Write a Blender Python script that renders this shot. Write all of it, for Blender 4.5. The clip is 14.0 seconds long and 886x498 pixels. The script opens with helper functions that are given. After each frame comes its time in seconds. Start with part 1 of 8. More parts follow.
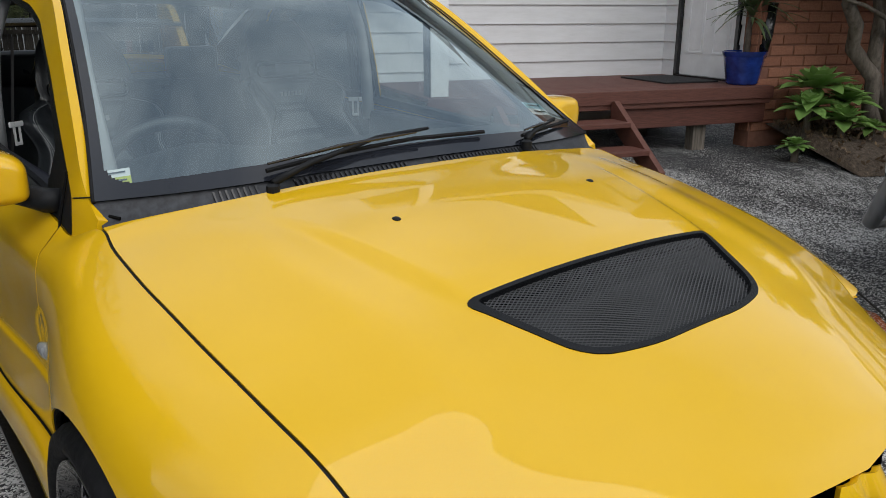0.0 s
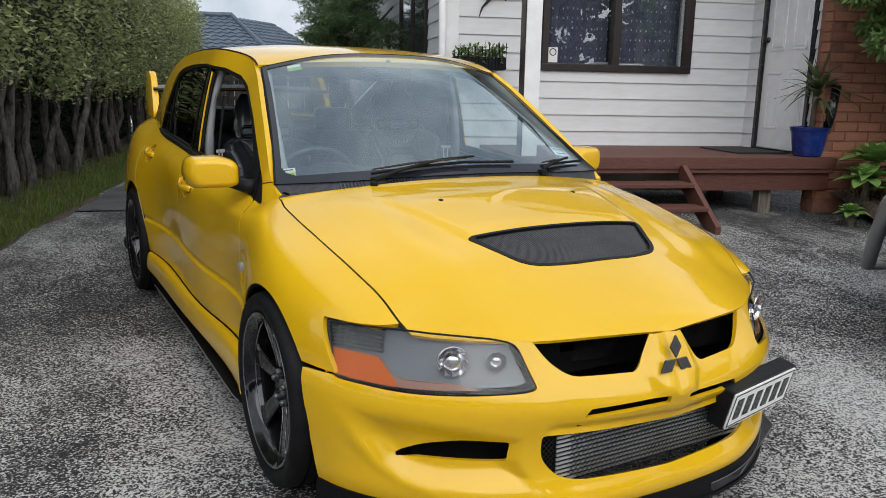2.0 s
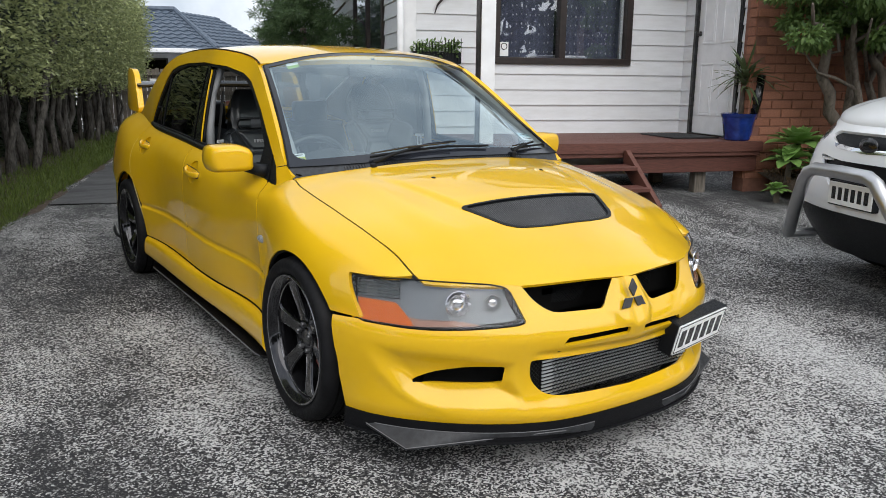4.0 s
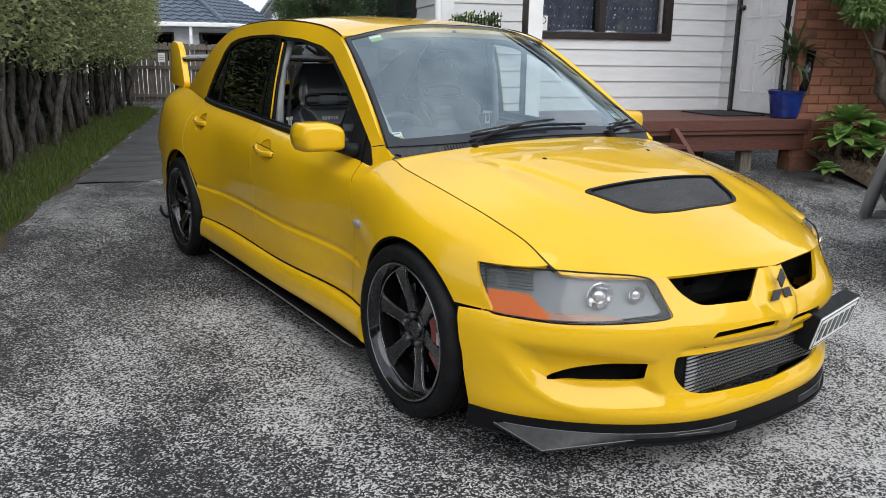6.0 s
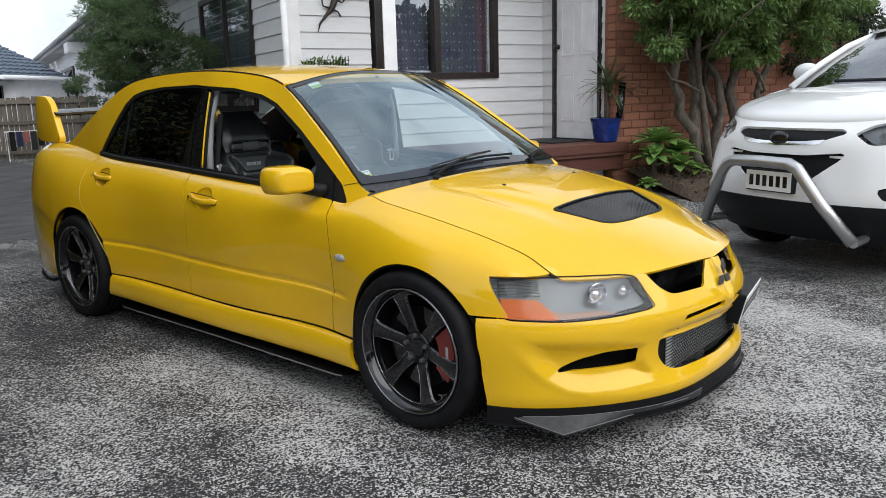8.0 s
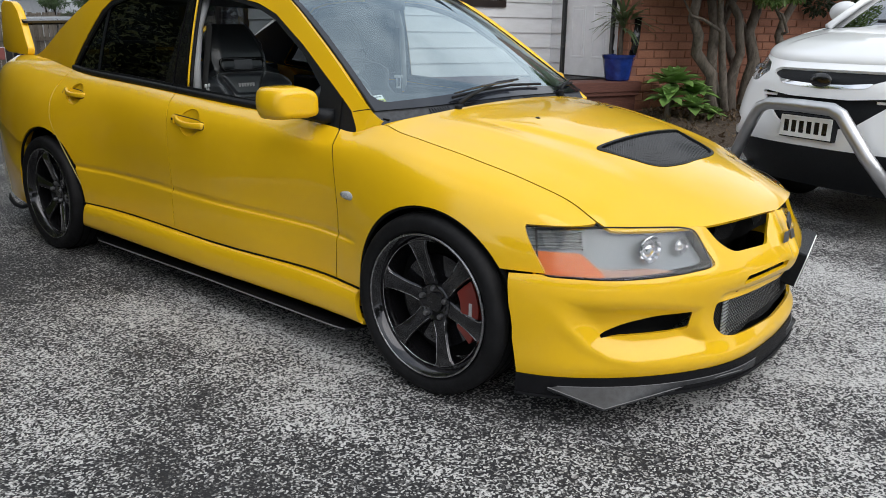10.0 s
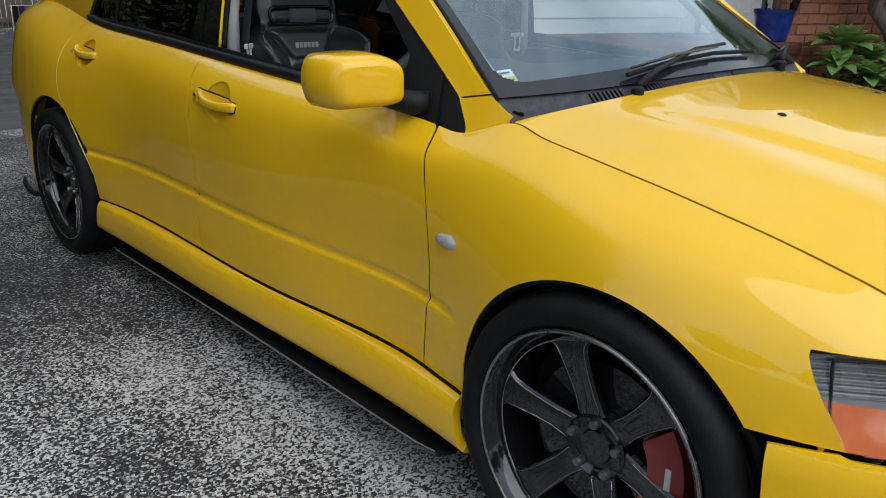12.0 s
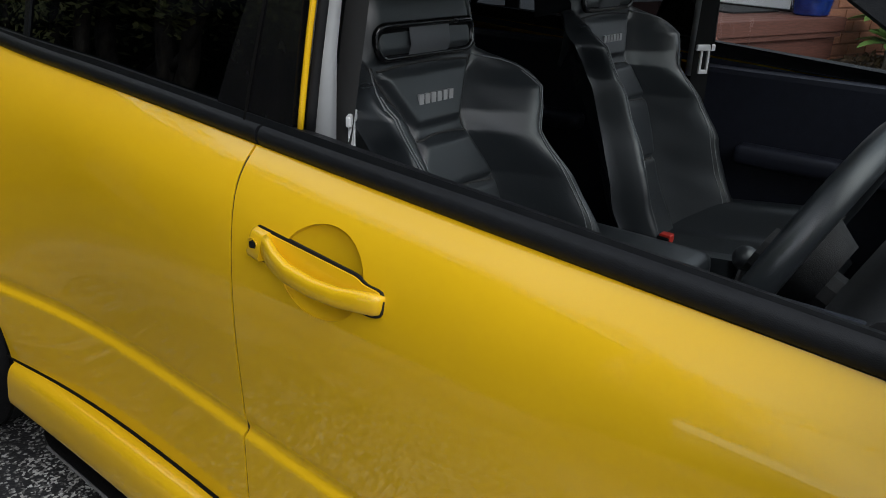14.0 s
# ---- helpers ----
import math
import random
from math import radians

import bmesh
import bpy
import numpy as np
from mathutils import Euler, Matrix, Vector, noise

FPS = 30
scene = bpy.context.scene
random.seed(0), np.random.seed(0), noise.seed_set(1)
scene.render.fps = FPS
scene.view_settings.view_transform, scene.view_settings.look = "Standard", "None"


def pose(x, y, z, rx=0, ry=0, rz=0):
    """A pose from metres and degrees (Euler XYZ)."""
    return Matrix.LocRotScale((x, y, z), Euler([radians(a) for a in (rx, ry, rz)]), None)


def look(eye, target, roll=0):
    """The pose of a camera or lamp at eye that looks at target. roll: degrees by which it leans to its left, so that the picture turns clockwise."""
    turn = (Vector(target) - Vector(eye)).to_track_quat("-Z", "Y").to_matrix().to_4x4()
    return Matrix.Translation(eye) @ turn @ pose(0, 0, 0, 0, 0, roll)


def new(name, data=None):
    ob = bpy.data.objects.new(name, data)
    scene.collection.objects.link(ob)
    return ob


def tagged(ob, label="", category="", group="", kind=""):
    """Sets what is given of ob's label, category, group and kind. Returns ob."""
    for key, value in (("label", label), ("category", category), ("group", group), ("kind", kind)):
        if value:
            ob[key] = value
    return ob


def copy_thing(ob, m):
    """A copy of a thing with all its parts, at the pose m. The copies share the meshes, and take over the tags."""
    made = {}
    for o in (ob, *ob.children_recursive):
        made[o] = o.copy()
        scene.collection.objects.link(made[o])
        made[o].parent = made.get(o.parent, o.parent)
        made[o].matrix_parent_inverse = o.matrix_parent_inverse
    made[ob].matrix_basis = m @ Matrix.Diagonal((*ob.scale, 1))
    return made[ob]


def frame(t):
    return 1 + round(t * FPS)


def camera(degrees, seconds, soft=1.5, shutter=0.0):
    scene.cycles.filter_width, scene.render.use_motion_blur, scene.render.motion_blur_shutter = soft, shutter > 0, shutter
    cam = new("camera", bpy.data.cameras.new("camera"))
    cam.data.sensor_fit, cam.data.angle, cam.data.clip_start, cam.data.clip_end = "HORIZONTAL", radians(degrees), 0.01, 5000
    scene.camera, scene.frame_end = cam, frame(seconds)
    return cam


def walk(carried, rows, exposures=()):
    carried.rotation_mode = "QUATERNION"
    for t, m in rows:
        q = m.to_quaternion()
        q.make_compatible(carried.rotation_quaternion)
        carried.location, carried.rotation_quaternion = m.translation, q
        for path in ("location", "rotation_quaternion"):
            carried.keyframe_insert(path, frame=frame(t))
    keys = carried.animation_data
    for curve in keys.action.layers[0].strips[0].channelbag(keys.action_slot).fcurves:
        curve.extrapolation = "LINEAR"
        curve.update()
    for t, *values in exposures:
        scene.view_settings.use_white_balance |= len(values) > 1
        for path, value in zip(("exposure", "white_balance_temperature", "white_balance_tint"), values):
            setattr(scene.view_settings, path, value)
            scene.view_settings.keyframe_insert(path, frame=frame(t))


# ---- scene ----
cam = camera(59.7, 14.0, 0.65)
PATH = [
    (0, (-1.082, -1.146, 1.22), (0.119, 0.344, 0.639), -0.1),
    (0.2, (-1.1, -1.283, 1.223), (0.026, 0.277, 0.676), 0.5),
    (0.5, (-1.156, -1.471, 1.221), (-0.132, 0.179, 0.743), 0.5),
    (1, (-1.296, -1.726, 1.224), (-0.358, -0.013, 0.797), 1.1),
    (1.5, (-1.417, -1.956, 1.229), (-0.471, -0.243, 0.816), 1.8),
    (2, (-1.496, -2.173, 1.21), (-0.527, -0.471, 0.803), 1.1),
    (2.5, (-1.613, -2.329, 1.229), (-0.596, -0.665, 0.786), -0.6),
    (2.7, (-1.682, -2.374, 1.228), (-0.649, -0.719, 0.789), -0.9),
    (4.8, (-1.943, -2.496, 1.211), (-0.838, -0.885, 0.781), 1.1),
    (5, (-1.964, -2.472, 1.208), (-0.878, -0.852, 0.768), 1.4),
    (5.5, (-2.029, -2.334, 1.193), (-0.972, -0.702, 0.724), 1.5),
    (6, (-2.138, -2.105, 1.207), (-1.048, -0.499, 0.724), 0.7),
    (6.5, (-2.318, -1.977, 1.204), (-1.094, -0.468, 0.73), 0.6),
    (6.7, (-2.401, -1.954, 1.197), (-1.101, -0.507, 0.73), 0.8),
    (7, (-2.486, -1.917, 1.204), (-1.083, -0.562, 0.763), -0.4),
    (7.5, (-2.673, -1.926, 1.206), (-1.19, -0.648, 0.799), -2.1),
    (8, (-2.828, -1.851, 1.218), (-1.338, -0.576, 0.829), -1.6),
    (8.2, (-2.881, -1.806, 1.217), (-1.394, -0.524, 0.837), -1.0),
    (10.3, (-2.532, -1.428, 1.145), (-1.043, -0.229, 0.556), 1.0),
    (10.5, (-2.466, -1.364, 1.145), (-0.976, -0.183, 0.526), 1.2),
    (11, (-2.268, -1.151, 1.113), (-0.77, -0.001, 0.453), 1.9),
    (11.5, (-2.077, -0.943, 1.086), (-0.614, 0.242, 0.412), 1.5),
    (12, (-1.859, -0.663, 1.097), (-0.547, 0.698, 0.445), 1.0),
    (12.5, (-1.759, -0.313, 1.1), (-0.549, 1.167, 0.514), 2.1),
    (13, (-1.633, 0.038, 1.106), (-0.388, 1.498, 0.544), 2.1),
    (13.5, (-1.478, 0.376, 1.152), (-0.16, 1.739, 0.514), 1.8),
    (14, (-1.373, 0.72, 1.152), (0.076, 1.869, 0.392), 1.9),
]
walk(cam, [(t, look(eye, target, roll)) for t, eye, target, roll in PATH],
     [(t, stops, kelvin, 10) for t, stops, kelvin in ((0, -0.2, 6450), (1.5, -0.1, 6450), (2.5, 0.10, 6450), (5, 0.25, 6400), (8, 0.26, 6350), (11, 0.28, 6400), (12, 0.08, 6150), (12.5, 0.20, 5900), (13.4, 0.26, 6000), (14, 0.27, 6300))])

# ---- light: bright overcast sky, a broad soft sun behind the cloud ----
SUN_EL, SUN_AZ = radians(42), radians(215)
world = bpy.data.worlds.new("overcast_sky")
scene.world = world
world.use_nodes = True
wt = world.node_tree
wt.nodes.clear()


def wnode(kind, **values):
    n = wt.nodes.new(kind)
    for key, value in values.items():
        n.inputs[key].default_value = value
    return n


w_out = wnode("ShaderNodeOutputWorld")
w_bg = wnode("ShaderNodeBackground", Strength=0.103)
w_sky = wt.nodes.new("ShaderNodeTexSky")
w_sky.sky_type = "NISHITA"
w_sky.sun_disc = False
w_sky.sun_elevation = SUN_EL
w_sky.sun_rotation = SUN_AZ
w_sky.dust_density = 3.0
w_geo = wnode("ShaderNodeTexCoord")
w_noise = wnode("ShaderNodeTexNoise", Scale=2.3, Detail=7.0, Roughness=0.58)
w_ramp = wt.nodes.new("ShaderNodeValToRGB")
w_ramp.color_ramp.elements[0].position, w_ramp.color_ramp.elements[0].color = 0.36, (4.6, 5.4, 6.5, 1)
w_ramp.color_ramp.elements[1].position, w_ramp.color_ramp.elements[1].color = 0.63, (11.6, 12.0, 12.4, 1)
w_mix = wt.nodes.new("ShaderNodeMixRGB")
w_mix.inputs[0].default_value = 0.88
wt.links.new(w_geo.outputs["Generated"], w_noise.inputs["Vector"])
wt.links.new(w_noise.outputs["Fac"], w_ramp.inputs["Fac"])
wt.links.new(w_sky.outputs["Color"], w_mix.inputs[1])
wt.links.new(w_ramp.outputs["Color"], w_mix.inputs[2])
wt.links.new(w_mix.outputs["Color"], w_bg.inputs["Color"])
wt.links.new(w_bg.outputs[0], w_out.inputs[0])

sun = new("sun", bpy.data.lights.new("sun", "SUN"))
sun.data.energy, sun.data.angle, sun.data.color = 1.85, radians(70), (1.0, 0.97, 0.92)
sun.matrix_world = look((-1.0, -12, 13), (0, 0, 0))

# ---- materials ----
class Mat:
    """A node material with a Principled shader and short ways to wire it."""

    def __init__(self, name, color=(0.5, 0.5, 0.5), rough=0.5, metal=0.0, coat=0.0, spec=0.5, coat_rough=0.03):
        self.m = bpy.data.materials.new(name)
        self.m.use_nodes = True
        self.t = self.m.node_tree
        self.b = self.t.nodes["Principled BSDF"]
        self.out = self.t.nodes["Material Output"]
        self.set("Base Color", (*color, 1))
        self.set("Roughness", rough)
        self.set("Metallic", metal)
        self.set("Coat Weight", coat)
        self.set("Coat Roughness", coat_rough)
        self.set("Specular IOR Level", spec)
        self._co = None

    def set(self, key, value):
        self.b.inputs[key].default_value = value
        return self

    def node(self, kind, **values):
        n = self.t.nodes.new(kind)
        for key, value in values.items():
            n.inputs[key].default_value = value
        return n

    def link(self, a, b):
        self.t.links.new(a, b)

    def co(self, world=False):
        if self._co is None:
            if world:
                self._co = self.node("ShaderNodeNewGeometry").outputs["Position"]
            else:
                self._co = self.node("ShaderNodeTexCoord").outputs["Object"]
        return self._co

    def noise(self, scale, detail=4.0, rough=0.55, stretch=None):
        n = self.node("ShaderNodeTexNoise", Scale=scale, Detail=detail, Roughness=rough)
        src = self.co()
        if stretch:
            mp = self.node("ShaderNodeMapping", Scale=stretch)
            self.link(src, mp.inputs["Vector"])
            src = mp.outputs["Vector"]
        self.link(src, n.inputs["Vector"])
        return n.outputs["Fac"]

    def ramp(self, fac, stops):
        r = self.node("ShaderNodeValToRGB")
        e = r.color_ramp.elements
        while len(e) < len(stops):
            e.new(0.5)
        for el, (p, c) in zip(e, stops):
            el.position = p
            el.color = (c, c, c, 1) if isinstance(c, (int, float)) else (*c, 1)
        self.link(fac, r.inputs["Fac"])
        return r.outputs["Color"]

    def mix(self, fac, a, b, mode="MIX"):
        n = self.node("ShaderNodeMixRGB")
        n.blend_type = mode
        for i, v in ((0, fac), (1, a), (2, b)):
            if isinstance(v, bpy.types.NodeSocket):
                self.link(v, n.inputs[i])
            elif isinstance(v, (int, float)):
                n.inputs[i].default_value = v if i == 0 else (v, v, v, 1)
            else:
                n.inputs[i].default_value = (*v, 1)
        return n.outputs["Color"]

    def random(self):
        return self.node("ShaderNodeObjectInfo").outputs["Random"]

    def island(self):
        return self.node("ShaderNodeNewGeometry").outputs["Random Per Island"]

    def color(self, sock):
        self.link(sock, self.b.inputs["Base Color"])
        return self

    def rough(self, sock):
        self.link(sock, self.b.inputs["Roughness"])
        return self

    def bump(self, sock, strength=0.3, dist=0.01):
        n = self.node("ShaderNodeBump", Strength=strength, Distance=dist)
        self.link(sock, n.inputs["Height"])
        self.link(n.outputs["Normal"], self.b.inputs["Normal"])
        return self


def plain(name, color, rough=0.5, metal=0.0, coat=0.0, grain=0.0, scale=60.0, vary=0.12, spec=0.5):
    """A surface of one colour with fine grain and slight staining."""
    k = Mat(name, color, rough, metal, coat, spec)
    dark = tuple(c * (1 - vary * 1.6) for c in color)
    lite = tuple(min(1, c * (1 + vary)) for c in color)
    k.color(k.ramp(k.noise(scale * 0.08, 5), [(0.3, dark), (0.7, lite)]))
    k.rough(k.ramp(k.noise(scale * 0.3, 3), [(0.3, max(0, rough - 0.06)), (0.7, min(1, rough + 0.08))]))
    if grain:
        k.bump(k.noise(scale, 3), grain, 0.004)
    return k.m


def glass_material(name, tint, gloss_rough=0.0, face_on=0.045, sheen=(1, 1, 1), power=4.5):
    """Thin glass: it lets light through tinted, and mirrors more at a grazing angle."""
    k = Mat(name)
    tr = k.node("ShaderNodeBsdfTransparent", Color=(*tint, 1))
    gl = k.node("ShaderNodeBsdfGlossy", Color=(*sheen, 1), Roughness=gloss_rough)
    fr = k.node("ShaderNodeLayerWeight", Blend=0.5)
    pw = k.node("ShaderNodeMath")
    pw.operation = "POWER"
    pw.inputs[1].default_value = power
    ad = k.node("ShaderNodeMath")
    ad.operation = "MULTIPLY_ADD"
    ad.inputs[1].default_value, ad.inputs[2].default_value = 1 - face_on, face_on
    mx = k.node("ShaderNodeMixShader")
    k.link(fr.outputs["Facing"], pw.inputs[0])
    k.link(pw.outputs[0], ad.inputs[0])
    k.link(ad.outputs[0], mx.inputs[0])
    k.link(tr.outputs[0], mx.inputs[1])
    k.link(gl.outputs[0], mx.inputs[2])
    k.link(mx.outputs[0], k.out.inputs["Surface"])
    return k.m


# car paint: deep yellow under a clear coat, with a touch of dust
k = Mat("yellow_paint", (0.82, 0.46, 0.004), 0.4, 0.0, 1.0, 0.08, 0.035)
k.color(k.mix(k.ramp(k.noise(1.7, 4), [(0.35, 0.0), (0.75, 1.0)]), (0.72, 0.428, 0.006), (0.78, 0.466, 0.009)))
k.rough(k.ramp(k.noise(7, 5), [(0.3, 0.30), (0.75, 0.42)]))
M_PAINT = k.m
M_BLACK = plain("black_plastic", (0.011, 0.012, 0.014), 0.42, grain=0.2, scale=900, spec=0.16)
M_GLOSSBLACK = plain("gloss_black_trim", (0.006, 0.006, 0.007), 0.22, coat=0.4)
M_RUBBER = plain("black_rubber", (0.010, 0.010, 0.011), 0.7, grain=0.2, scale=300, spec=0.2)
M_TYRE = plain("tyre_rubber", (0.007, 0.007, 0.008), 0.62, grain=0.2, scale=240, vary=0.25, spec=0.18)
# near-black of the underbody; also painted shade in gaps and openings
M_VOID = plain("gap_and_underbody_black", (0.005, 0.005, 0.005), 0.9, spec=0.1)
M_GUN = plain("gunmetal_alloy", (0.030, 0.030, 0.034), 0.08, 0.75, 0.6, vary=0.2)
M_LIP = plain("machined_alloy", (0.34, 0.34, 0.35), 0.22, 0.95)
M_LIPBLACK = plain("matt_black_lip", (0.005, 0.005, 0.006), 0.5, spec=0.14, grain=0.2, scale=600)
M_FRIT = plain("black_glass_print", (0.016, 0.018, 0.024), 0.08, spec=0.55)
M_COWL = plain("faded_black_plastic", (0.040, 0.043, 0.050), 0.5, grain=0.2, scale=700, vary=0.3, spec=0.3)
M_STEEL = plain("brushed_steel", (0.55, 0.55, 0.56), 0.36, 1.0, vary=0.06)
M_DISC = plain("brake_iron", (0.20, 0.20, 0.21), 0.4, 0.9)
M_CHROME = Mat("chrome", (0.8, 0.8, 0.82), 0.06, 1.0).m
M_RED = plain("red_caliper", (0.17, 0.012, 0.006), 0.35, coat=0.5)
M_PALESEAM = plain("lit_chipped_paint_edge", (0.66, 0.52, 0.16), 0.5)
M_GREY = plain("grey_lettering", (0.42, 0.42, 0.43), 0.5)
M_WHITE = plain("white_print", (0.88, 0.88, 0.87), 0.45, vary=0.04)
M_CARD = plain("door_trim_vinyl", (0.014, 0.016, 0.026), 0.45, spec=0.35, grain=0.2, scale=500)
M_BRIGHT = plain("bright_pressed_steel", (0.72, 0.73, 0.74), 0.35, 0.2)
# pale grey for the thin lines along splitter and winglet edges
M_PALEEDGE = plain("pale_plastic_edge", (0.14, 0.14, 0.145), 0.5)
M_WINGLET = plain("scuffed_grey_plastic", (0.020, 0.021, 0.024), 0.5, grain=0.2, scale=500, vary=0.35)
M_HAZE = plain("hazed_lamp_grey", (0.155, 0.170, 0.185), 0.4, 0.3, scale=60, vary=0.10)
M_VENTMESH = plain("grey_wire_mesh", (0.034, 0.036, 0.040), 0.40)
M_BAFFLE = plain("dull_alloy_core", (0.028, 0.030, 0.033), 0.55, 0.3)
M_EMBLEM = plain("dull_grey_emblem", (0.10, 0.10, 0.105), 0.35, 0.6)
M_STITCH = plain("grey_stitching", (0.20, 0.21, 0.22), 0.7)
M_SKYGLASS = glass_material("sky_mirroring_glass", (0.10, 0.11, 0.12), 0.0, 0.28)
M_CARBON = plain("carbon_weave", (0.012, 0.012, 0.013), 0.3, coat=0.25)
k = Mat("black_leather", (0.022, 0.026, 0.030), 0.3, spec=0.8)
k.rough(k.ramp(k.noise(9, 4), [(0.3, 0.27), (0.7, 0.40)]))
k.bump(k.noise(700, 2), 0.18, 0.002)
M_LEATHER = k.m
M_SLOTGREY = plain("grey_moulded_plastic", (0.10, 0.105, 0.115), 0.5)
M_DASH = plain("grey_dashboard_vinyl", (0.013, 0.014, 0.016), 0.7, grain=0.3, scale=700)
M_TRIMGREY = plain("pale_grey_pillar_trim", (0.40, 0.41, 0.42), 0.7)
M_HEADLINER = plain("grey_headliner", (0.32, 0.32, 0.32), 0.9)
M_GLASS = glass_material("windscreen_glass", (0.72, 0.80, 0.79), 0.0, 0.23, (0.80, 0.94, 1.0), 3.6)
M_SIDEGLASS = glass_material("side_glass", (0.88, 0.92, 0.91), 0.0, 0.05)
M_TINT = glass_material("tinted_glass", (0.035, 0.04, 0.045), 0.0, 0.03)
M_LENS = glass_material("clear_lens", (0.90, 0.91, 0.92), 0.03, 0.04)
M_AMBER = Mat("amber_lens", (0.52, 0.105, 0.0), 0.6, 0.0, 0.0, 0.12).m
M_REFLECT = Mat("lamp_reflector", (0.70, 0.72, 0.74), 0.22, 0.9).m
M_LAMPGREY = plain("lamp_inner_grey", (0.15, 0.16, 0.172), 0.32, 0.5, scale=120, vary=0.3)
M_LAMPDARK = plain("lamp_ribbed_dark", (0.10, 0.115, 0.12), 0.25, 0.5, coat=0.4)
M_LAMPPINK = plain("faded_amber_edge", (0.30, 0.14, 0.085), 0.3, coat=0.4)
M_REPEATER = plain("frosted_clear_lens", (0.40, 0.41, 0.42), 0.25, 0.3, coat=0.6)
M_REARGLASS = glass_material("rear_screen_glass", (0.34, 0.36, 0.37), 0.0, 0.04)
M_FINS = plain("alloy_fins", (0.62, 0.64, 0.65), 0.35, 0.7)
M_YELLOWSTICKER = plain("yellow_sticker", (0.62, 0.66, 0.03), 0.5)
M_BLUEBAND = plain("pale_blue_print", (0.45, 0.65, 0.72), 0.5)
M_GREENBAND = plain("green_print", (0.25, 0.42, 0.04), 0.5)
M_CLOTHGREY = plain("seat_belt_webbing", (0.03, 0.03, 0.03), 0.85)
M_REDCLIP = plain("red_buckle_button", (0.45, 0.03, 0.02), 0.4)


# ---- mesh helpers ----
def thing(name, label, category, group="", at=None):
    """An Empty at the base of a thing, which parents its parts."""
    ob = new(name)
    ob.empty_display_size = 0.1
    if at is not None:
        ob.matrix_world = at
    return tagged(ob, label, category, group)


def part(name, bm, material, parent=None, label="", smooth=False, sharp=None):
    """Links a bmesh as one mesh object under a thing or a part."""
    me = bpy.data.meshes.new(name)
    bm.normal_update()
    if smooth:
        for f in bm.faces:
            f.smooth = True
        if sharp:
            for e in bm.edges:
                if len(e.link_faces) == 2 and e.calc_face_angle(0) > radians(sharp):
                    e.smooth = False
    bm.to_mesh(me)
    bm.free()
    mats = material if isinstance(material, (list, tuple)) else [material]
    for m in mats:
        me.materials.append(m)
    ob = new(name, me)
    if parent is not None:
        ob.parent = parent
    if label:
        ob["label"] = label
    return ob


def box_bm(lo, hi, bevel=0.0, bm=None, segments=2):
    b = bmesh.new()
    r = bmesh.ops.create_cube(b, size=1)
    for v in r["verts"]:
        v.co = Vector([lo[i] + (v.co[i] + 0.5) * (hi[i] - lo[i]) for i in range(3)])
    if bevel:
        bmesh.ops.bevel(b, geom=b.edges[:], offset=bevel, segments=segments, affect="EDGES", profile=0.6)
    return b if bm is None else join(bm, b)


def join(bm, other, m=None):
    """Adds the bmesh other to bm, placed by m."""
    if m is not None:
        bmesh.ops.transform(other, matrix=m, verts=other.verts)
    me = bpy.data.meshes.new("tmp")
    other.to_mesh(me)
    other.free()
    bm.from_mesh(me)
    bpy.data.meshes.remove(me)
    return bm


def tube_bm(points, radius, seg=10, closed=False, bm=None, cap=True):
    """A round bar along points; radius is one number or one a point."""
    bm = bm or bmesh.new()
    pts = [Vector(p) for p in points]
    n = len(pts)
    radii = radius if isinstance(radius, (list, tuple)) else [radius] * n
    rings, up = [], None
    for i, p in enumerate(pts):
        a = pts[(i - 1) % n] if closed or i > 0 else p
        b = pts[(i + 1) % n] if closed or i < n - 1 else p
        d = (b - a).normalized()
        if up is None:
            up = d.orthogonal().normalized()
        up = (up - d * up.dot(d)).normalized()
        side = d.cross(up)
        rings.append([bm.verts.new(p + (up * math.cos(q) + side * math.sin(q)) * radii[i])
                      for q in (2 * math.pi * j / seg for j in range(seg))])
    pairs = list(zip(rings, rings[1:])) + ([(rings[-1], rings[0])] if closed else [])
    for r0, r1 in pairs:
        for j in range(seg):
            bm.faces.new((r0[j], r0[(j + 1) % seg], r1[(j + 1) % seg], r1[j]))
    if cap and not closed:
        bm.faces.new(rings[0][::-1])
        bm.faces.new(rings[-1])
    return bm


def lathe_bm(profile, seg=48, axis="X", bm=None, closed=False):
    """Turns a profile of (along, radius) round an axis."""
    bm = bm or bmesh.new()
    rings = []
    for a, r in profile:
        ring = []
        for j in range(seg):
            q = 2 * math.pi * j / seg
            c, s = r * math.cos(q), r * math.sin(q)
            ring.append(bm.verts.new({"X": (a, c, s), "Y": (c, a, s), "Z": (c, s, a)}[axis]))
        rings.append(ring)
    pairs = list(zip(rings, rings[1:])) + ([(rings[-1], rings[0])] if closed else [])
    for r0, r1 in pairs:
        for j in range(seg):
            bm.faces.new((r0[j], r0[(j + 1) % seg], r1[(j + 1) % seg], r1[j]))
    bmesh.ops.recalc_face_normals(bm, faces=bm.faces)
    return bm


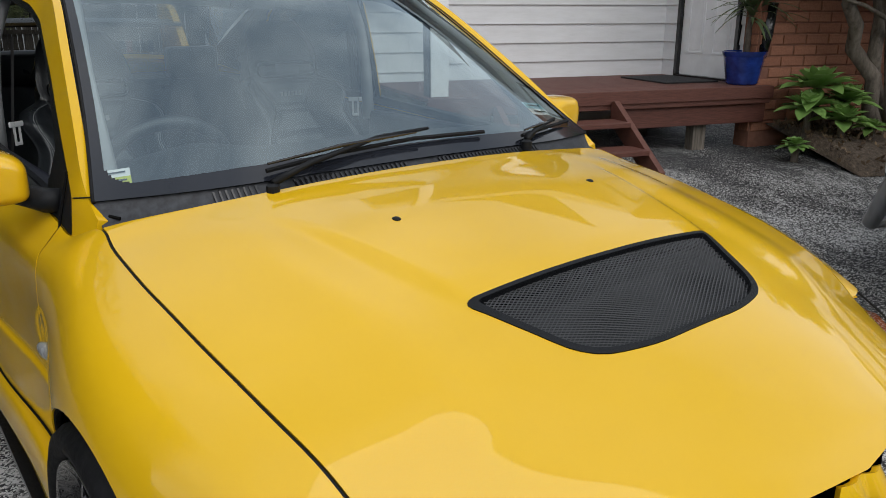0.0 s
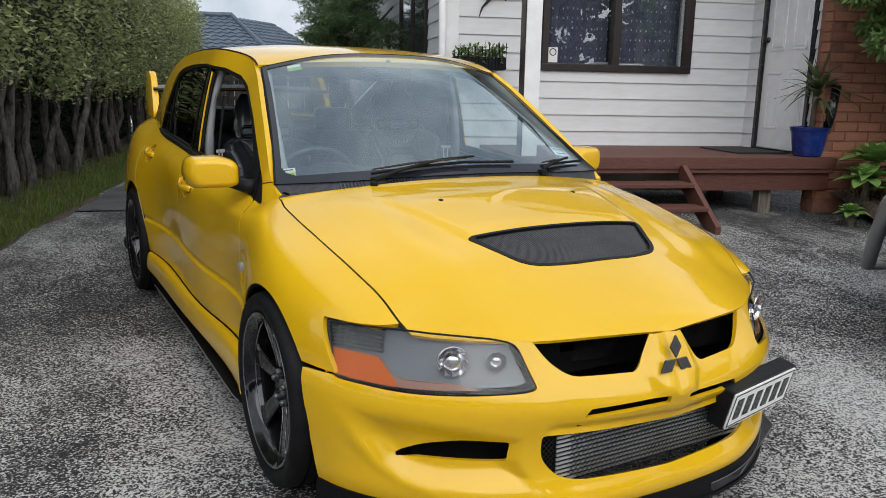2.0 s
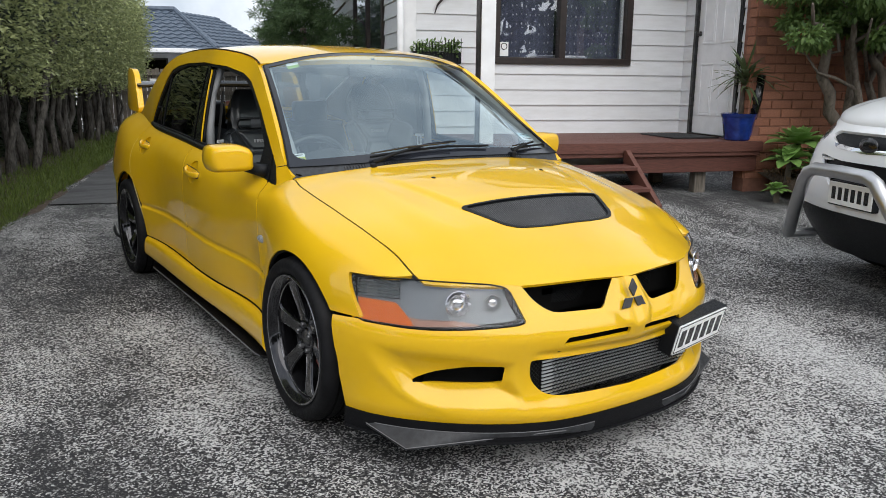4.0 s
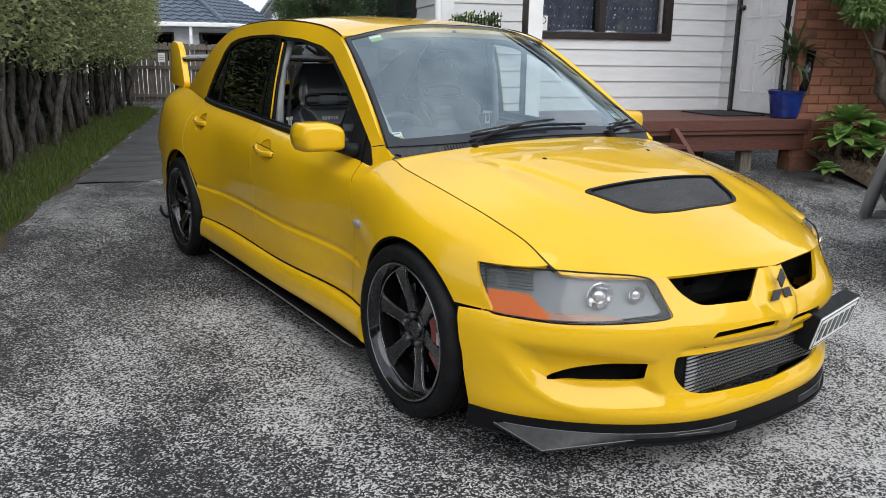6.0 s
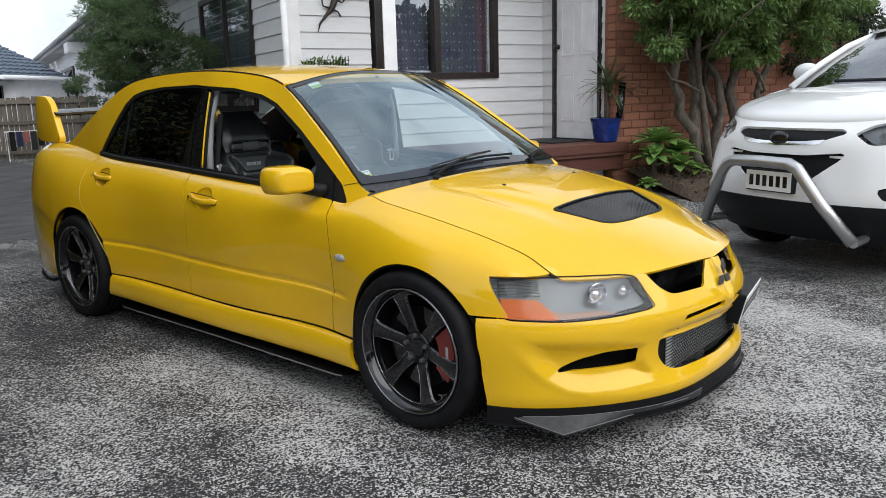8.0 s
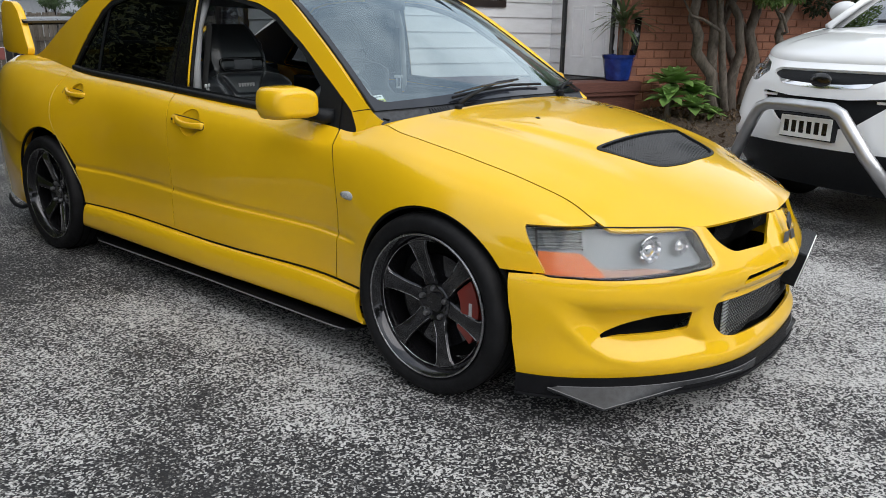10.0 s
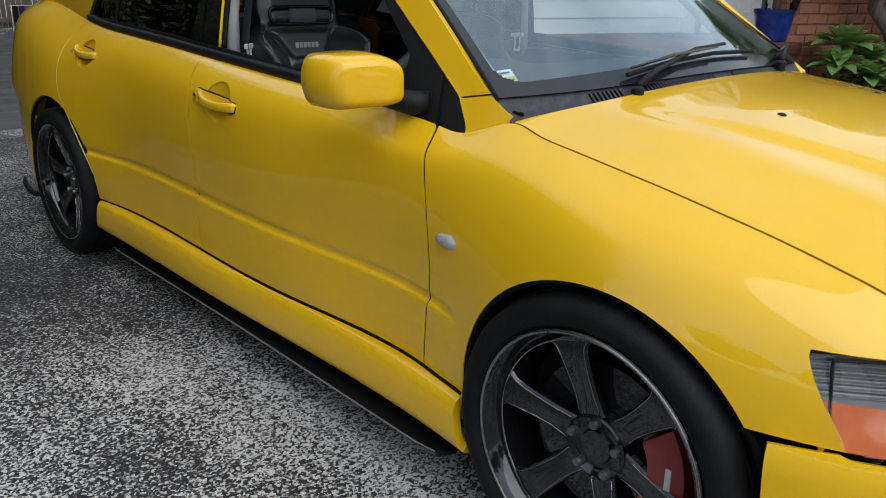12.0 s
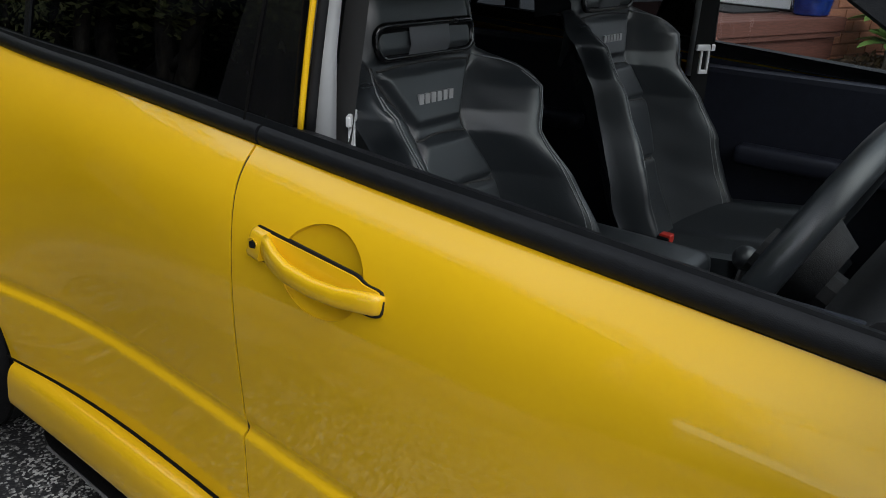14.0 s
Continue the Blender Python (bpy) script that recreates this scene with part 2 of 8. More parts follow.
def prism_bm(outline, lo, hi, plane="xz", bevel=0.0, bm=None):
    """A flat outline made thick along the third axis, from lo to hi."""
    b = bmesh.new()
    def place(p, d):
        return {"xz": (p[0], d, p[1]), "yz": (d, p[0], p[1]), "xy": (p[0], p[1], d)}[plane]
    v0 = [b.verts.new(place(p, lo)) for p in outline]
    v1 = [b.verts.new(place(p, hi)) for p in outline]
    n = len(outline)
    b.faces.new(v0)
    b.faces.new(v1[::-1])
    for i in range(n):
        b.faces.new((v0[i], v0[(i + 1) % n], v1[(i + 1) % n], v1[i]))
    bmesh.ops.recalc_face_normals(b, faces=b.faces)
    if bevel:
        bmesh.ops.bevel(b, geom=b.edges[:], offset=bevel, segments=2, affect="EDGES", profile=0.6)
    return b if bm is None else join(bm, b)


def rounded(points, radius, seg=5):
    """The outline with its corners rounded; radius is one number or one a corner."""
    out, n = [], len(points)
    for i in range(n):
        p, a, b = (Vector(points[j % n]) for j in (i, i - 1, i + 1))
        r = radius[i] if isinstance(radius, (list, tuple)) else radius
        u, w = a - p, b - p
        r = min(r, u.length * 0.45, w.length * 0.45)
        u, w = u.normalized() * r, w.normalized() * r
        for j in range(seg + 1):
            t = j / seg
            out.append(tuple(p + u * (1 - t) ** 2 + w * t ** 2))
    return out


class Spline:
    """A natural cubic through values at knots; queries may be arrays."""

    def __init__(self, t, v):
        self.t, self.v = np.asarray(t, float), np.asarray(v, float)
        n = len(self.t)
        h = np.diff(self.t)
        a = np.eye(n)
        r = np.zeros((n,) + self.v.shape[1:])
        for i in range(1, n - 1):
            a[i, i - 1], a[i, i], a[i, i + 1] = h[i - 1], 2 * (h[i - 1] + h[i]), h[i]
            r[i] = 6 * ((self.v[i + 1] - self.v[i]) / h[i] - (self.v[i] - self.v[i - 1]) / h[i - 1])
        self.m = np.linalg.solve(a, r)

    def __call__(self, q):
        q = np.clip(np.asarray(q, float), self.t[0], self.t[-1])
        i = np.clip(np.searchsorted(self.t, q) - 1, 0, len(self.t) - 2)
        h = self.t[i + 1] - self.t[i]
        a, b = (self.t[i + 1] - q) / h, (q - self.t[i]) / h
        if self.v.ndim > 1:
            h, a, b = h[..., None], a[..., None], b[..., None]
        return a * self.v[i] + b * self.v[i + 1] + ((a ** 3 - a) * self.m[i] + (b ** 3 - b) * self.m[i + 1]) * h * h / 6


class Skin:
    """A smooth surface over feature lines: each line is a list of (v, x, y, z)."""

    def __init__(self, lines):
        self.lines = [Spline([p[0] for p in ln], [p[1:] for p in ln]) for ln in lines]
        n = len(lines)
        self.n = n
        a = np.eye(n)
        r = np.zeros((n, n))
        for i in range(1, n - 1):
            a[i, i - 1], a[i, i], a[i, i + 1] = 1, 4, 1
            r[i, i - 1], r[i, i], r[i, i + 1] = 6, -12, 6
        self.op = np.linalg.solve(a, r)

    def __call__(self, u, v):
        u, v = np.broadcast_arrays(np.asarray(u, float), np.asarray(v, float))
        shape = u.shape
        u, v = u.ravel(), v.ravel()
        p = np.stack([ln(v) for ln in self.lines], axis=1)
        m = np.einsum("ij,njk->nik", self.op, p)
        i = np.clip(np.floor(u).astype(int), 0, self.n - 2)
        b = (u - i)[:, None]
        a = 1 - b
        k = np.arange(len(u))
        out = a * p[k, i] + b * p[k, i + 1] + ((a ** 3 - a) * m[k, i] + (b ** 3 - b) * m[k, i + 1]) / 6
        return out.reshape(*shape, 3)


def shell_bm(fn, us, vs, keep=(), thick=0.014, facing=(0, 0, 1), bm=None, mirror=False):
    """A panel over the grid us x vs of fn(u, v), cut where any of keep(points) is below 0, with its rim turned inwards."""
    U, V = np.meshgrid(np.asarray(us, float), np.asarray(vs, float), indexing="ij")
    P = fn(U, V)

    def worth(p):
        w = np.full(p.shape[:-1], 1.0)
        for k in keep:
            w = np.minimum(w, k(p))
        return w

    F = worth(P)
    ok = F > 0
    nu, nv = U.shape
    src, dst = [], []
    moves = [(1, 0), (-1, 0), (0, 1), (0, -1), (1, 1), (1, -1), (-1, 1), (-1, -1)]
    for i in range(nu):
        for j in range(nv):
            if ok[i, j]:
                continue
            for di, dj in moves:
                a, b = i + di, j + dj
                if 0 <= a < nu and 0 <= b < nv and ok[a, b]:
                    src.append((i, j))
                    dst.append((a, b))
                    break
    good = ok.copy()
    if src:
        s, d = np.array(src), np.array(dst)
        u0, v0, u1, v1 = U[s[:, 0], s[:, 1]], V[s[:, 0], s[:, 1]], U[d[:, 0], d[:, 1]], V[d[:, 0], d[:, 1]]
        lo, hi = np.zeros(len(s)), np.ones(len(s))
        for _ in range(22):
            mid = (lo + hi) / 2
            inside = worth(fn(u0 + (u1 - u0) * mid, v0 + (v1 - v0) * mid)) > 0
            hi = np.where(inside, mid, hi)
            lo = np.where(inside, lo, mid)
        P = P.copy()
        P[s[:, 0], s[:, 1]] = fn(u0 + (u1 - u0) * hi, v0 + (v1 - v0) * hi)
        good[s[:, 0], s[:, 1]] = True
    b = bmesh.new()
    verts = {}

    def vert(i, j):
        if (i, j) not in verts:
            x, y, z = P[i, j]
            verts[i, j] = b.verts.new((-x if mirror else x, y, z))
        return verts[i, j]

    for i in range(nu - 1):
        for j in range(nv - 1):
            c = [(i, j), (i + 1, j), (i + 1, j + 1), (i, j + 1)]
            if all(good[q] for q in c) and any(ok[q] for q in c):
                b.faces.new([vert(*q) for q in c])
    bmesh.ops.remove_doubles(b, verts=b.verts, dist=1e-5)
    b.normal_update()
    way = Vector(facing)
    if mirror:
        way.x = -way.x
    if sum(f.normal.dot(way) * f.calc_area() for f in b.faces) < 0:
        bmesh.ops.reverse_faces(b, faces=b.faces)
    b.normal_update()
    if thick:
        rim = [e for e in b.edges if e.is_boundary]
        normals = {v: v.normal.copy() for e in rim for v in e.verts}
        for e in rim:
            e.smooth = False
        r = bmesh.ops.extrude_edge_only(b, edges=rim)
        fresh = [v for v in r["geom"] if isinstance(v, bmesh.types.BMVert)]
        where = {}
        for v, nrm in normals.items():
            where[tuple(round(c, 6) for c in v.co)] = nrm
        for v in fresh:
            v.co -= where.get(tuple(round(c, 6) for c in v.co), way) * thick
    for f in b.faces:
        f.smooth = True
    return b if bm is None else join(bm, b)


def inside_poly(points, axes=(0, 2), grow=0.0, mirror=True):
    """For keep: above 0 inside the outline, as seen along the third axis, in metres from its edge."""
    q = np.array([tuple(p) for p in points], float)

    def f(p):
        x, y = p[..., axes[0]], p[..., axes[1]]
        if mirror:
            x = np.abs(x)
        best = np.full(x.shape, 1e9)
        odd = np.zeros(x.shape, bool)
        for (ax, ay), (bx, by) in zip(q, np.roll(q, -1, 0)):
            dx, dy = bx - ax, by - ay
            t = np.clip(((x - ax) * dx + (y - ay) * dy) / (dx * dx + dy * dy + 1e-12), 0, 1)
            best = np.minimum(best, np.hypot(x - ax - t * dx, y - ay - t * dy))
            cross = (ay > y) != (by > y)
            odd ^= cross & (x < (bx - ax) * (y - ay) / (by - ay + 1e-12) + ax)
        return np.where(odd, best, -best) + grow

    return f


def outside_poly(points, axes=(0, 2), grow=0.0, mirror=True):
    g = inside_poly(points, axes, grow, mirror)
    return lambda p: -g(p)


def outside_wheel(y, z, r):
    return lambda p: np.hypot(p[..., 1] - y, p[..., 2] - z) - r


def below(axis, curve, by=0, gap=0.0):
    """For keep: p[axis] < curve(p[by]) - gap."""
    return lambda p: curve(p[..., by]) - gap - p[..., axis]


def above(axis, curve, by=0, gap=0.0):
    return lambda p: p[..., axis] - curve(p[..., by]) - gap


# ---- the yellow saloon: nose to -y, front axle over y = 0, driver's side at -x ----
car = thing("car", "bright yellow four-door sports saloon parked on worn driveway", "car")
WB, AXLE, ARCH = 2.625, 0.302, 0.333
FRONT_Y, FRONT_Z, FRONT_ARCH = 0.014, 0.305, 0.323


def line(*pts):
    """A feature line of the flank: (y, half width, height)."""
    return [(y, x, y, z) for y, x, z in pts]


HOODGAP = line((-0.50, 0.633, 0.593), (-0.475, 0.642, 0.606), (-0.40, 0.661, 0.656), (-0.30, 0.680, 0.698), (-0.20, 0.694, 0.728), (-0.10, 0.704, 0.752),
               (0.0, 0.711, 0.774), (0.10, 0.716, 0.793), (0.20, 0.716, 0.810), (0.28, 0.712, 0.825), (0.336, 0.708, 0.837), (0.39, 0.723, 0.823), (0.446, 0.736, 0.806), (0.52, 0.737, 0.811), (0.60, 0.7365, 0.820), (1.0, 0.736, 0.845), (1.5, 0.731, 0.872),
               (2.0, 0.722, 0.899), (2.45, 0.71, 0.926), (2.7, 0.685, 0.955), (3.0, 0.65, 0.985), (3.35, 0.615, 0.985), (3.5, 0.59, 0.975))
FLANK = Skin([
    line((-0.5, 0.72, 0.15), (0, 0.84, 0.15), (0.47, 0.785, 0.15), (1.4, 0.785, 0.15), (2.2, 0.79, 0.15), (2.65, 0.84, 0.15), (3.5, 0.70, 0.2)),
    line((-0.5, 0.735, 0.30), (-0.2, 0.842, 0.30), (0, 0.86, 0.30), (0.25, 0.85, 0.30), (0.47, 0.80, 0.30), (1.0, 0.803, 0.30), (1.5, 0.803, 0.30),
         (2.1, 0.806, 0.30), (2.35, 0.835, 0.30), (2.65, 0.862, 0.30), (3.0, 0.84, 0.30), (3.35, 0.77, 0.30), (3.5, 0.72, 0.30)),
    line((-0.5, 0.745, 0.46), (-0.35, 0.81, 0.46), (-0.2, 0.855, 0.46), (0, 0.874, 0.46), (0.25, 0.855, 0.46), (0.47, 0.802, 0.46), (1.0, 0.803, 0.46),
         (1.5, 0.803, 0.46), (2.1, 0.810, 0.47), (2.35, 0.848, 0.47), (2.65, 0.876, 0.47), (3.0, 0.855, 0.47), (3.35, 0.79, 0.47), (3.5, 0.74, 0.47)),
    line((-0.5, 0.735, 0.54), (-0.35, 0.80, 0.56), (-0.2, 0.846, 0.58), (0, 0.869, 0.60), (0.25, 0.848, 0.61), (0.47, 0.808, 0.61), (1.0, 0.813, 0.61),
         (1.5, 0.813, 0.62), (2.1, 0.817, 0.63), (2.35, 0.842, 0.64), (2.65, 0.868, 0.64), (3.0, 0.85, 0.64), (3.35, 0.79, 0.64), (3.5, 0.735, 0.64)),
    line((-0.5, 0.71, 0.582), (-0.35, 0.77, 0.626), (-0.2, 0.808, 0.664), (0, 0.832, 0.704), (0.25, 0.812, 0.738), (0.47, 0.799, 0.732), (1.0, 0.809, 0.742),
         (1.5, 0.808, 0.755), (2.1, 0.802, 0.775), (2.35, 0.812, 0.79), (2.65, 0.828, 0.80), (3.0, 0.815, 0.80), (3.35, 0.76, 0.80), (3.5, 0.71, 0.80)),
    line((-0.5, 0.672, 0.594), (-0.35, 0.722, 0.657), (-0.2, 0.748, 0.708), (0, 0.768, 0.750), (0.25, 0.762, 0.791), (0.36, 0.764, 0.793), (0.47, 0.772, 0.779), (1.0, 0.778, 0.810),
         (1.5, 0.776, 0.832), (2.1, 0.768, 0.858), (2.35, 0.764, 0.875), (2.65, 0.758, 0.892), (3.0, 0.748, 0.915), (3.35, 0.712, 0.918), (3.5, 0.672, 0.912)),
    HOODGAP,
])
CREASE = Spline([0.3, 0.47, 1.5, 2.4], [0.434, 0.438, 0.455, 0.472])


def flank(u, v):
    """The flank with the step of its lower character line."""
    p = FLANK(u, v)
    y, z = p[..., 1], p[..., 2]
    s = 1 / (1 + np.exp(np.clip((z - CREASE(y)) / 0.0016, -40, 40)))
    s = s * np.clip((y - 0.36) / 0.08, 0, 1) * np.clip((2.42 - y) / 0.1, 0, 1)
    p = p.copy()
    p[..., 0] += 0.006 * s - 0.005 * np.exp(-((z - CREASE(y) - 0.010) / 0.012) ** 2) * np.clip((y - 0.36) / 0.08, 0, 1) * np.clip((2.42 - y) / 0.1, 0, 1)
    return p


SEAM_A = Spline([0.15, 0.22, 0.28, 0.42, 0.50, 0.60, 0.70, 0.76, 0.80, 0.86, 0.95], [0.503, 0.498, 0.491, 0.480, 0.474, 0.478, 0.492, 0.506, 0.519, 0.532, 0.54])
SEAM_B = Spline([0.15, 0.30, 0.47, 0.60, 0.72, 0.80, 0.86, 0.95], [1.53, 1.531, 1.533, 1.528, 1.526, 1.537, 1.557, 1.57])
SEAM_C = Spline([0.40, 0.50, 0.60, 0.70, 0.80, 0.90, 1.0], [2.30, 2.36, 2.455, 2.535, 2.555, 2.545, 2.53])
SILL = Spline([0.3, 1.3, 2.3], [0.262, 0.272, 0.285])
HL_EDGE = Spline([0.46, 0.477, 0.604, 0.66], [-0.398, -0.39, -0.318, -0.30])
GAP = 0.0030
GAP_B = 0.0023
front_arch, rear_arch = outside_wheel(FRONT_Y, FRONT_Z, FRONT_ARCH), outside_wheel(WB, 0.318, ARCH)
over_sill = above(2, SILL, 1, GAP)
seam_front = lambda p: p[..., 2] - np.where(p[..., 1] < 0.1, 0.480, -1)
def tumble(y, dz):
    """How far the side windows lean in, dz above the belt line."""
    t = np.clip((np.asarray(y, float) - 1.0) / 0.5, 0, 1)
    t = t * t * (3 - 2 * t)
    return (0.30 - 0.18 * t) * dz + (0.11 + 0.09 * t) * dz * dz


# hollows behind the door handles: (y, z, half length, half height)
CUPS = ((1.357, 0.769, 0.072, 0.055), (2.352, 0.828, 0.066, 0.050))
off_cup = lambda p: np.minimum(*[(np.hypot((p[..., 1] - y) / a, (p[..., 2] - z) / h) - 1) * 0.05 for y, z, a, h in CUPS])
U_FLANK = np.concatenate([np.linspace(0.4, 1.70, 24), np.linspace(1.72, 2.25, 64), np.linspace(2.3, 6, 60)])
for mirror, side in ((True, "driver"), (False, "passenger")):
    out = (1, 0, 0.2)
    part("front_fender", shell_bm(flank, U_FLANK, np.linspace(-0.498, 0.56, 110),
         [front_arch, below(1, SEAM_A, 2, GAP), seam_front, lambda p: np.maximum(p[..., 1] - HL_EDGE(p[..., 2]) - GAP, p[..., 2] - 0.615), lambda p: p[..., 2] - 0.20], 0.016, out, mirror=mirror), M_PAINT, car)
    d1 = part("front_door", shell_bm(flank, U_FLANK, np.linspace(0.44, 1.60, 94), [above(1, SEAM_A, 2, GAP), below(1, SEAM_B, 2, GAP_B), over_sill, off_cup], 0.016, out, mirror=mirror), M_PAINT, car)
    d2 = part("rear_door", shell_bm(flank, U_FLANK, np.linspace(1.46, 2.60, 100), [above(1, SEAM_B, 2, GAP_B), below(1, SEAM_C, 2, GAP_B), over_sill, rear_arch, off_cup], 0.016, out, mirror=mirror), M_PAINT, car)
    part("rear_quarter", shell_bm(flank, U_FLANK, np.linspace(2.26, 3.42, 100),
         [above(1, SEAM_C, 2, GAP_B), rear_arch, lambda p: p[..., 2] - np.where(p[..., 1] > WB, np.clip(0.562 + 0.28 * (p[..., 1] - 2.98), 0.55, 0.682), 0.15), over_sill], 0.016, out, mirror=mirror), M_PAINT, car)

    # black sheet just under the skin, added to darken the shut lines
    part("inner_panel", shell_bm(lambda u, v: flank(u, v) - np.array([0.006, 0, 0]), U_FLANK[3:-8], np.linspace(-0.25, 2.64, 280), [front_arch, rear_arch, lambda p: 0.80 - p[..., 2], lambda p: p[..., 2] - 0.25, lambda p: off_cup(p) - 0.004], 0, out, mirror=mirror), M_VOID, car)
    # tubes paint the shut lines: black gap shade, pale lit chipped edge on SEAM_C
    for curve, r, dip, mat in ((SEAM_A, 0.0034, 0.0045, M_RUBBER), (SEAM_B, 0.0026, 0.0038, M_RUBBER), (SEAM_C, 0.0022, 0.0016, M_PALESEAM)):
        us_ = np.linspace(1.0, 5.95, 46)
        p_ = flank(us_, np.full(46, float(curve(0.5))))
        for _ in range(4):
            p_ = flank(us_, curve(p_[:, 2]))
        m_ = (p_[:, 2] > 0.27) & (p_[:, 2] < 0.862) & (np.hypot(p_[:, 1] - WB, p_[:, 2] - 0.318) > ARCH)
        part("door_seal", tube_bm([((-x if mirror else x) - (-dip if mirror else dip), y, z) for x, y, z in p_[m_]], r, 6), mat, car)
    # greenhouse side: pillars and roof rail round the window opening
    s = -1 if mirror else 1
    ROOFEDGE = Spline([0.355, 0.45, 0.6, 0.8, 1.0, 1.2, 1.45, 1.7, 2.0, 2.3, 2.55, 2.8, 3.0, 3.12],
                      [0.852, 0.920, 1.032, 1.168, 1.284, 1.336, 1.362, 1.368, 1.358, 1.312, 1.212, 1.10, 1.012, 0.985])
    BELT = Spline([p[0] for p in HOODGAP], [(p[1], p[3]) for p in HOODGAP])

    def green(u, v):
        b = BELT(v)
        z = b[..., 1] + (np.maximum(ROOFEDGE(v), b[..., 1] + 0.002) - b[..., 1]) * u
        dz = z - b[..., 1]
        return np.stack([b[..., 0] - tumble(v, dz), v + 0 * u, z], axis=-1)

    DLO = [(0.456, 0.799), (0.446, 0.803), (0.443, 0.812), (0.449, 0.826), (0.483, 0.876), (0.60, 0.958), (0.8, 1.092), (1.0, 1.205), (1.12, 1.248), (1.3, 1.281), (1.6, 1.304), (1.9, 1.302), (2.08, 1.290), (2.19, 1.268),
           (2.27, 1.222), (2.40, 1.095), (2.50, 0.995), (2.545, 0.947), (2.54, 0.932), (2.0, 0.899), (1.5, 0.872), (1.0, 0.845), (0.6, 0.819), (0.47, 0.800)]
    part("pillar_frame", shell_bm(green, np.linspace(-0.06, 1, 64), np.linspace(0.352, 3.12, 240), [outside_poly(DLO, (1, 2), 0.0, False)], 0.02, out, mirror=mirror), M_PAINT, car)

    part("inner_lining", shell_bm(lambda u, v: green(u, v) - np.array([0.026, 0, 0]), np.linspace(-0.05, 0.97, 40), np.linspace(0.50, 2.9, 120), [outside_poly(DLO, (1, 2), 0.006, False)], 0, out, mirror=mirror), M_CARD, car)

    def green_in(off):
        def f(u, v):
            p = green(u, v)
            p[..., 0] -= off
            return p
        return f

    def strip(name, keep, off, mat, thick, label="", parent=car, us=60, vs=240, lo=0.40, hi=2.6):
        return part(name, shell_bm(green_in(off), np.linspace(0, 1, us), np.linspace(lo, hi, vs), keep, thick, out, mirror=mirror), mat, parent, label)

    inner = [(0.66, 0.945), (0.80, 1.064), (1.0, 1.182), (1.12, 1.228), (1.3, 1.266), (1.6, 1.292), (1.9, 1.290), (2.07, 1.272), (2.17, 1.250), (2.25, 1.205), (2.375, 1.085), (2.475, 0.985),
             (2.508, 0.955), (2.0, 0.936), (1.5, 0.909), (1.0, 0.878), (0.665, 0.858)]
    bpost = lambda p: np.minimum(p[..., 1] - 1.497, 1.668 - 0.38 * (p[..., 2] - 0.9) - p[..., 1])
    not_post = lambda p: -bpost(p)
    hole = outside_poly(inner, (1, 2), 0, False)
    strip("window_surround", [inside_poly(DLO, (1, 2), -0.001, False), hole], 0.004, M_BLACK, 0.018, "matt black window surround and mirror sail")
    strip("window_pillar", [inside_poly(inner, (1, 2), 0.002, False), bpost], 0.006, M_GLOSSBLACK, 0.02, "gloss black centre window pillar", lo=1.46, hi=1.70, vs=60)
    post_z = np.linspace(0.90, 1.285, 10)
    part("pillar_joint", tube_bm([(s * (float(BELT(1.58)[0]) - float(tumble(1.58, z - 0.876)) - 0.004), 1.598 - 0.16 * (z - 0.88), z) for z in post_z], 0.0022, 6), M_VOID, car)
    part("sail_joint", tube_bm([(s * (float(BELT(0.53)[0]) - 0.30 * (z - float(BELT(0.53)[1])) + 0.0002), 0.524 + 0.12 * (z - 0.80), z) for z in np.linspace(0.806, 0.915, 8)], 0.0026, 6), M_VOID, car)
    glass_rear = [inside_poly(inner, (1, 2), 0.004, False), not_post, lambda p: p[..., 1] - 1.53]
    rg = strip("rear_door_glass", glass_rear, 0.014, M_TINT, 0, "dark tinted rear door glass", lo=1.45)
    strip("quarter_divider", [inside_poly(inner, (1, 2), 0.003, False), lambda p: 0.010 - np.abs(p[..., 1] - 2.27 + (p[..., 2] - 0.95) * 0.22)], 0.010, M_BLACK, 0.01, lo=2.1, hi=2.35, vs=60)
    if not mirror:
        fg = strip("front_door_glass", [inside_poly(inner, (1, 2), 0.004, False), not_post, lambda p: 1.51 - p[..., 1]], 0.016, M_SIDEGLASS, 0, "clear raised front door glass", hi=1.55)
        fg.visible_shadow = False
    # joint between pillar and fender
    jv = np.linspace(0.472, 0.392, 8)
    jz = np.linspace(0.874, 0.888, 8)
    jb = BELT(jv)
    jp = green((jz - jb[:, 1]) / (np.maximum(ROOFEDGE(jv), jb[:, 1] + 0.002) - jb[:, 1]), jv)
    part("pillar_seam", tube_bm([(s * x, y, z) for x, y, z in jp], 0.0017, 5), M_RUBBER, car)
    # belt moulding along both doors
    def mould(u, v):
        b = BELT(v)
        q = np.stack([b[..., 0] - 0.011 + 0.015 * np.sin(u * math.pi) ** 0.4, v + 0 * u, b[..., 1] - 0.004 + 0.032 * u], axis=-1)
        return q
    part("belt_moulding", shell_bm(mould, np.linspace(0, 1, 9), np.linspace(0.60, 1.553, 60), [], 0.01, out, mirror=mirror), M_BLACK, d1, "black rubber belt moulding")
    part("belt_moulding", shell_bm(mould, np.linspace(0, 1, 9), np.linspace(1.559, 2.54, 60), [], 0.01, out, mirror=mirror), M_BLACK, d2, "black rubber belt moulding")

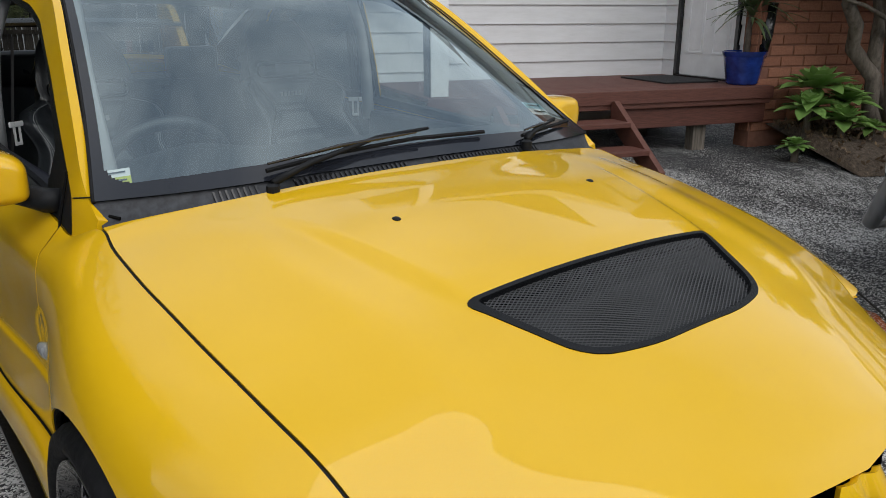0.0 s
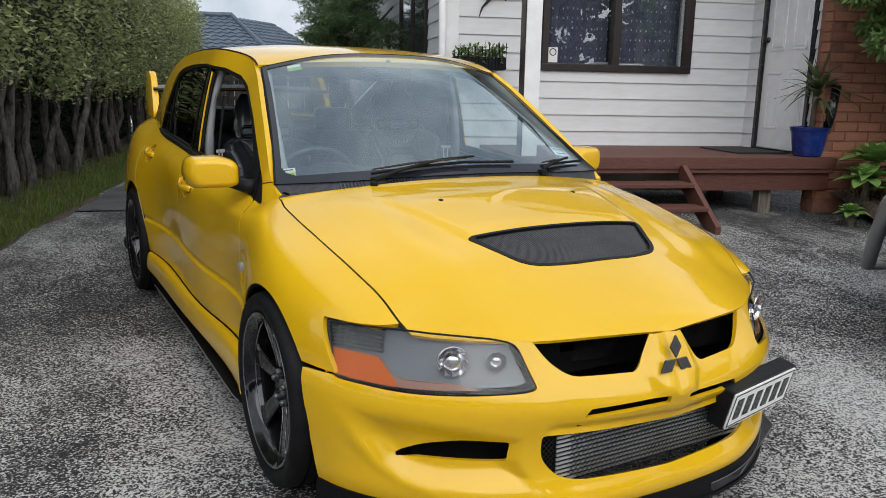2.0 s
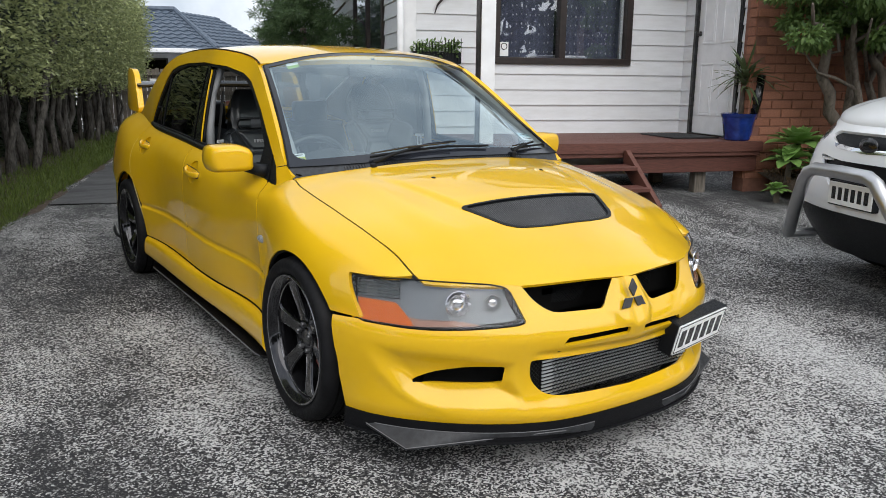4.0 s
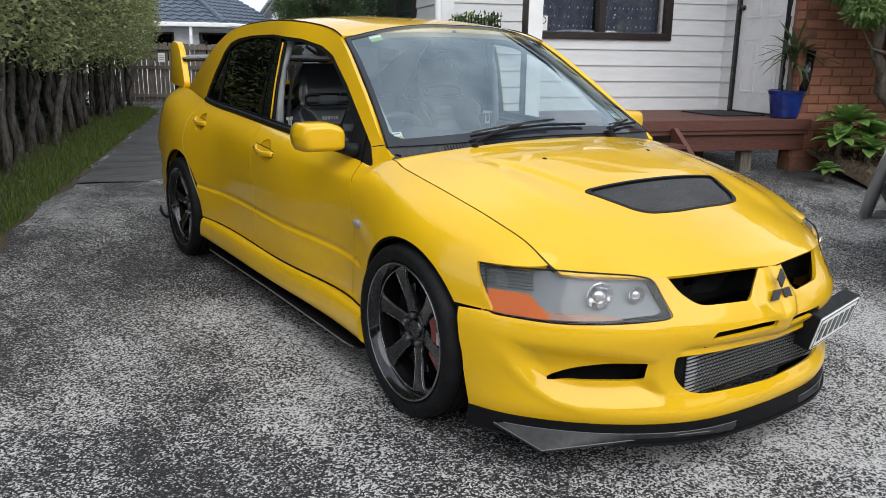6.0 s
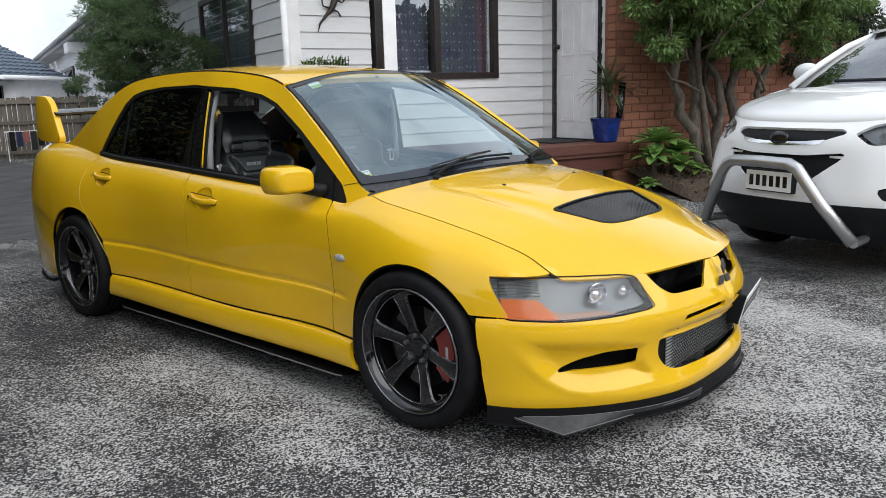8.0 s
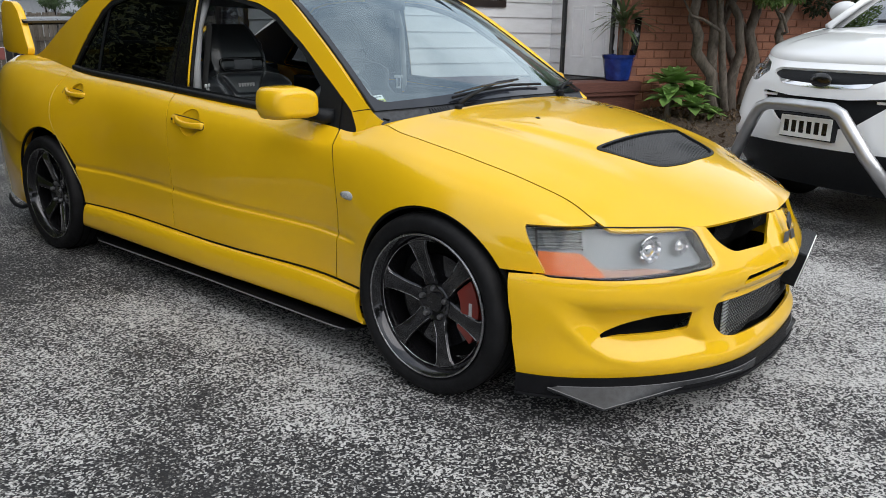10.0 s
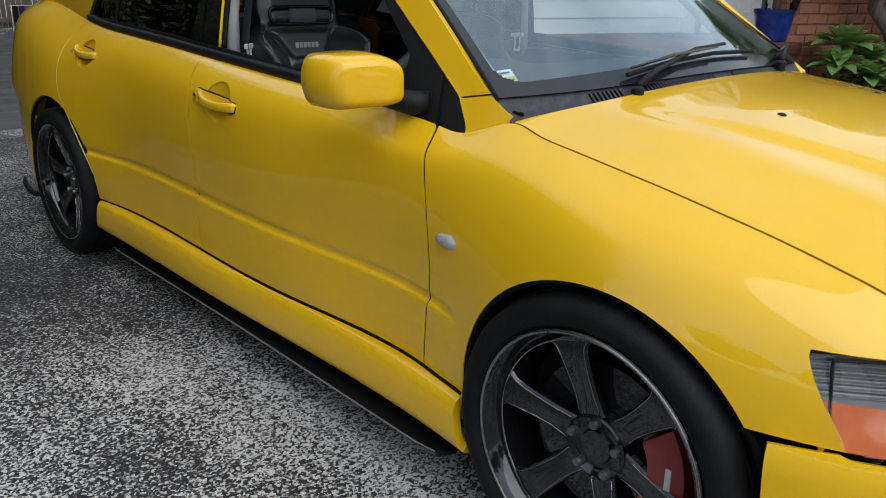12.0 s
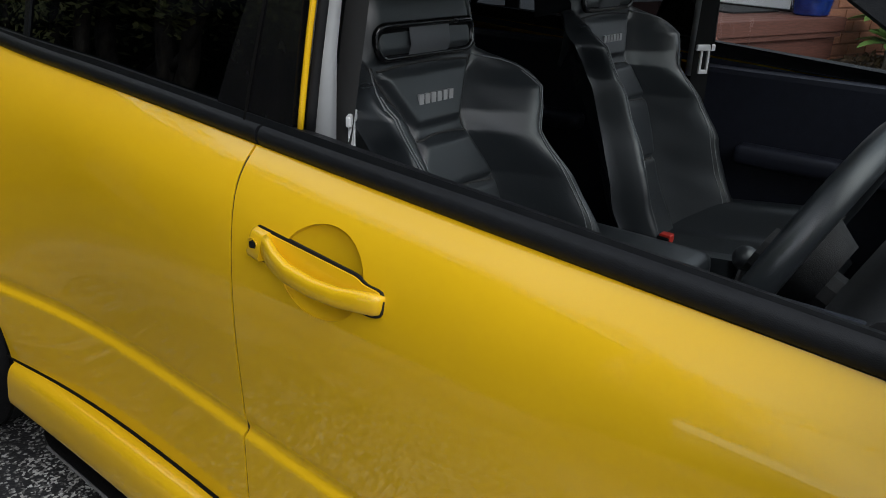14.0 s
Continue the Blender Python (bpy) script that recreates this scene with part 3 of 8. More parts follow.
    # side skirt with its splitter board
    SKIRT = Skin([line((0.2, 0.79, 0.276), (1.3, 0.792, 0.280), (2.4, 0.798, 0.296)), line((0.2, 0.868, 0.268), (0.42, 0.838, 0.266), (1.3, 0.832, 0.270), (2.1, 0.838, 0.282), (2.4, 0.846, 0.285)),
                  line((0.2, 0.885, 0.22), (0.42, 0.852, 0.21), (1.3, 0.842, 0.21), (2.1, 0.848, 0.225), (2.4, 0.856, 0.23)),
                  line((0.2, 0.872, 0.168), (0.42, 0.842, 0.162), (1.3, 0.832, 0.162), (2.1, 0.838, 0.175), (2.4, 0.845, 0.18)), line((0.2, 0.80, 0.155), (1.3, 0.79, 0.15), (2.4, 0.79, 0.165))])
    part("side_skirt", shell_bm(SKIRT, np.linspace(0, 4, 40), np.linspace(0.2, 2.4, 120), [outside_wheel(FRONT_Y, FRONT_Z, FRONT_ARCH + 0.004), outside_wheel(WB, 0.318, ARCH + 0.01)], 0.02, out, mirror=mirror), M_PAINT, car)
    outl = rounded([(s * 0.60, 0.37), (s * 0.845, 0.37), (s * 0.855, 0.45), (s * 0.836, 1.3), (s * 0.832, 2.2), (s * 0.81, 2.27), (s * 0.60, 2.27)], 0.03)
    part("skirt_splitter", prism_bm(outl, 0.113, 0.123, "xy", 0.002), M_LIPBLACK, car, "black flat splitter board under the skirt")
    rim_pts = [(s * 0.848, 0.40, 0.118), (s * 0.854, 0.46, 0.118), (s * 0.837, 1.3, 0.118), (s * 0.833, 2.2, 0.118)]
    part("splitter_edge", tube_bm(rim_pts, 0.003, 6), M_PALEEDGE, car, "pale edge of the splitter board")
    # dark joint between the doors and the skirt
    jy = np.linspace(0.345, 2.31, 60)
    part("sill_joint", tube_bm([(s * (float(flank(np.array([0.85]), np.array([y]))[0, 0]) + 0.001), y, float(np.interp(y, [0.2, 1.3, 2.4], [0.276, 0.280, 0.296])) + 0.002) for y in jy], 0.0042, 6), M_VOID, car)
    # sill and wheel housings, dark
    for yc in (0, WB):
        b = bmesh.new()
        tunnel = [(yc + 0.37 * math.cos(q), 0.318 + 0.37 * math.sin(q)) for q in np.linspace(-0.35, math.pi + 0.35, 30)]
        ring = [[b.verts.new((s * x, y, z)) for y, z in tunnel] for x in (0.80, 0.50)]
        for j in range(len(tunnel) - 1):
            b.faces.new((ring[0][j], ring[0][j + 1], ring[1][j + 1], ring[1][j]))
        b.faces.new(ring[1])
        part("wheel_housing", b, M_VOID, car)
    # arch lip
    for yc, zc, ra in ((FRONT_Y, FRONT_Z, FRONT_ARCH), (WB, 0.318, ARCH)):
        pts = []
        for q in np.linspace(0.02, math.pi - 0.02, 40):
            y, z = yc + (ra - 0.003) * math.cos(q), zc + (ra - 0.003) * math.sin(q)
            u = np.interp(z, [0.30, 0.46, 0.60, 0.70], [1, 2, 3, 4])
            pts.append((s * (float(flank(np.array([u]), np.array([y]))[0, 0]) - 0.010), y, z))
        part("arch_lining", tube_bm(pts, 0.007, 6), M_VOID, car)
    # door handles: hollow, rubber-edged base, lock block and grip
    for door, (yc, zc, ca, ch), (y0, y1, z0, z1) in ((d1, CUPS[0], (1.487, 1.247, 0.778, 0.764)), (d2, CUPS[1], (2.482, 2.262, 0.842, 0.826))):
        zs_ = [0.62, 0.755, 0.832, 0.872] if door is d1 else [0.638, 0.786, 0.872, 0.922]
        surf = lambda y, z: float(flank(np.array([np.interp(z, zs_, [3, 4, 5, 6])]), np.array([y]))[0, 0])
        b = bmesh.new()
        rings = []
        for r in (1.05, 1.0, 0.96, 0.85, 0.65, 0.4, 0.15):
            ring = []
            for q in np.linspace(0, 2 * math.pi, 41)[:-1]:
                y, z = yc + ca * r * math.cos(q), zc + ch * r * math.sin(q)
                ring.append(b.verts.new((s * (surf(y, z) - 0.0015 - 0.016 * max(0.0, 1 - min(r, 1.0) ** 2) ** 0.6), y, z)))
            rings.append(ring)
        for r0, r1 in zip(rings, rings[1:]):
            for n_ in range(40):
                b.faces.new((r0[n_], r0[(n_ + 1) % 40], r1[(n_ + 1) % 40], r1[n_]))
        b.faces.new(rings[-1])
        bmesh.ops.recalc_face_normals(b, faces=b.faces)
        part("handle_cup", b, M_PAINT, door, smooth=True)
        k_ = abs(y0 - y1) / 0.24

        def at(t, d):
            """A point of the handle: t from its lock end to its front end, d above its middle."""
            return y0 + (y1 - y0) * t, z0 + (z1 - z0) * t + d * k_

        def plate(name, outline, lift, mat, thick=0.003):
            """A thin plate that follows the door's curve."""
            b = bmesh.new()
            top = [b.verts.new((s * (surf(y, z) + lift), y, z)) for y, z in outline]
            low = [b.verts.new((s * (surf(y, z) + lift - thick), y, z)) for y, z in outline]
            b.faces.new(top)
            for n_ in range(len(top)):
                b.faces.new((top[n_], top[(n_ + 1) % len(top)], low[(n_ + 1) % len(top)], low[n_]))
            bmesh.ops.recalc_face_normals(b, faces=b.faces)
            return part(name, b, mat, door)

        edge_o = rounded([at(0.0, -0.019), at(0.02, 0.021), at(0.30, 0.020), at(0.80, 0.019), at(0.86, 0.014), at(0.985, 0.014), at(1.0, -0.013), at(0.93, -0.019)], [0.006, 0.006, 0.02, 0.012, 0.01, 0.010, 0.010, 0.01], 3)
        mid_y, mid_z = at(0.5, 0.0)
        plate("handle_gasket", edge_o, 0.0028, M_RUBBER)
        plate("handle_base", [(mid_y + (y - mid_y) * 0.975, mid_z + (z - mid_z) * 0.83) for y, z in edge_o], 0.0046, M_PAINT)
        prof = ((0.135, 0.000, 0.0178, 0.005), (0.14, 0.000, 0.0178, 0.0135), (0.20, -0.0005, 0.0172, 0.019), (0.28, -0.003, 0.0148, 0.025), (0.40, -0.0055, 0.0128, 0.030), (0.60, -0.0060, 0.0122, 0.031),
                (0.76, -0.0045, 0.0125, 0.027), (0.87, -0.002, 0.0135, 0.020), (0.95, -0.001, 0.0135, 0.0135), (0.985, -0.001, 0.0110, 0.008), (0.99, -0.001, 0.006, 0.004))
        b = bmesh.new()
        rows = []
        for t, d, hh, lift in prof:
            y, z = at(t, d)
            x = surf(y, z)
            rows.append([b.verts.new((s * (x + lift - 0.0095 + 0.0095 * math.copysign(abs(math.cos(q)) ** 0.7, math.cos(q)) + (0.002 if math.cos(q) < 0 else 0)), y, z + hh * k_ * math.copysign(abs(math.sin(q)) ** 0.75, math.sin(q)))) for q in np.linspace(0, 2 * math.pi, 21)[:-1]])
        for r0, r1 in zip(rows, rows[1:]):
            for n_ in range(20):
                b.faces.new((r0[n_], r0[(n_ + 1) % 20], r1[(n_ + 1) % 20], r1[n_]))
        b.faces.new(rows[0])
        b.faces.new(rows[-1])
        bmesh.ops.recalc_face_normals(b, faces=b.faces)
        part("door_handle", b, M_PAINT, door, smooth=True, sharp=60)
        b = bmesh.new()
        rows = []
        for t, hh, lift in ((0.004, 0.013, 0.004), (0.010, 0.0165, 0.0095), (0.03, 0.0175, 0.0125), (0.128, 0.0175, 0.0135), (0.130, 0.0175, 0.004)):
            rows.append([b.verts.new((s * (surf(*at(t, d)) + l2), *at(t, d))) for d, l2 in ((-hh, 0.003), (-hh * 0.95, lift * 0.75), (-hh * 0.7, lift), (hh * 0.7, lift), (hh * 0.95, lift * 0.75), (hh, 0.003))])
        for r0, r1 in zip(rows, rows[1:]):
            for n_ in range(5):
                b.faces.new((r0[n_], r0[n_ + 1], r1[n_ + 1], r1[n_]))
        bmesh.ops.recalc_face_normals(b, faces=b.faces)
        block = part("lock_block", b, M_PAINT, door, smooth=True, sharp=50)
        if door is d1:
            y, z = at(0.065, 0.0)
            b = lathe_bm([(0.0, 0.0105), (0.0012, 0.0098), (-0.004, 0.0075), (-0.004, 0.0)], 24)
            b.transform(Matrix.Translation((s * (surf(y, z) + 0.0136), y, z)) @ Matrix.Rotation(math.pi if s < 0 else 0, 4, "Z"))
            part("lock_dish", b, M_PAINT, door, smooth=True)
            b = lathe_bm([(0.0, 0.0), (0.0, 0.0062), (-0.006, 0.0062)], 20)
            b.transform(Matrix.Translation((s * (surf(y, z) + 0.0140), y, z)) @ Matrix.Rotation(math.pi if s < 0 else 0, 4, "Z"))
            part("key_cylinder", b, M_BLACK, door, "dark key cylinder")
    # side repeater lamp on the fender
    b = bmesh.new()
    bmesh.ops.create_uvsphere(b, u_segments=20, v_segments=10, radius=1)
    b.transform(Matrix.Translation((s * 0.819, 0.397, 0.600)) @ Matrix.Rotation(radians(5), 4, "X") @ Matrix.Rotation(radians(-9 * s), 4, "Z") @ Matrix.Diagonal((0.012, 0.038, 0.0155, 1)))
    part("side_repeater", b, M_REPEATER, car, "clear side indicator lamp", smooth=True)

    # door mirror
    b = bmesh.new()
    hull = rounded([(0.762, 0.858), (0.80, 0.850), (0.929, 0.849), (0.947, 0.905), (0.934, 0.961), (0.82, 0.966), (0.762, 0.942)], [0.02, 0.03, 0.03, 0.04, 0.035, 0.04, 0.03], 6)
    prev = None
    cx, cz = 0.852, 0.906
    for dep, sc in [(0.0, 0.955), (0.005, 1.0)] + [(0.042 + 0.076 * math.sin(q), max(0.0, math.cos(q)) ** 0.27) for q in np.linspace(0, math.pi / 2, 14)]:
        ringv = [b.verts.new((s * (cx + (x - cx) * sc), 0.690 - dep + (cx + (x - cx) * sc - 0.76) * 0.20, cz - 0.006 + (z - cz) * sc)) for x, z in hull]
        if prev:
            for j in range(len(hull)):
                b.faces.new((prev[j], prev[(j + 1) % len(hull)], ringv[(j + 1) % len(hull)], ringv[j]))
        else:
            b.faces.new(ringv)
        prev = ringv
    bmesh.ops.remove_doubles(b, verts=b.verts, dist=1e-4)
    bmesh.ops.recalc_face_normals(b, faces=b.faces)
    mir = part("door_mirror", b, M_PAINT, car, "yellow door mirror shell", smooth=True)
    b = prism_bm(rounded([(s * (cx + (x - cx) * 0.9), cz + (z - cz) * 0.9) for x, z in hull], 0.004, 1), 0, 0.004, "xz")
    b.transform(Matrix.Translation((0, 0.689, -0.006)) @ Matrix(((1, 0, 0, 0), (s * 0.20, 1, 0, -0.20 * 0.76), (0, 0, 1, 0), (0, 0, 0, 1))))
    part("mirror_glass", b, M_CHROME, mir)
    b = tube_bm([(s * 0.715, 0.575, 0.850), (s * 0.738, 0.60, 0.850), (s * 0.765, 0.63, 0.857), (s * 0.81, 0.655, 0.868)], [0.026, 0.027, 0.024, 0.018], 14)
    part("mirror_arm", b, M_BLACK, mir, smooth=True)

# shut lines and openings read dark against an inner shell
b = bmesh.new()
for s in (-1, 1):
    for y0, y1, x1, z0, z1 in ((0.40, 2.27, 0.735, 0.16, 0.70), (2.98, 3.30, 0.62, 0.25, 0.80)):
        box_bm((min(s * x1, s * (x1 - 0.03)), y0, z0), (max(s * x1, s * (x1 - 0.03)), y1, z1), bm=b)
box_bm((-0.62, -0.40, 0.13), (0.62, 3.2, 0.17), bm=b)
box_bm((-0.52, -0.50, 0.14), (0.52, 0.20, 0.60), bm=b)
part("underbody", b, M_VOID, car)

# ---- bonnet ----
B_MID = Spline([-0.79, -0.775, -0.70, -0.6, -0.45, -0.285, 0.0, 0.25, 0.36], [0.580, 0.597, 0.645, 0.688, 0.742, 0.790, 0.853, 0.893, 0.905])
LOW_EDGE = Spline([-0.79, -0.6, -0.475, -0.35, -0.16, 0.0, 0.17, 0.35], [0.425, 0.54, 0.606, 0.673, 0.743, 0.787, 0.825, 0.854])
LOW_WIDE = Spline([-0.79, -0.55, -0.475, -0.35, -0.16, 0.0, 0.17, 0.35], [0.60, 0.630, 0.642, 0.677, 0.692, 0.699, 0.703, 0.702])
B_EDGE = lambda v: np.where(np.asarray(v) > -0.475, BELT(np.maximum(v, -0.5))[..., 1], LOW_EDGE(v))
B_WIDE = lambda v: np.where(np.asarray(v) > -0.475, BELT(np.maximum(v, -0.5))[..., 0], LOW_WIDE(v))
B_FRONT = Spline([0, 0.2, 0.39, 0.55, 0.655, 0.72], [-0.777, -0.753, -0.685, -0.575, -0.477, -0.40])
B_BACK = lambda x: 0.246 + 0.096 * (np.abs(x) / 0.7) ** 2.5
VENT = rounded([(-0.338, -0.272), (0.338, -0.272), (0.245, -0.462), (0.12, -0.492), (-0.12, -0.492), (-0.245, -0.462)], [0.018, 0.018, 0.07, 0.05, 0.05, 0.07])
VENT_IN = rounded([(-0.317, -0.280), (0.317, -0.280), (0.236, -0.452), (0.118, -0.482), (-0.118, -0.482), (-0.236, -0.452)], [0.012, 0.012, 0.06, 0.04, 0.04, 0.06])


def step(x):
    x = np.clip(x, 0, 1)
    return x * x * (3 - 2 * x)


def bonnet(u, v, lift=0.0):
    x = u * B_WIDE(v)
    a = np.abs(x)
    z = B_MID(v) - (B_MID(v) - B_EDGE(v)) * np.abs(u) ** 2.3
    ridge = 0.40 + (v + 0.08) * 0.28
    z = z + 0.011 * step((ridge - a) / 0.035) * step((v + 0.36) / 0.16) * step((0.20 - v) / 0.22)
    z = z + 0.007 * step(1 - np.abs(a - 0.50 - v * 0.10) / 0.10) * step((v + 0.62) / 0.3) * step((0.3 - v) / 0.25)
    return np.stack([x, v + 0 * u, z + lift], axis=-1)


part("bonnet", shell_bm(bonnet, np.linspace(-1, 1, 150), np.linspace(-0.785, 0.352, 120),
     [lambda p: p[..., 1] - B_FRONT(np.abs(p[..., 0])) - 0.001, lambda p: B_BACK(p[..., 0]) - p[..., 1], outside_poly(VENT, (0, 1), 0.0, False),
      lambda p: B_WIDE(p[..., 1]) - 0.0055 - np.abs(p[..., 0])], 0.010), M_PAINT, car)
# black tubes paint the shade in the gaps beside the bonnet
for s in (-1, 1):
    part("bonnet_seal", tube_bm([(s * (float(B_WIDE(y)) - 0.0028), y, float(B_EDGE(y)) - 0.0052) for y in np.linspace(-0.478, 0.343, 60)], 0.0042, 6), M_RUBBER, car)
vent = part("bonnet_vent", shell_bm(lambda u, v: bonnet(u, v, 0.002), np.linspace(-0.55, 0.55, 150), np.linspace(-0.51, -0.26, 70),
            [inside_poly(VENT, (0, 1), 0.0, False), outside_poly(VENT_IN, (0, 1), 0, False)], 0.03), M_BLACK, car, "black bonnet vent frame with wire mesh")
part("vent_duct", shell_bm(lambda u, v: bonnet(u, v, -0.035 - 0.0), np.linspace(-0.55, 0.55, 40), np.linspace(-0.455, -0.25, 20), [inside_poly(VENT, (0, 1), -0.004, False)], 0), M_BLACK, vent)
b = bmesh.new()
for sgn in (-1, 1):
    for c in np.arange(-0.75, 0.75, 0.0125):
        run = []
        for t in np.linspace(-0.49, -0.28, 24):
            x = c + sgn * (t + 0.385) * 1.9
            if abs(x) < 0.36:
                p = np.array([x, t, 0.0])
                if inside_poly(VENT_IN, (0, 1), 0.004, False)(p) > 0:
                    run.append((x, t, float(bonnet(np.array(x / float(B_WIDE(t))), np.array(t))[2]) - 0.008))
        if len(run) > 1:
            tube_bm([run[0], run[len(run) // 2], run[-1]] if len(run) > 2 else run, 0.0011, 3, bm=b, cap=False)
part("vent_mesh", b, M_VENTMESH, vent)
# part of the duct under the mesh is blanked by a plate
part("vent_baffle", shell_bm(lambda u, v: bonnet(u, v, -0.016), np.linspace(-0.55, 0.55, 50), np.linspace(-0.48, -0.335, 24), [inside_poly(VENT_IN, (0, 1), -0.002, False)], 0.004), M_BAFFLE, vent)
for s in (-1, 1):
    b = bmesh.new()
    bmesh.ops.create_uvsphere(b, u_segments=14, v_segments=8, radius=0.008)
    b.transform(Matrix.Translation((s * 0.272, -0.002, 0.853)) @ Matrix.Diagonal((1.1, 1.3, 0.75, 1)))
    part("washer_jet", b, M_BLACK, car, smooth=True)

# ---- front bumper ----
def row(z, pts):
    return [(0.2 * i, x, y, zz if zz else z) for i, (x, y, zz) in enumerate(pts)]


FACE = Skin([
    row(0.60, [(0, -0.772, 0.598), (0.20, -0.742, 0.597), (0.39, -0.682, 0.596), (0.575, -0.555, 0.606), (0.715, -0.405, 0.612), (0.80, -0.285, 0.605)]),
    row(0.535, [(0, -0.808, 0), (0.20, -0.768, 0), (0.40, -0.706, 0), (0.60, -0.575, 0), (0.748, -0.415, 0), (0.828, -0.295, 0)]),
    row(0.472, [(0, -0.842, 0), (0.21, -0.803, 0), (0.42, -0.733, 0), (0.625, -0.592, 0), (0.778, -0.424, 0), (0.853, -0.298, 0)]),
    row(0.415, [(0, -0.846, 0), (0.215, -0.808, 0), (0.43, -0.738, 0), (0.635, -0.600, 0), (0.785, -0.432, 0), (0.855, -0.300, 0)]),
    row(0.335, [(0, -0.792, 0), (0.21, -0.778, 0), (0.42, -0.727, 0), (0.628, -0.597, 0), (0.780, -0.434, 0), (0.846, -0.304, 0)]),
    row(0.250, [(0, -0.796, 0), (0.21, -0.783, 0), (0.415, -0.731, 0), (0.618, -0.606, 0), (0.770, -0.440, 0), (0.834, -0.310, 0)]),
    row(0.195, [(0, -0.818, 0), (0.21, -0.806, 0), (0.41, -0.752, 0), (0.612, -0.620, 0), (0.765, -0.448, 0), (0.826, -0.315, 0)]),
    row(0.155, [(0, -0.812, 0), (0.21, -0.800, 0), (0.40, -0.746, 0), (0.604, -0.614, 0), (0.757, -0.444, 0), (0.818, -0.315, 0)]),
])
LAMP = rounded([(0.806, 0.606), (0.655, 0.610), (0.47, 0.600), (0.424, 0.588), (0.401, 0.490), (0.425, 0.482), (0.55, 0.470), (0.68, 0.463), (0.803, 0.474)], [0.012, 0.05, 0.03, 0.02, 0.008, 0.02, 0.05, 0.05, 0.012])
GRILLE = rounded([(0.380, 0.63), (0.032, 0.63), (0.096, 0.522), (0.112, 0.511), (0.285, 0.512), (0.330, 0.545)], [0.005, 0.005, 0.015, 0.015, 0.04, 0.03])
SLOT = rounded([(0.028, 0.450), (0.250, 0.436), (0.266, 0.409), (0.028, 0.426)], 0.006)
FOG = rounded([(0.695, 0.282), (0.63, 0.322), (0.55, 0.342), (0.458, 0.346), (0.453, 0.338), (0.457, 0.290), (0.465, 0.284)], [0.004, 0.03, 0.03, 0.006, 0.004, 0.006, 0.006])
MOUTH = rounded([(-0.388, 0.366), (0.388, 0.366), (0.385, 0.30), (0.345, 0.252), (0.29, 0.238), (0, 0.230), (-0.29, 0.238), (-0.345, 0.252), (-0.385, 0.30)], [0.01, 0.01, 0.03, 0.04, 0.03, 0.02, 0.03, 0.04, 0.03])
BOWL = inside_poly([(0.812, 0.43), (0.797, 0.392), (0.762, 0.318), (0.722, 0.262), (0.680, 0.229), (0.62, 0.212), (0.54, 0.212), (0.42, 0.222), (0.405, 0.25), (0.435, 0.30), (0.43, 0.362), (0.55, 0.392), (0.70, 0.418)])
# the nose sits a little to the driver's side of the axis
NOSE_X = -0.028


def on_nose(keep):
    return lambda p: keep(p - np.array([NOSE_X, 0, 0]))


NOSE = inside_poly([(0.0, 0.70), (0.040, 0.70), (0.082, 0.50), (0.055, 0.455), (0.0, 0.445)])


def face(u, v):
    """The bumper skin with its fog-lamp bowls and raised nose; v runs -1 to 1 across."""
    p = FACE(u, np.abs(v)).copy()
    p[..., 0] *= np.sign(v) + (v == 0)
    d = BOWL(p)
    dent = 0.030 * step((d + 0.004) / 0.062) * step((0.425 - p[..., 2]) / 0.11)
    rim = 0.0035 * np.exp(-((d + 0.008) / 0.013) ** 2) * step((np.abs(p[..., 0]) - 0.58) / 0.08) * step((0.40 - p[..., 2]) / 0.10)
    p[..., 1] += (dent - rim) * 0.85
    p[..., 0] -= np.sign(v) * (dent - rim) * 0.45
    p[..., 1] -= 0.016 * step((on_nose(NOSE)(p) + 0.02) / 0.045)
    lipz = p[..., 2]
    p[..., 1] += 0.010 * np.exp(-((lipz - 0.382) / 0.012) ** 2) * (np.abs(p[..., 0]) < 0.39) * step((0.39 - np.abs(p[..., 0])) / 0.05)
    return p


part("front_bumper", shell_bm(face, np.linspace(0, 7, 130), np.linspace(-1, 1, 300),
     [outside_poly(LAMP, grow=0.002), on_nose(outside_poly(GRILLE)), on_nose(outside_poly(SLOT)), outside_poly(FOG), outside_poly(MOUTH, mirror=False),
      lambda p: np.where(np.abs(p[..., 0]) > 0.70, 0.478 - p[..., 2], 1), lambda p: np.hypot(p[..., 1] - FRONT_Y, p[..., 2] - FRONT_Z) - FRONT_ARCH,
      lambda p: np.where(p[..., 2] > 0.585, B_FRONT(np.abs(p[..., 0])) - p[..., 1] + 0.006, 1)], 0.012, (0, -1, 0)), M_PAINT, car)
# black sheet paints the shade inside each fog-lamp opening
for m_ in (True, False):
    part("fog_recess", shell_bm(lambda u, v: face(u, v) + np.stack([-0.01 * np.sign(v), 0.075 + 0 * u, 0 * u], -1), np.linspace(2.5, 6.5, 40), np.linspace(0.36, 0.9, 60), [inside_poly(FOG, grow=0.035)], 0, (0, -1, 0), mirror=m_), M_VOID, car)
# black boxes stand in for the shaded depth behind the openings
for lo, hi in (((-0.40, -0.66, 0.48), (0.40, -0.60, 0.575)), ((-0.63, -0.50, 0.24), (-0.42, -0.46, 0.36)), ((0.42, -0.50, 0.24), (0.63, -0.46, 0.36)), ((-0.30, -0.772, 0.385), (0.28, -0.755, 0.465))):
    part("opening_shade_box", box_bm(lo, hi), M_VOID, car)


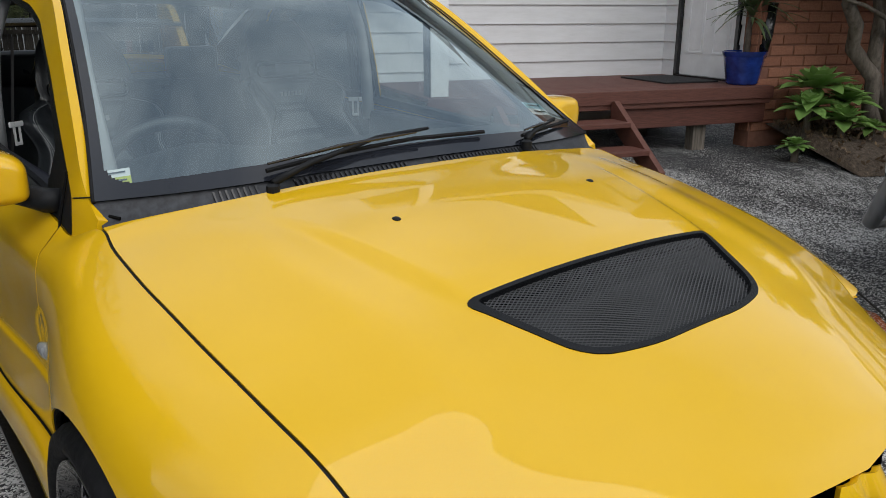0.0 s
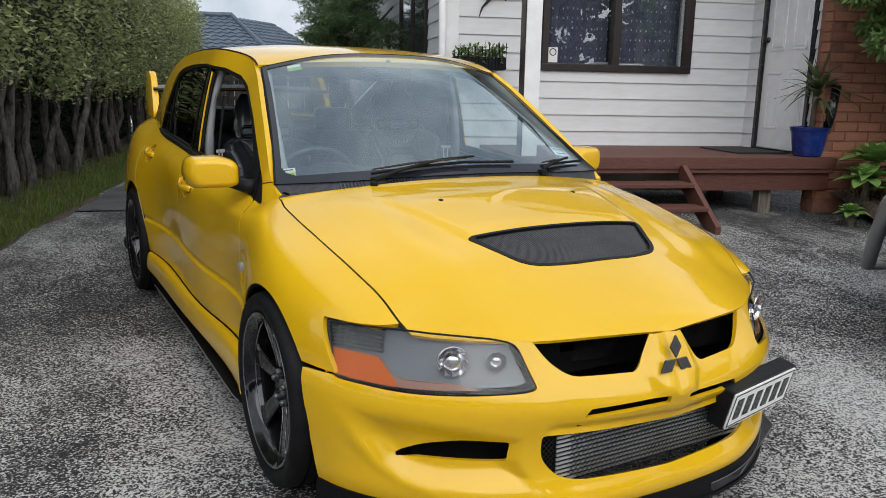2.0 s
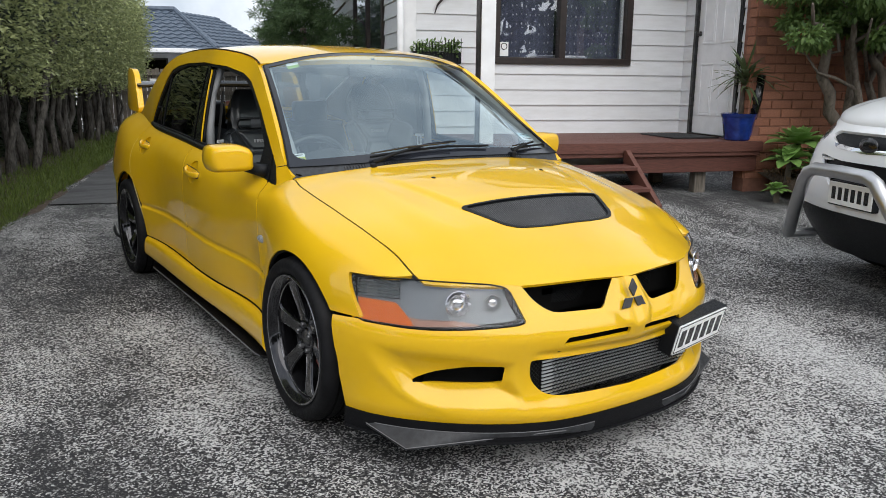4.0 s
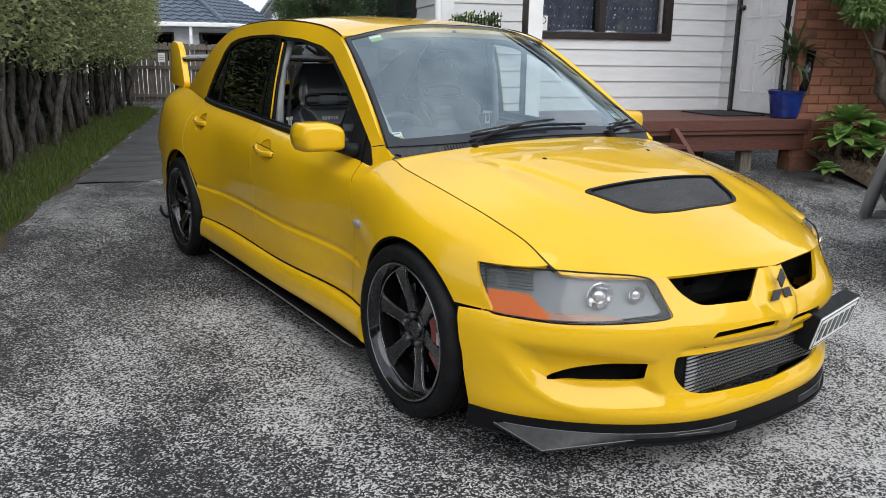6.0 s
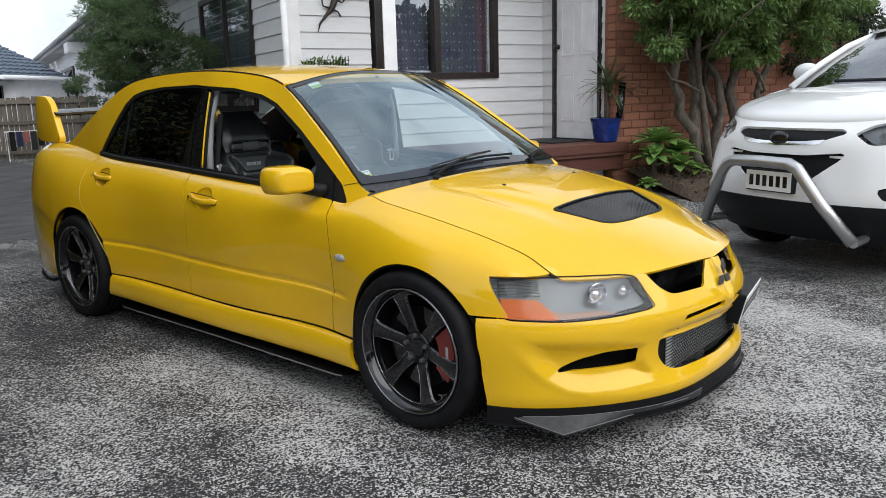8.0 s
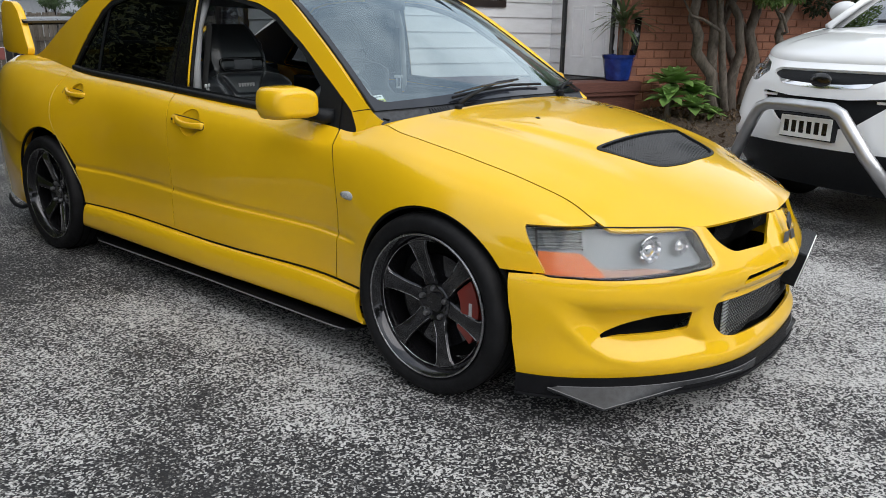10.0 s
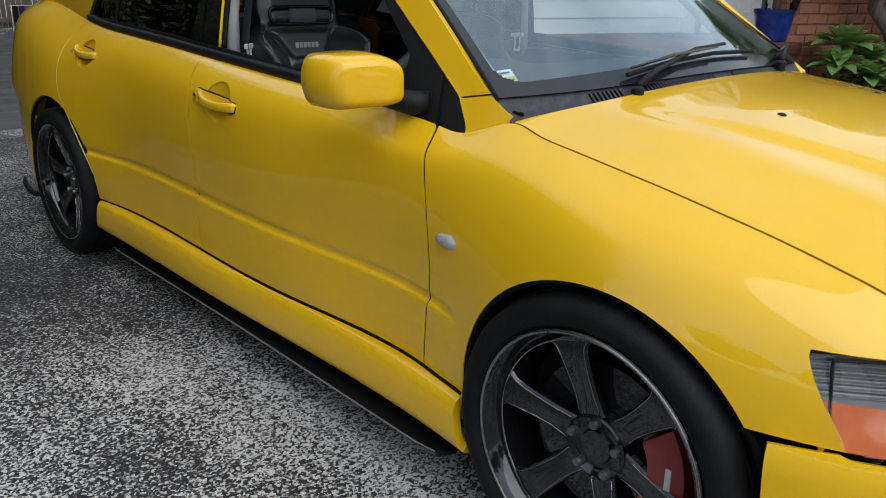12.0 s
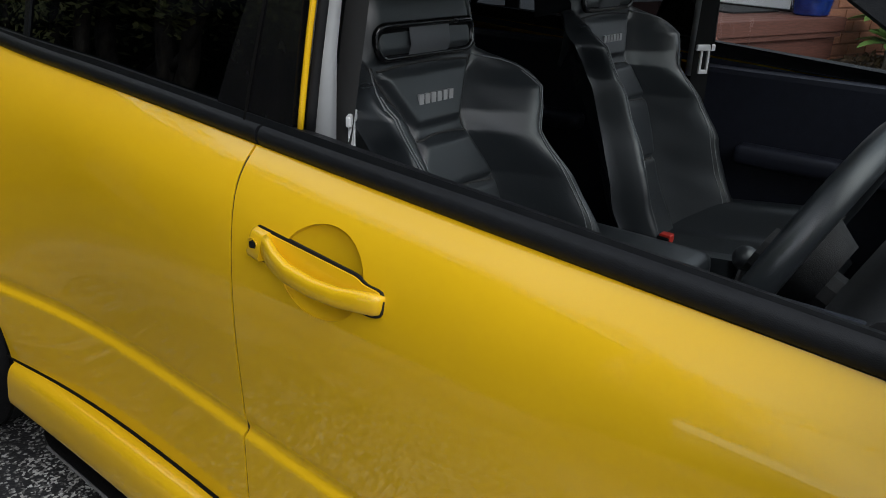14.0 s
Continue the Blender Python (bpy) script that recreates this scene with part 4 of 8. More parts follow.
def lattice(outline, y, pitch, wire, slope=1.0, bow=None):
    """Crossed wires within an outline in the x-z plane."""
    b = bmesh.new()
    xs, zs = [p[0] for p in outline], [p[1] for p in outline]
    f = inside_poly(outline, (0, 2), 0.0, False)
    for sgn in (-1, 1):
        for c in np.arange(min(xs) - 0.3, max(xs) + 0.3, pitch):
            run = []
            for z in np.linspace(min(zs), max(zs), 22):
                x = c + sgn * (z - min(zs)) * slope
                if f(np.array([x, 0, z])) > -0.002:
                    run.append((x, y + (bow(x) if bow else 0), z))
            if len(run) > 1:
                tube_bm([run[0], run[-1]], wire, 3, bm=b, cap=False)
    return b


for s in (-1, 1):
    part("grille_mesh", lattice([(s * x + NOSE_X, min(z, 0.588)) for x, z in GRILLE], -0.685, 0.011, 0.0011, 1.0, lambda x: 0.45 * x * x), M_BLACK, car)
part("mouth_mesh", lattice(MOUTH, -0.775, 0.0135, 0.0010, 0.9, lambda x: 0.25 * x * x), M_BLACK, car, "diamond wire mesh over the intake")
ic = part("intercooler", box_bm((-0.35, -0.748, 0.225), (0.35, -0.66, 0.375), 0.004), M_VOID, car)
for i in range(12):
    z = 0.236 + i * 0.0118
    b = box_bm((-0.345, -0.752, z - 0.0030), (0.345, -0.746, z + 0.0030), 0.0)
    part("cooling_fin", b, M_FINS, ic)
b = box_bm((-0.29, -0.66, 0.530), (-0.15, -0.62, 0.575), 0.012)
part("horn_bracket", b, M_BLACK, car)

# emblem: three plain lozenges
for q in (90, 210, 330):
    b = prism_bm([(0, 0.002), (0.0165, 0.028), (0, 0.055), (-0.0165, 0.028)], 0, 0.006, "xz", 0.001)
    b.transform(Matrix.Translation((NOSE_X - 0.006, -0.832, 0.541)) @ Matrix.Rotation(radians(-8), 4, "X") @ Matrix.Rotation(radians(q - 90), 4, "Y") @ Matrix.Scale(1.12, 4))
    part("emblem", b, M_EMBLEM, car, "three grey metal lozenges")

# number plate on its black bracket, offset to the passenger's side
pm = Matrix.Translation((0.356, -0.802, 0.350)) @ Matrix.Rotation(radians(10), 4, "Z") @ Matrix.Rotation(radians(14), 4, "X") @ Matrix.Rotation(radians(-1.3), 4, "Y") @ Matrix.Diagonal((0.92, 1, 0.92, 1))
b = prism_bm(rounded([(-0.187, -0.068), (0.187, -0.068), (0.187, 0.070), (-0.187, 0.070)], 0.01), 0.004, 0.055, "xz")
b.transform(pm)
bracket = part("plate_bracket", b, M_BLACK, car, "black plastic plate bracket")
b = prism_bm(rounded([(-0.18, -0.0625), (0.18, -0.0625), (0.18, 0.0625), (-0.18, 0.0625)], 0.008), 0, 0.004, "xz")
b.transform(pm)
plate = part("number_plate", b, M_WHITE, car, "white number plate with black bars")
b = bmesh.new()
for lo, hi in (((-0.174, -0.057), (0.174, -0.054)), ((-0.174, 0.054), (0.174, 0.057)), ((-0.174, -0.054), (-0.171, 0.054)), ((0.171, -0.054), (0.174, 0.054))):
    box_bm((lo[0], -0.0015, lo[1]), (hi[0], 0.0, hi[1]), bm=b)
b.transform(pm)
part("plate_border", b, M_GLOSSBLACK, plate)
for i in range(6):
    x = -0.135 + i * 0.054
    b = box_bm((x - 0.017, -0.002, -0.036), (x + 0.017, 0.0, 0.036), 0.0008)
    b.transform(pm)
    part("plate_bar", b, M_GLOSSBLACK, plate)

# ---- front splitter ----
FOOT = [FACE.lines[-1](v) for v in np.linspace(0, 1, 40)]
path = [(-p[0], p[1]) for p in FOOT[::-1]] + [(p[0], p[1]) for p in FOOT[1:]]


def lip(grow_top, z_top, grow_low, z_low, inset):
    b = bmesh.new()
    rows = []
    for g, z in ((-inset, z_top), (grow_top, z_top), (grow_low, z_low), (-inset, z_low)):
        r = []
        for i, (x, y) in enumerate(path):
            a, c = Vector(path[max(0, i - 1)]), Vector(path[min(len(path) - 1, i + 1)])
            n = Vector(((c - a).y, -(c - a).x)).normalized()
            r.append(b.verts.new((x + n.x * g, y + n.y * g, z)))
        rows.append(r)
    for r0, r1 in zip(rows, rows[1:] + rows[:1]):
        for j in range(len(path) - 1):
            b.faces.new((r0[j], r1[j], r1[j + 1], r0[j + 1]))
    for e in (0, -1):
        b.faces.new([r[e] for r in rows])
    bmesh.ops.recalc_face_normals(b, faces=b.faces)
    return b


spl = part("front_splitter", lip(0.006, 0.160, 0.010, 0.104, 0.10), M_LIPBLACK, car, "matt black front splitter", smooth=True, sharp=35)
part("splitter_board", lip(0.014, 0.104, 0.016, 0.096, 0.14), M_LIPBLACK, spl)
# a straight-edged winglet at each corner, folded out of the lip
W_START, W_TIP, W_END = Vector((-0.797, -0.414, 0.131)), Vector((-0.742, -0.575, 0.092)), Vector((-0.287, -0.811, 0.131))
for s in (-1, 1):
    fold = []
    for i, (x, y) in enumerate(path[1:len(path) // 2], 1):
        if -0.806 < y < -0.414:
            a, c = Vector(path[i - 1]), Vector(path[i + 1])
            n = Vector(((c - a).y, -(c - a).x)).normalized()
            fold.append(Vector((x + n.x * 0.009, y + n.y * 0.009, 0.133)))
    run = [0.0]
    for a, c in zip(fold, fold[1:]):
        run.append(run[-1] + (c - a).length)
    bend = 0.27
    brim = []
    for r in run:
        f = r / run[-1]
        brim.append(W_START.lerp(W_TIP, f / bend) if f < bend else W_TIP.lerp(W_END, (f - bend) / (1 - bend)))
    mirrored = lambda q: Vector((q.x if s < 0 else -q.x, q.y, q.z))
    b = bmesh.new()
    rows = [[b.verts.new(mirrored(q)) for q in r] for r in (fold, [a.lerp(c, 0.5) - Vector((0, 0, 0.002)) for a, c in zip(fold, brim)], brim, [q - Vector((0, 0, 0.007)) for q in brim], [q - Vector((0, 0, 0.030)) for q in fold])]
    for r0, r1 in zip(rows, rows[1:] + rows[:1]):
        for n_ in range(len(fold) - 1):
            b.faces.new((r0[n_], r1[n_], r1[n_ + 1], r0[n_ + 1]))
    b.faces.new([r[0] for r in rows])
    b.faces.new([r[-1] for r in rows])
    bmesh.ops.recalc_face_normals(b, faces=b.faces)
    wl_ = part("splitter_winglet", b, M_WINGLET, spl, "grey plastic corner winglet", smooth=True, sharp=30)
    part("winglet_edge", tube_bm([mirrored(q) + Vector((0, -0.0005, 0.0005)) for q in [W_START, W_TIP, W_END]], 0.0017, 5), M_PALEEDGE, wl_)
    part("winglet_fold", tube_bm([mirrored(q) for q in fold], 0.0013, 5), M_PALEEDGE, wl_)

# ---- headlamps ----
def lampface(off):
    def f(u, v):
        p = FACE(u, v).copy()
        n = np.array([0.45, -0.88, 0.15])
        return p + n * off
    return f


for mirror in (True, False):
    s = -1 if mirror else 1
    US, VS = np.linspace(0, 2.6, 60), np.linspace(0.36, 1.0, 90)
    lampx = [inside_poly(LAMP, grow=-0.002)]
    body = part("headlamp", shell_bm(lampface(-0.036), US, VS, [inside_poly(LAMP, grow=-0.001)], 0, (0, -1, 0), mirror=mirror), M_HAZE, car, "clear headlamp with amber corner indicator")
    lens = part("headlamp_lens", shell_bm(lampface(0.002), US, VS, lampx, 0.0, (0, -1, 0), mirror=mirror), M_LENS, body)
    lens.visible_shadow = False
    amber = inside_poly(rounded([(0.797, 0.538), (0.703, 0.531), (0.692, 0.505), (0.68, 0.478), (0.68, 0.460), (0.797, 0.470)], 0.006))
    pinkish = inside_poly([(0.684, 0.494), (0.66, 0.483), (0.56, 0.486), (0.50, 0.474), (0.50, 0.46), (0.684, 0.455)])
    part("faded_reflector", shell_bm(lampface(-0.020), US, VS, [pinkish, lampx[0]], 0.01, (0, -1, 0), mirror=mirror), M_LAMPPINK, body, "faded amber reflector strip")
    part("indicator", shell_bm(lampface(-0.018), US, VS, [amber, lampx[0]], 0.02, (0, -1, 0), mirror=mirror), M_AMBER, body, "amber indicator")
    ribz = inside_poly([(0.80, 0.604), (0.672, 0.612), (0.69, 0.541), (0.80, 0.543)])
    part("lamp_ribs", shell_bm(lambda u, v: lampface(-0.022)(u, v) + np.stack([0 * u, 0.006 * np.abs(np.sin(u * 26)), 0 * u], -1), np.linspace(0, 1.4, 120), VS, [ribz, lampx[0]], 0.01, (0, -1, 0), mirror=mirror), M_LAMPDARK, body)
    b = tube_bm([(s * x, float(FACE(np.array(np.interp(z, [0.448, 0.472, 0.535, 0.60], [2.4, 2, 1, 0])), np.array(np.interp(x, [0.40, 0.60, 0.755, 0.83], [0.4, 0.6, 0.8, 1.0])))[1]) + 0.006, z) for x, z in [(min(x, 0.788), z) for x, z in LAMP]], 0.0026, 6, closed=True)
    part("lamp_seal", b, M_RUBBER, body)
    for x, z, r, nm in ((0.560, 0.541, 0.041, "projector"), (0.464, 0.543, 0.026, "high_beam")):
        y = -0.60 - (0.62 - x) * 0.55
        m = Matrix.Translation((s * x, y + 0.046, z)) @ Matrix.Rotation(radians(22 * s), 4, "Z")
        # a clear bowl with a bright rim; facets break up what it mirrors
        b = lathe_bm([(-0.010, r * 1.02), (-0.012, r * 0.98), (-0.006, r * 0.94), (0.010, r * 0.80), (0.020, r * 0.50), (0.022, 0.0)], 12 if nm == "projector" else 9, "Y")
        b.transform(m)
        part(nm + "_bowl", b, M_CHROME, body)
        b = bmesh.new()
        bmesh.ops.create_icosphere(b, subdivisions=2, radius=r * 0.56)
        b.transform(m @ Matrix.Translation((0, -0.001, -r * 0.12)) @ Matrix.Diagonal((1.0, 0.45, 0.9, 1)))
        part(nm + "_lens", b, M_CHROME, body)
    # pale ribs across the foot of the bowl
    for k_ in range(3):
        pts = [tuple(np.array([s, 1, 1]) * lampface(-0.024)(np.array(1.72 + 0.13 * k_), np.array(v))) for v in np.linspace(0.56, 0.80, 8)]
        part("lamp_rib", tube_bm(pts, 0.0016, 5), M_LAMPPINK, body)

# ---- windscreen, cowl, roof, tail ----
WS = Skin([
    [(-1, -0.702, 0.386, 0.879), (-0.75, -0.524, 0.323, 0.886), (-0.4, -0.28, 0.286, 0.895), (0, 0, 0.274, 0.900), (0.4, 0.28, 0.286, 0.895), (0.75, 0.524, 0.323, 0.886), (1, 0.702, 0.386, 0.879)],
    [(-1, -0.648, 0.580, 1.012), (-0.6, -0.39, 0.530, 1.060), (0, 0, 0.510, 1.078), (0.6, 0.39, 0.530, 1.060), (1, 0.648, 0.580, 1.012)],
    [(-1, -0.596, 0.805, 1.163), (-0.6, -0.355, 0.755, 1.215), (0, 0, 0.735, 1.235), (0.6, 0.355, 0.755, 1.215), (1, 0.596, 0.805, 1.163)],
    [(-1, -0.556, 1.000, 1.280), (-0.6, -0.33, 0.965, 1.330), (0, 0, 0.945, 1.348), (0.6, 0.33, 0.965, 1.330), (1, 0.556, 1.000, 1.280)],
])


def CLEAR(u, v):
    """Distance into the clear part of the glass, with rounded lower corners."""
    a, b, r = (1 - np.abs(v)) * 0.66 - 0.024, u * 0.26 - 0.040, 0.06
    low = np.where((a < r) & (b < r), r - np.hypot(r - a, r - b), np.minimum(a, b))
    return np.minimum(low, (3 - u) * 0.16 - 0.018)



class Frit:
    def __init__(self, sign, lift):
        self.sign, self.lift = sign, lift

    def fn(self, u, v):
        p = WS(u, v).copy()
        p[..., 1] -= self.lift * 0.55
        p[..., 2] += self.lift * 0.8
        return np.concatenate([p, (self.sign * CLEAR(u, v))[..., None]], axis=-1)


def ws_shell(sign, lift, thick):
    f = Frit(sign, lift)

    def pos(u, v):
        return f.fn(u, v)

    U, V = np.linspace(0, 3, 150), np.linspace(-1, 1, 241)
    b = bmesh.new()
    P = pos(*np.meshgrid(U, V, indexing="ij"))
    verts = {}
    for i in range(149):
        for j in range(240):
            c = [(i, j), (i + 1, j), (i + 1, j + 1), (i, j + 1)]
            if sum(P[q][3] for q in c) > 0:
                vs = []
                for q in c:
                    if q not in verts:
                        verts[q] = b.verts.new(P[q][:3])
                    vs.append(verts[q])
                b.faces.new(vs)
    bmesh.ops.recalc_face_normals(b, faces=b.faces)
    if sum(f2.normal.z for f2 in b.faces) < 0:
        bmesh.ops.reverse_faces(b, faces=b.faces)
    for f2 in b.faces:
        f2.smooth = True
    return b


g = part("windscreen", shell_bm(WS, np.linspace(0, 3, 50), np.linspace(-1, 1, 80), [], 0, (0, -0.5, 1)), M_GLASS, car, "large raked clear windscreen")
g.visible_shadow = False
part("windscreen_border", ws_shell(-1, 0.0025, 0), M_FRIT, car, "black printed border of the windscreen")
edge = [tuple(WS(np.array(u), np.array(v))) for u, v in [(t, -1) for t in np.linspace(0, 3, 14)] + [(3, t) for t in np.linspace(-0.96, 0.96, 24)] + [(t, 1) for t in np.linspace(3, 0, 14)]]
part("windscreen_seal", tube_bm(edge, 0.004, 8), M_RUBBER, car, smooth=True)
# cowl panel below the glass
def cowl(u, v):
    x = v * 0.70
    yb = B_BACK(x) + 0.002
    z0 = np.interp(np.abs(v), [0, 0.4, 0.6, 1.0], [0.878, 0.873, 0.862, 0.834])
    e = WS(np.zeros_like(v), v)
    return np.stack([x * (1 - u) + e[..., 0] * u, yb * (1 - u) + (e[..., 1] + 0.01) * u, z0 * (1 - u) + (e[..., 2] + 0.004) * u - 0.006 * np.sin(u * math.pi)], -1)


cw = part("cowl_panel", shell_bm(cowl, np.linspace(0, 1, 12), np.linspace(-1, 1, 90), [], 0.02), M_COWL, car, "faded black plastic cowl panel below the windscreen")
for side, lo, hi in ((-1, 0.05, 0.33), (-1, 0.41, 0.495), (1, 0.05, 0.40)):
    for x in np.arange(lo, hi, 0.012):
        p0, p1 = cowl(np.array(0.25), np.array(side * x / 0.7)), cowl(np.array(0.75), np.array(side * x / 0.7))
        part("cowl_louvre", tube_bm([tuple(p0 + [0, 0, 0.003]), tuple(p1 + [0, 0, 0.003])], 0.0028, 4), M_GLOSSBLACK, cw)


# black bar drawn for a small dark slot in the cowl
p = cowl(np.array(0.35), np.array(-0.965))
part("cowl_slot", tube_bm([(p[0] - 0.006, p[1] + 0.010, p[2] + 0.006), (p[0] + 0.008, p[1] - 0.008, p[2] + 0.002)], 0.0035, 6), M_VOID, cw)


def on_glass(u, v, lift):
    p = WS(np.array(float(u)), np.array(float(v)))
    return Vector(p) + Vector((0, -0.55, 0.83)) * lift


for pts, blade in (([(-0.55, -0.08), (-0.42, 0.03), (-0.15, 0.17), (0.05, 0.18)], [(-0.55, 0.05), (-0.30, 0.12), (0.0, 0.16), (0.32, 0.15)]),
                   ([(0.50, 0.0), (0.58, 0.08), (0.68, 0.14), (0.74, 0.17)], [(0.50, 0.06), (0.62, 0.11), (0.74, 0.15), (0.90, 0.20)])):
    arm_pts = [on_glass(u, v, 0.020 + 0.006 * i) for i, (v, u) in enumerate(pts)]
    b = tube_bm(arm_pts, [0.009, 0.007, 0.005, 0.004], 8)
    arm = part("wiper", b, M_BLACK, car, "black wiper arm and blade", smooth=True)
    bl = [on_glass(u, v, 0.016) for v, u in blade]
    part("wiper_blade", tube_bm(bl, 0.0055, 6), M_RUBBER, arm)
    part("wiper_bridge", tube_bm([p + Vector((0, -0.008, 0.016)) for p in bl[:-1]], [0.003, 0.005, 0.003], 6), M_GLOSSBLACK, arm)
    b = lathe_bm([(-0.012, 0.014), (0.010, 0.014), (0.016, 0.007)], 16, "Z")
    b.transform(Matrix.Translation(arm_pts[0] - Vector((0, 0, 0.016))))
    part("wiper_pivot", b, M_BLACK, arm)

# stickers inside the glass
for v0, u0, w, h, stack in ((-0.935, 0.28, 0.052, 0.045, (M_WHITE, M_YELLOWSTICKER)), (-0.78, 2.80, 0.055, 0.055, (M_WHITE, M_GREENBAND)), (0.83, 0.52, 0.10, 0.055, (M_BLUEBAND, M_WHITE))):
    o = on_glass(u0, v0, -0.006)
    up = (on_glass(u0 + 0.1, v0, -0.006) - o).normalized()
    sx = (on_glass(u0, v0 + 0.05, -0.006) - o).normalized()
    st = None
    for i, m in enumerate(stack):
        b = bmesh.new()
        z0, z1 = (0.0, h / 2) if i == 0 else (-h / 2, 0.0)
        b.faces.new([b.verts.new(o + sx * x + up * z) for x, z in ((-w / 2, z0), (w / 2, z0), (w / 2, z1), (-w / 2, z1))])
        st = part("windscreen_sticker" if i == 0 else "sticker_band", b, m, car if i == 0 else st, "small white sticker with a coloured band" if i == 0 else "")
    if u0 < 1:
        b = bmesh.new()
        for k in range(2):
            z = h * (0.24 - 0.5 * k)
            b.faces.new([b.verts.new(o + sx * x + up * (z + dz) + Vector((0, -0.0012, 0.002))) for x, dz in ((-w * 0.33, -h * 0.05), (w * 0.33, -h * 0.05), (w * 0.33, h * 0.05), (-w * 0.33, h * 0.05))])
        part("sticker_bar", b, M_GLOSSBLACK, st)

# roof
def roofskin(u, v):
    y = 0.955 + (2.42 - 0.955) * v
    y = y + (1 - v) * 0.05 * np.abs(u) ** 2
    ze = ROOFEDGE(np.maximum(y, 0.99))
    b = BELT(y)
    dz = ze - b[..., 1]
    xe = b[..., 0] - tumble(y, dz) - 0.012
    crown = 0.036 - 0.008 * np.abs(v - 0.4)
    return np.stack([u * xe, y + 0 * u, ze + 0.004 + crown * (1 - np.abs(u) ** 2.4)], -1)


part("roof", shell_bm(roofskin, np.linspace(-1, 1, 70), np.linspace(0, 1, 60), [], 0.02), M_PAINT, car)
for s in (-1, 1):
    pts = [tuple(roofskin(np.array(s * 1.0), np.array(v)) + np.array([0, 0, 0.0])) for v in np.linspace(0, 1, 30)]
    part("roof_moulding", tube_bm(pts, 0.0035, 8), M_RUBBER, car, smooth=True)
b = tube_bm([(0.12, 2.25, 1.355), (0.12, 2.36, 1.42), (0.12, 2.44, 1.47)], [0.006, 0.003, 0.002], 8)
part("aerial", b, M_BLACK, car)
part("headlining", shell_bm(lambda u, v: roofskin(u, v) - np.array([0, 0, 0.035]), np.linspace(-0.97, 0.97, 20), np.linspace(0.02, 1, 20), [], 0), M_HEADLINER, car)


def backlight(u, v):
    a, b2 = roofskin(v, np.ones_like(v)), np.stack([v * 0.60, 2.97 - 0.05 * np.abs(v) ** 2, 1.035 - 0.03 * v * v], -1)
    q = a * (1 - u[..., None]) + b2 * u[..., None]
    q[..., 2] += 0.02 * np.sin(u * math.pi)
    return q


part("rear_window", shell_bm(backlight, np.linspace(0, 1, 20), np.linspace(-1, 1, 30), [], 0), M_REARGLASS, car, "tinted rear window")


def boot(u, v):
    y = 2.95 + 0.62 * v
    x = u * (0.66 - 0.10 * v)
    z = 1.035 - 0.025 * v - 0.05 * np.abs(u) ** 2.5 - 0.10 * step((v - 0.86) / 0.14) * 0.6
    return np.stack([x, y, z], -1)


part("boot_lid", shell_bm(boot, np.linspace(-1, 1, 50), np.linspace(0, 1, 40), [], 0.02), M_PAINT, car)


def tail(u, v):
    a = v * 1.0
    x = 0.76 * np.sin(a * math.pi / 2) ** 1.0
    y = 3.60 - 0.26 * (1 - np.cos(a * math.pi / 2)) ** 1.2 - 0.03 * np.abs(u - 0.5)
    y = np.where(np.abs(v) > 0.999, 3.33, y)
    z = 0.24 + 0.72 * u
    return np.stack([x * (1 - 0.95 * np.clip(z - 0.79, 0, 1)), y - 0.25 * np.clip(z - 0.84, 0, 1), z], -1)


part("tail_panel", shell_bm(tail, np.linspace(0.42, 1, 24), np.linspace(-1, 1, 60), [], 0.02, (0, 1, 0)), M_PAINT, car)


def rbump(u, v):
    t = np.clip(np.abs(v), 0, 1)
    x = np.where(t < 0.6, t / 0.6 * 0.72, 0.72 + 0.135 * np.sin((t - 0.6) / 0.4 * math.pi / 2)) * np.sign(v)
    y = np.where(t < 0.6, 3.66 - 0.14 * (t / 0.6) ** 3, 3.52 - (t - 0.6) / 0.4 * 0.72)
    bul = 0.012 * np.sin(u * math.pi)
    z = 0.20 + (np.clip(0.558 + 0.28 * (y - 2.98), 0.545, 0.678) - 0.20) * u - 0.03 * (t > 2)
    return np.stack([x + np.sign(v) * bul * (t > 0.6), y + bul * (t <= 0.6), z], -1)


part("rear_bumper", shell_bm(rbump, np.linspace(0, 1, 24), np.linspace(-1, 1, 120), [outside_wheel(WB, 0.318, ARCH)], 0.02, (0, 1, 0)), M_PAINT, car)
for s in (-1, 1):
    b = bmesh.new()
    pts = [(s * 0.832, 2.985, 0.178), (s * 0.845, 3.03, 0.165), (s * 0.856, 3.09, 0.172), (s * 0.858, 3.14, 0.196), (s * 0.850, 3.165, 0.222)]
    part("rear_spat", tube_bm(pts, [0.010, 0.013, 0.013, 0.011, 0.006], 8), M_BLACK, car, "black rear bumper spat", smooth=True)
    lampb = shell_bm(lambda u, v: tail(u, v) + np.stack([0.003 * np.sign(v), 0.003 + 0 * v, 0 * v], -1), np.linspace(0.58, 0.86, 20), np.linspace(0.62, 0.985, 20), [], 0.004, (0, 1, 0), mirror=s < 0)
    part("tail_lamp", lampb, M_RED, car, "red tail lamp")

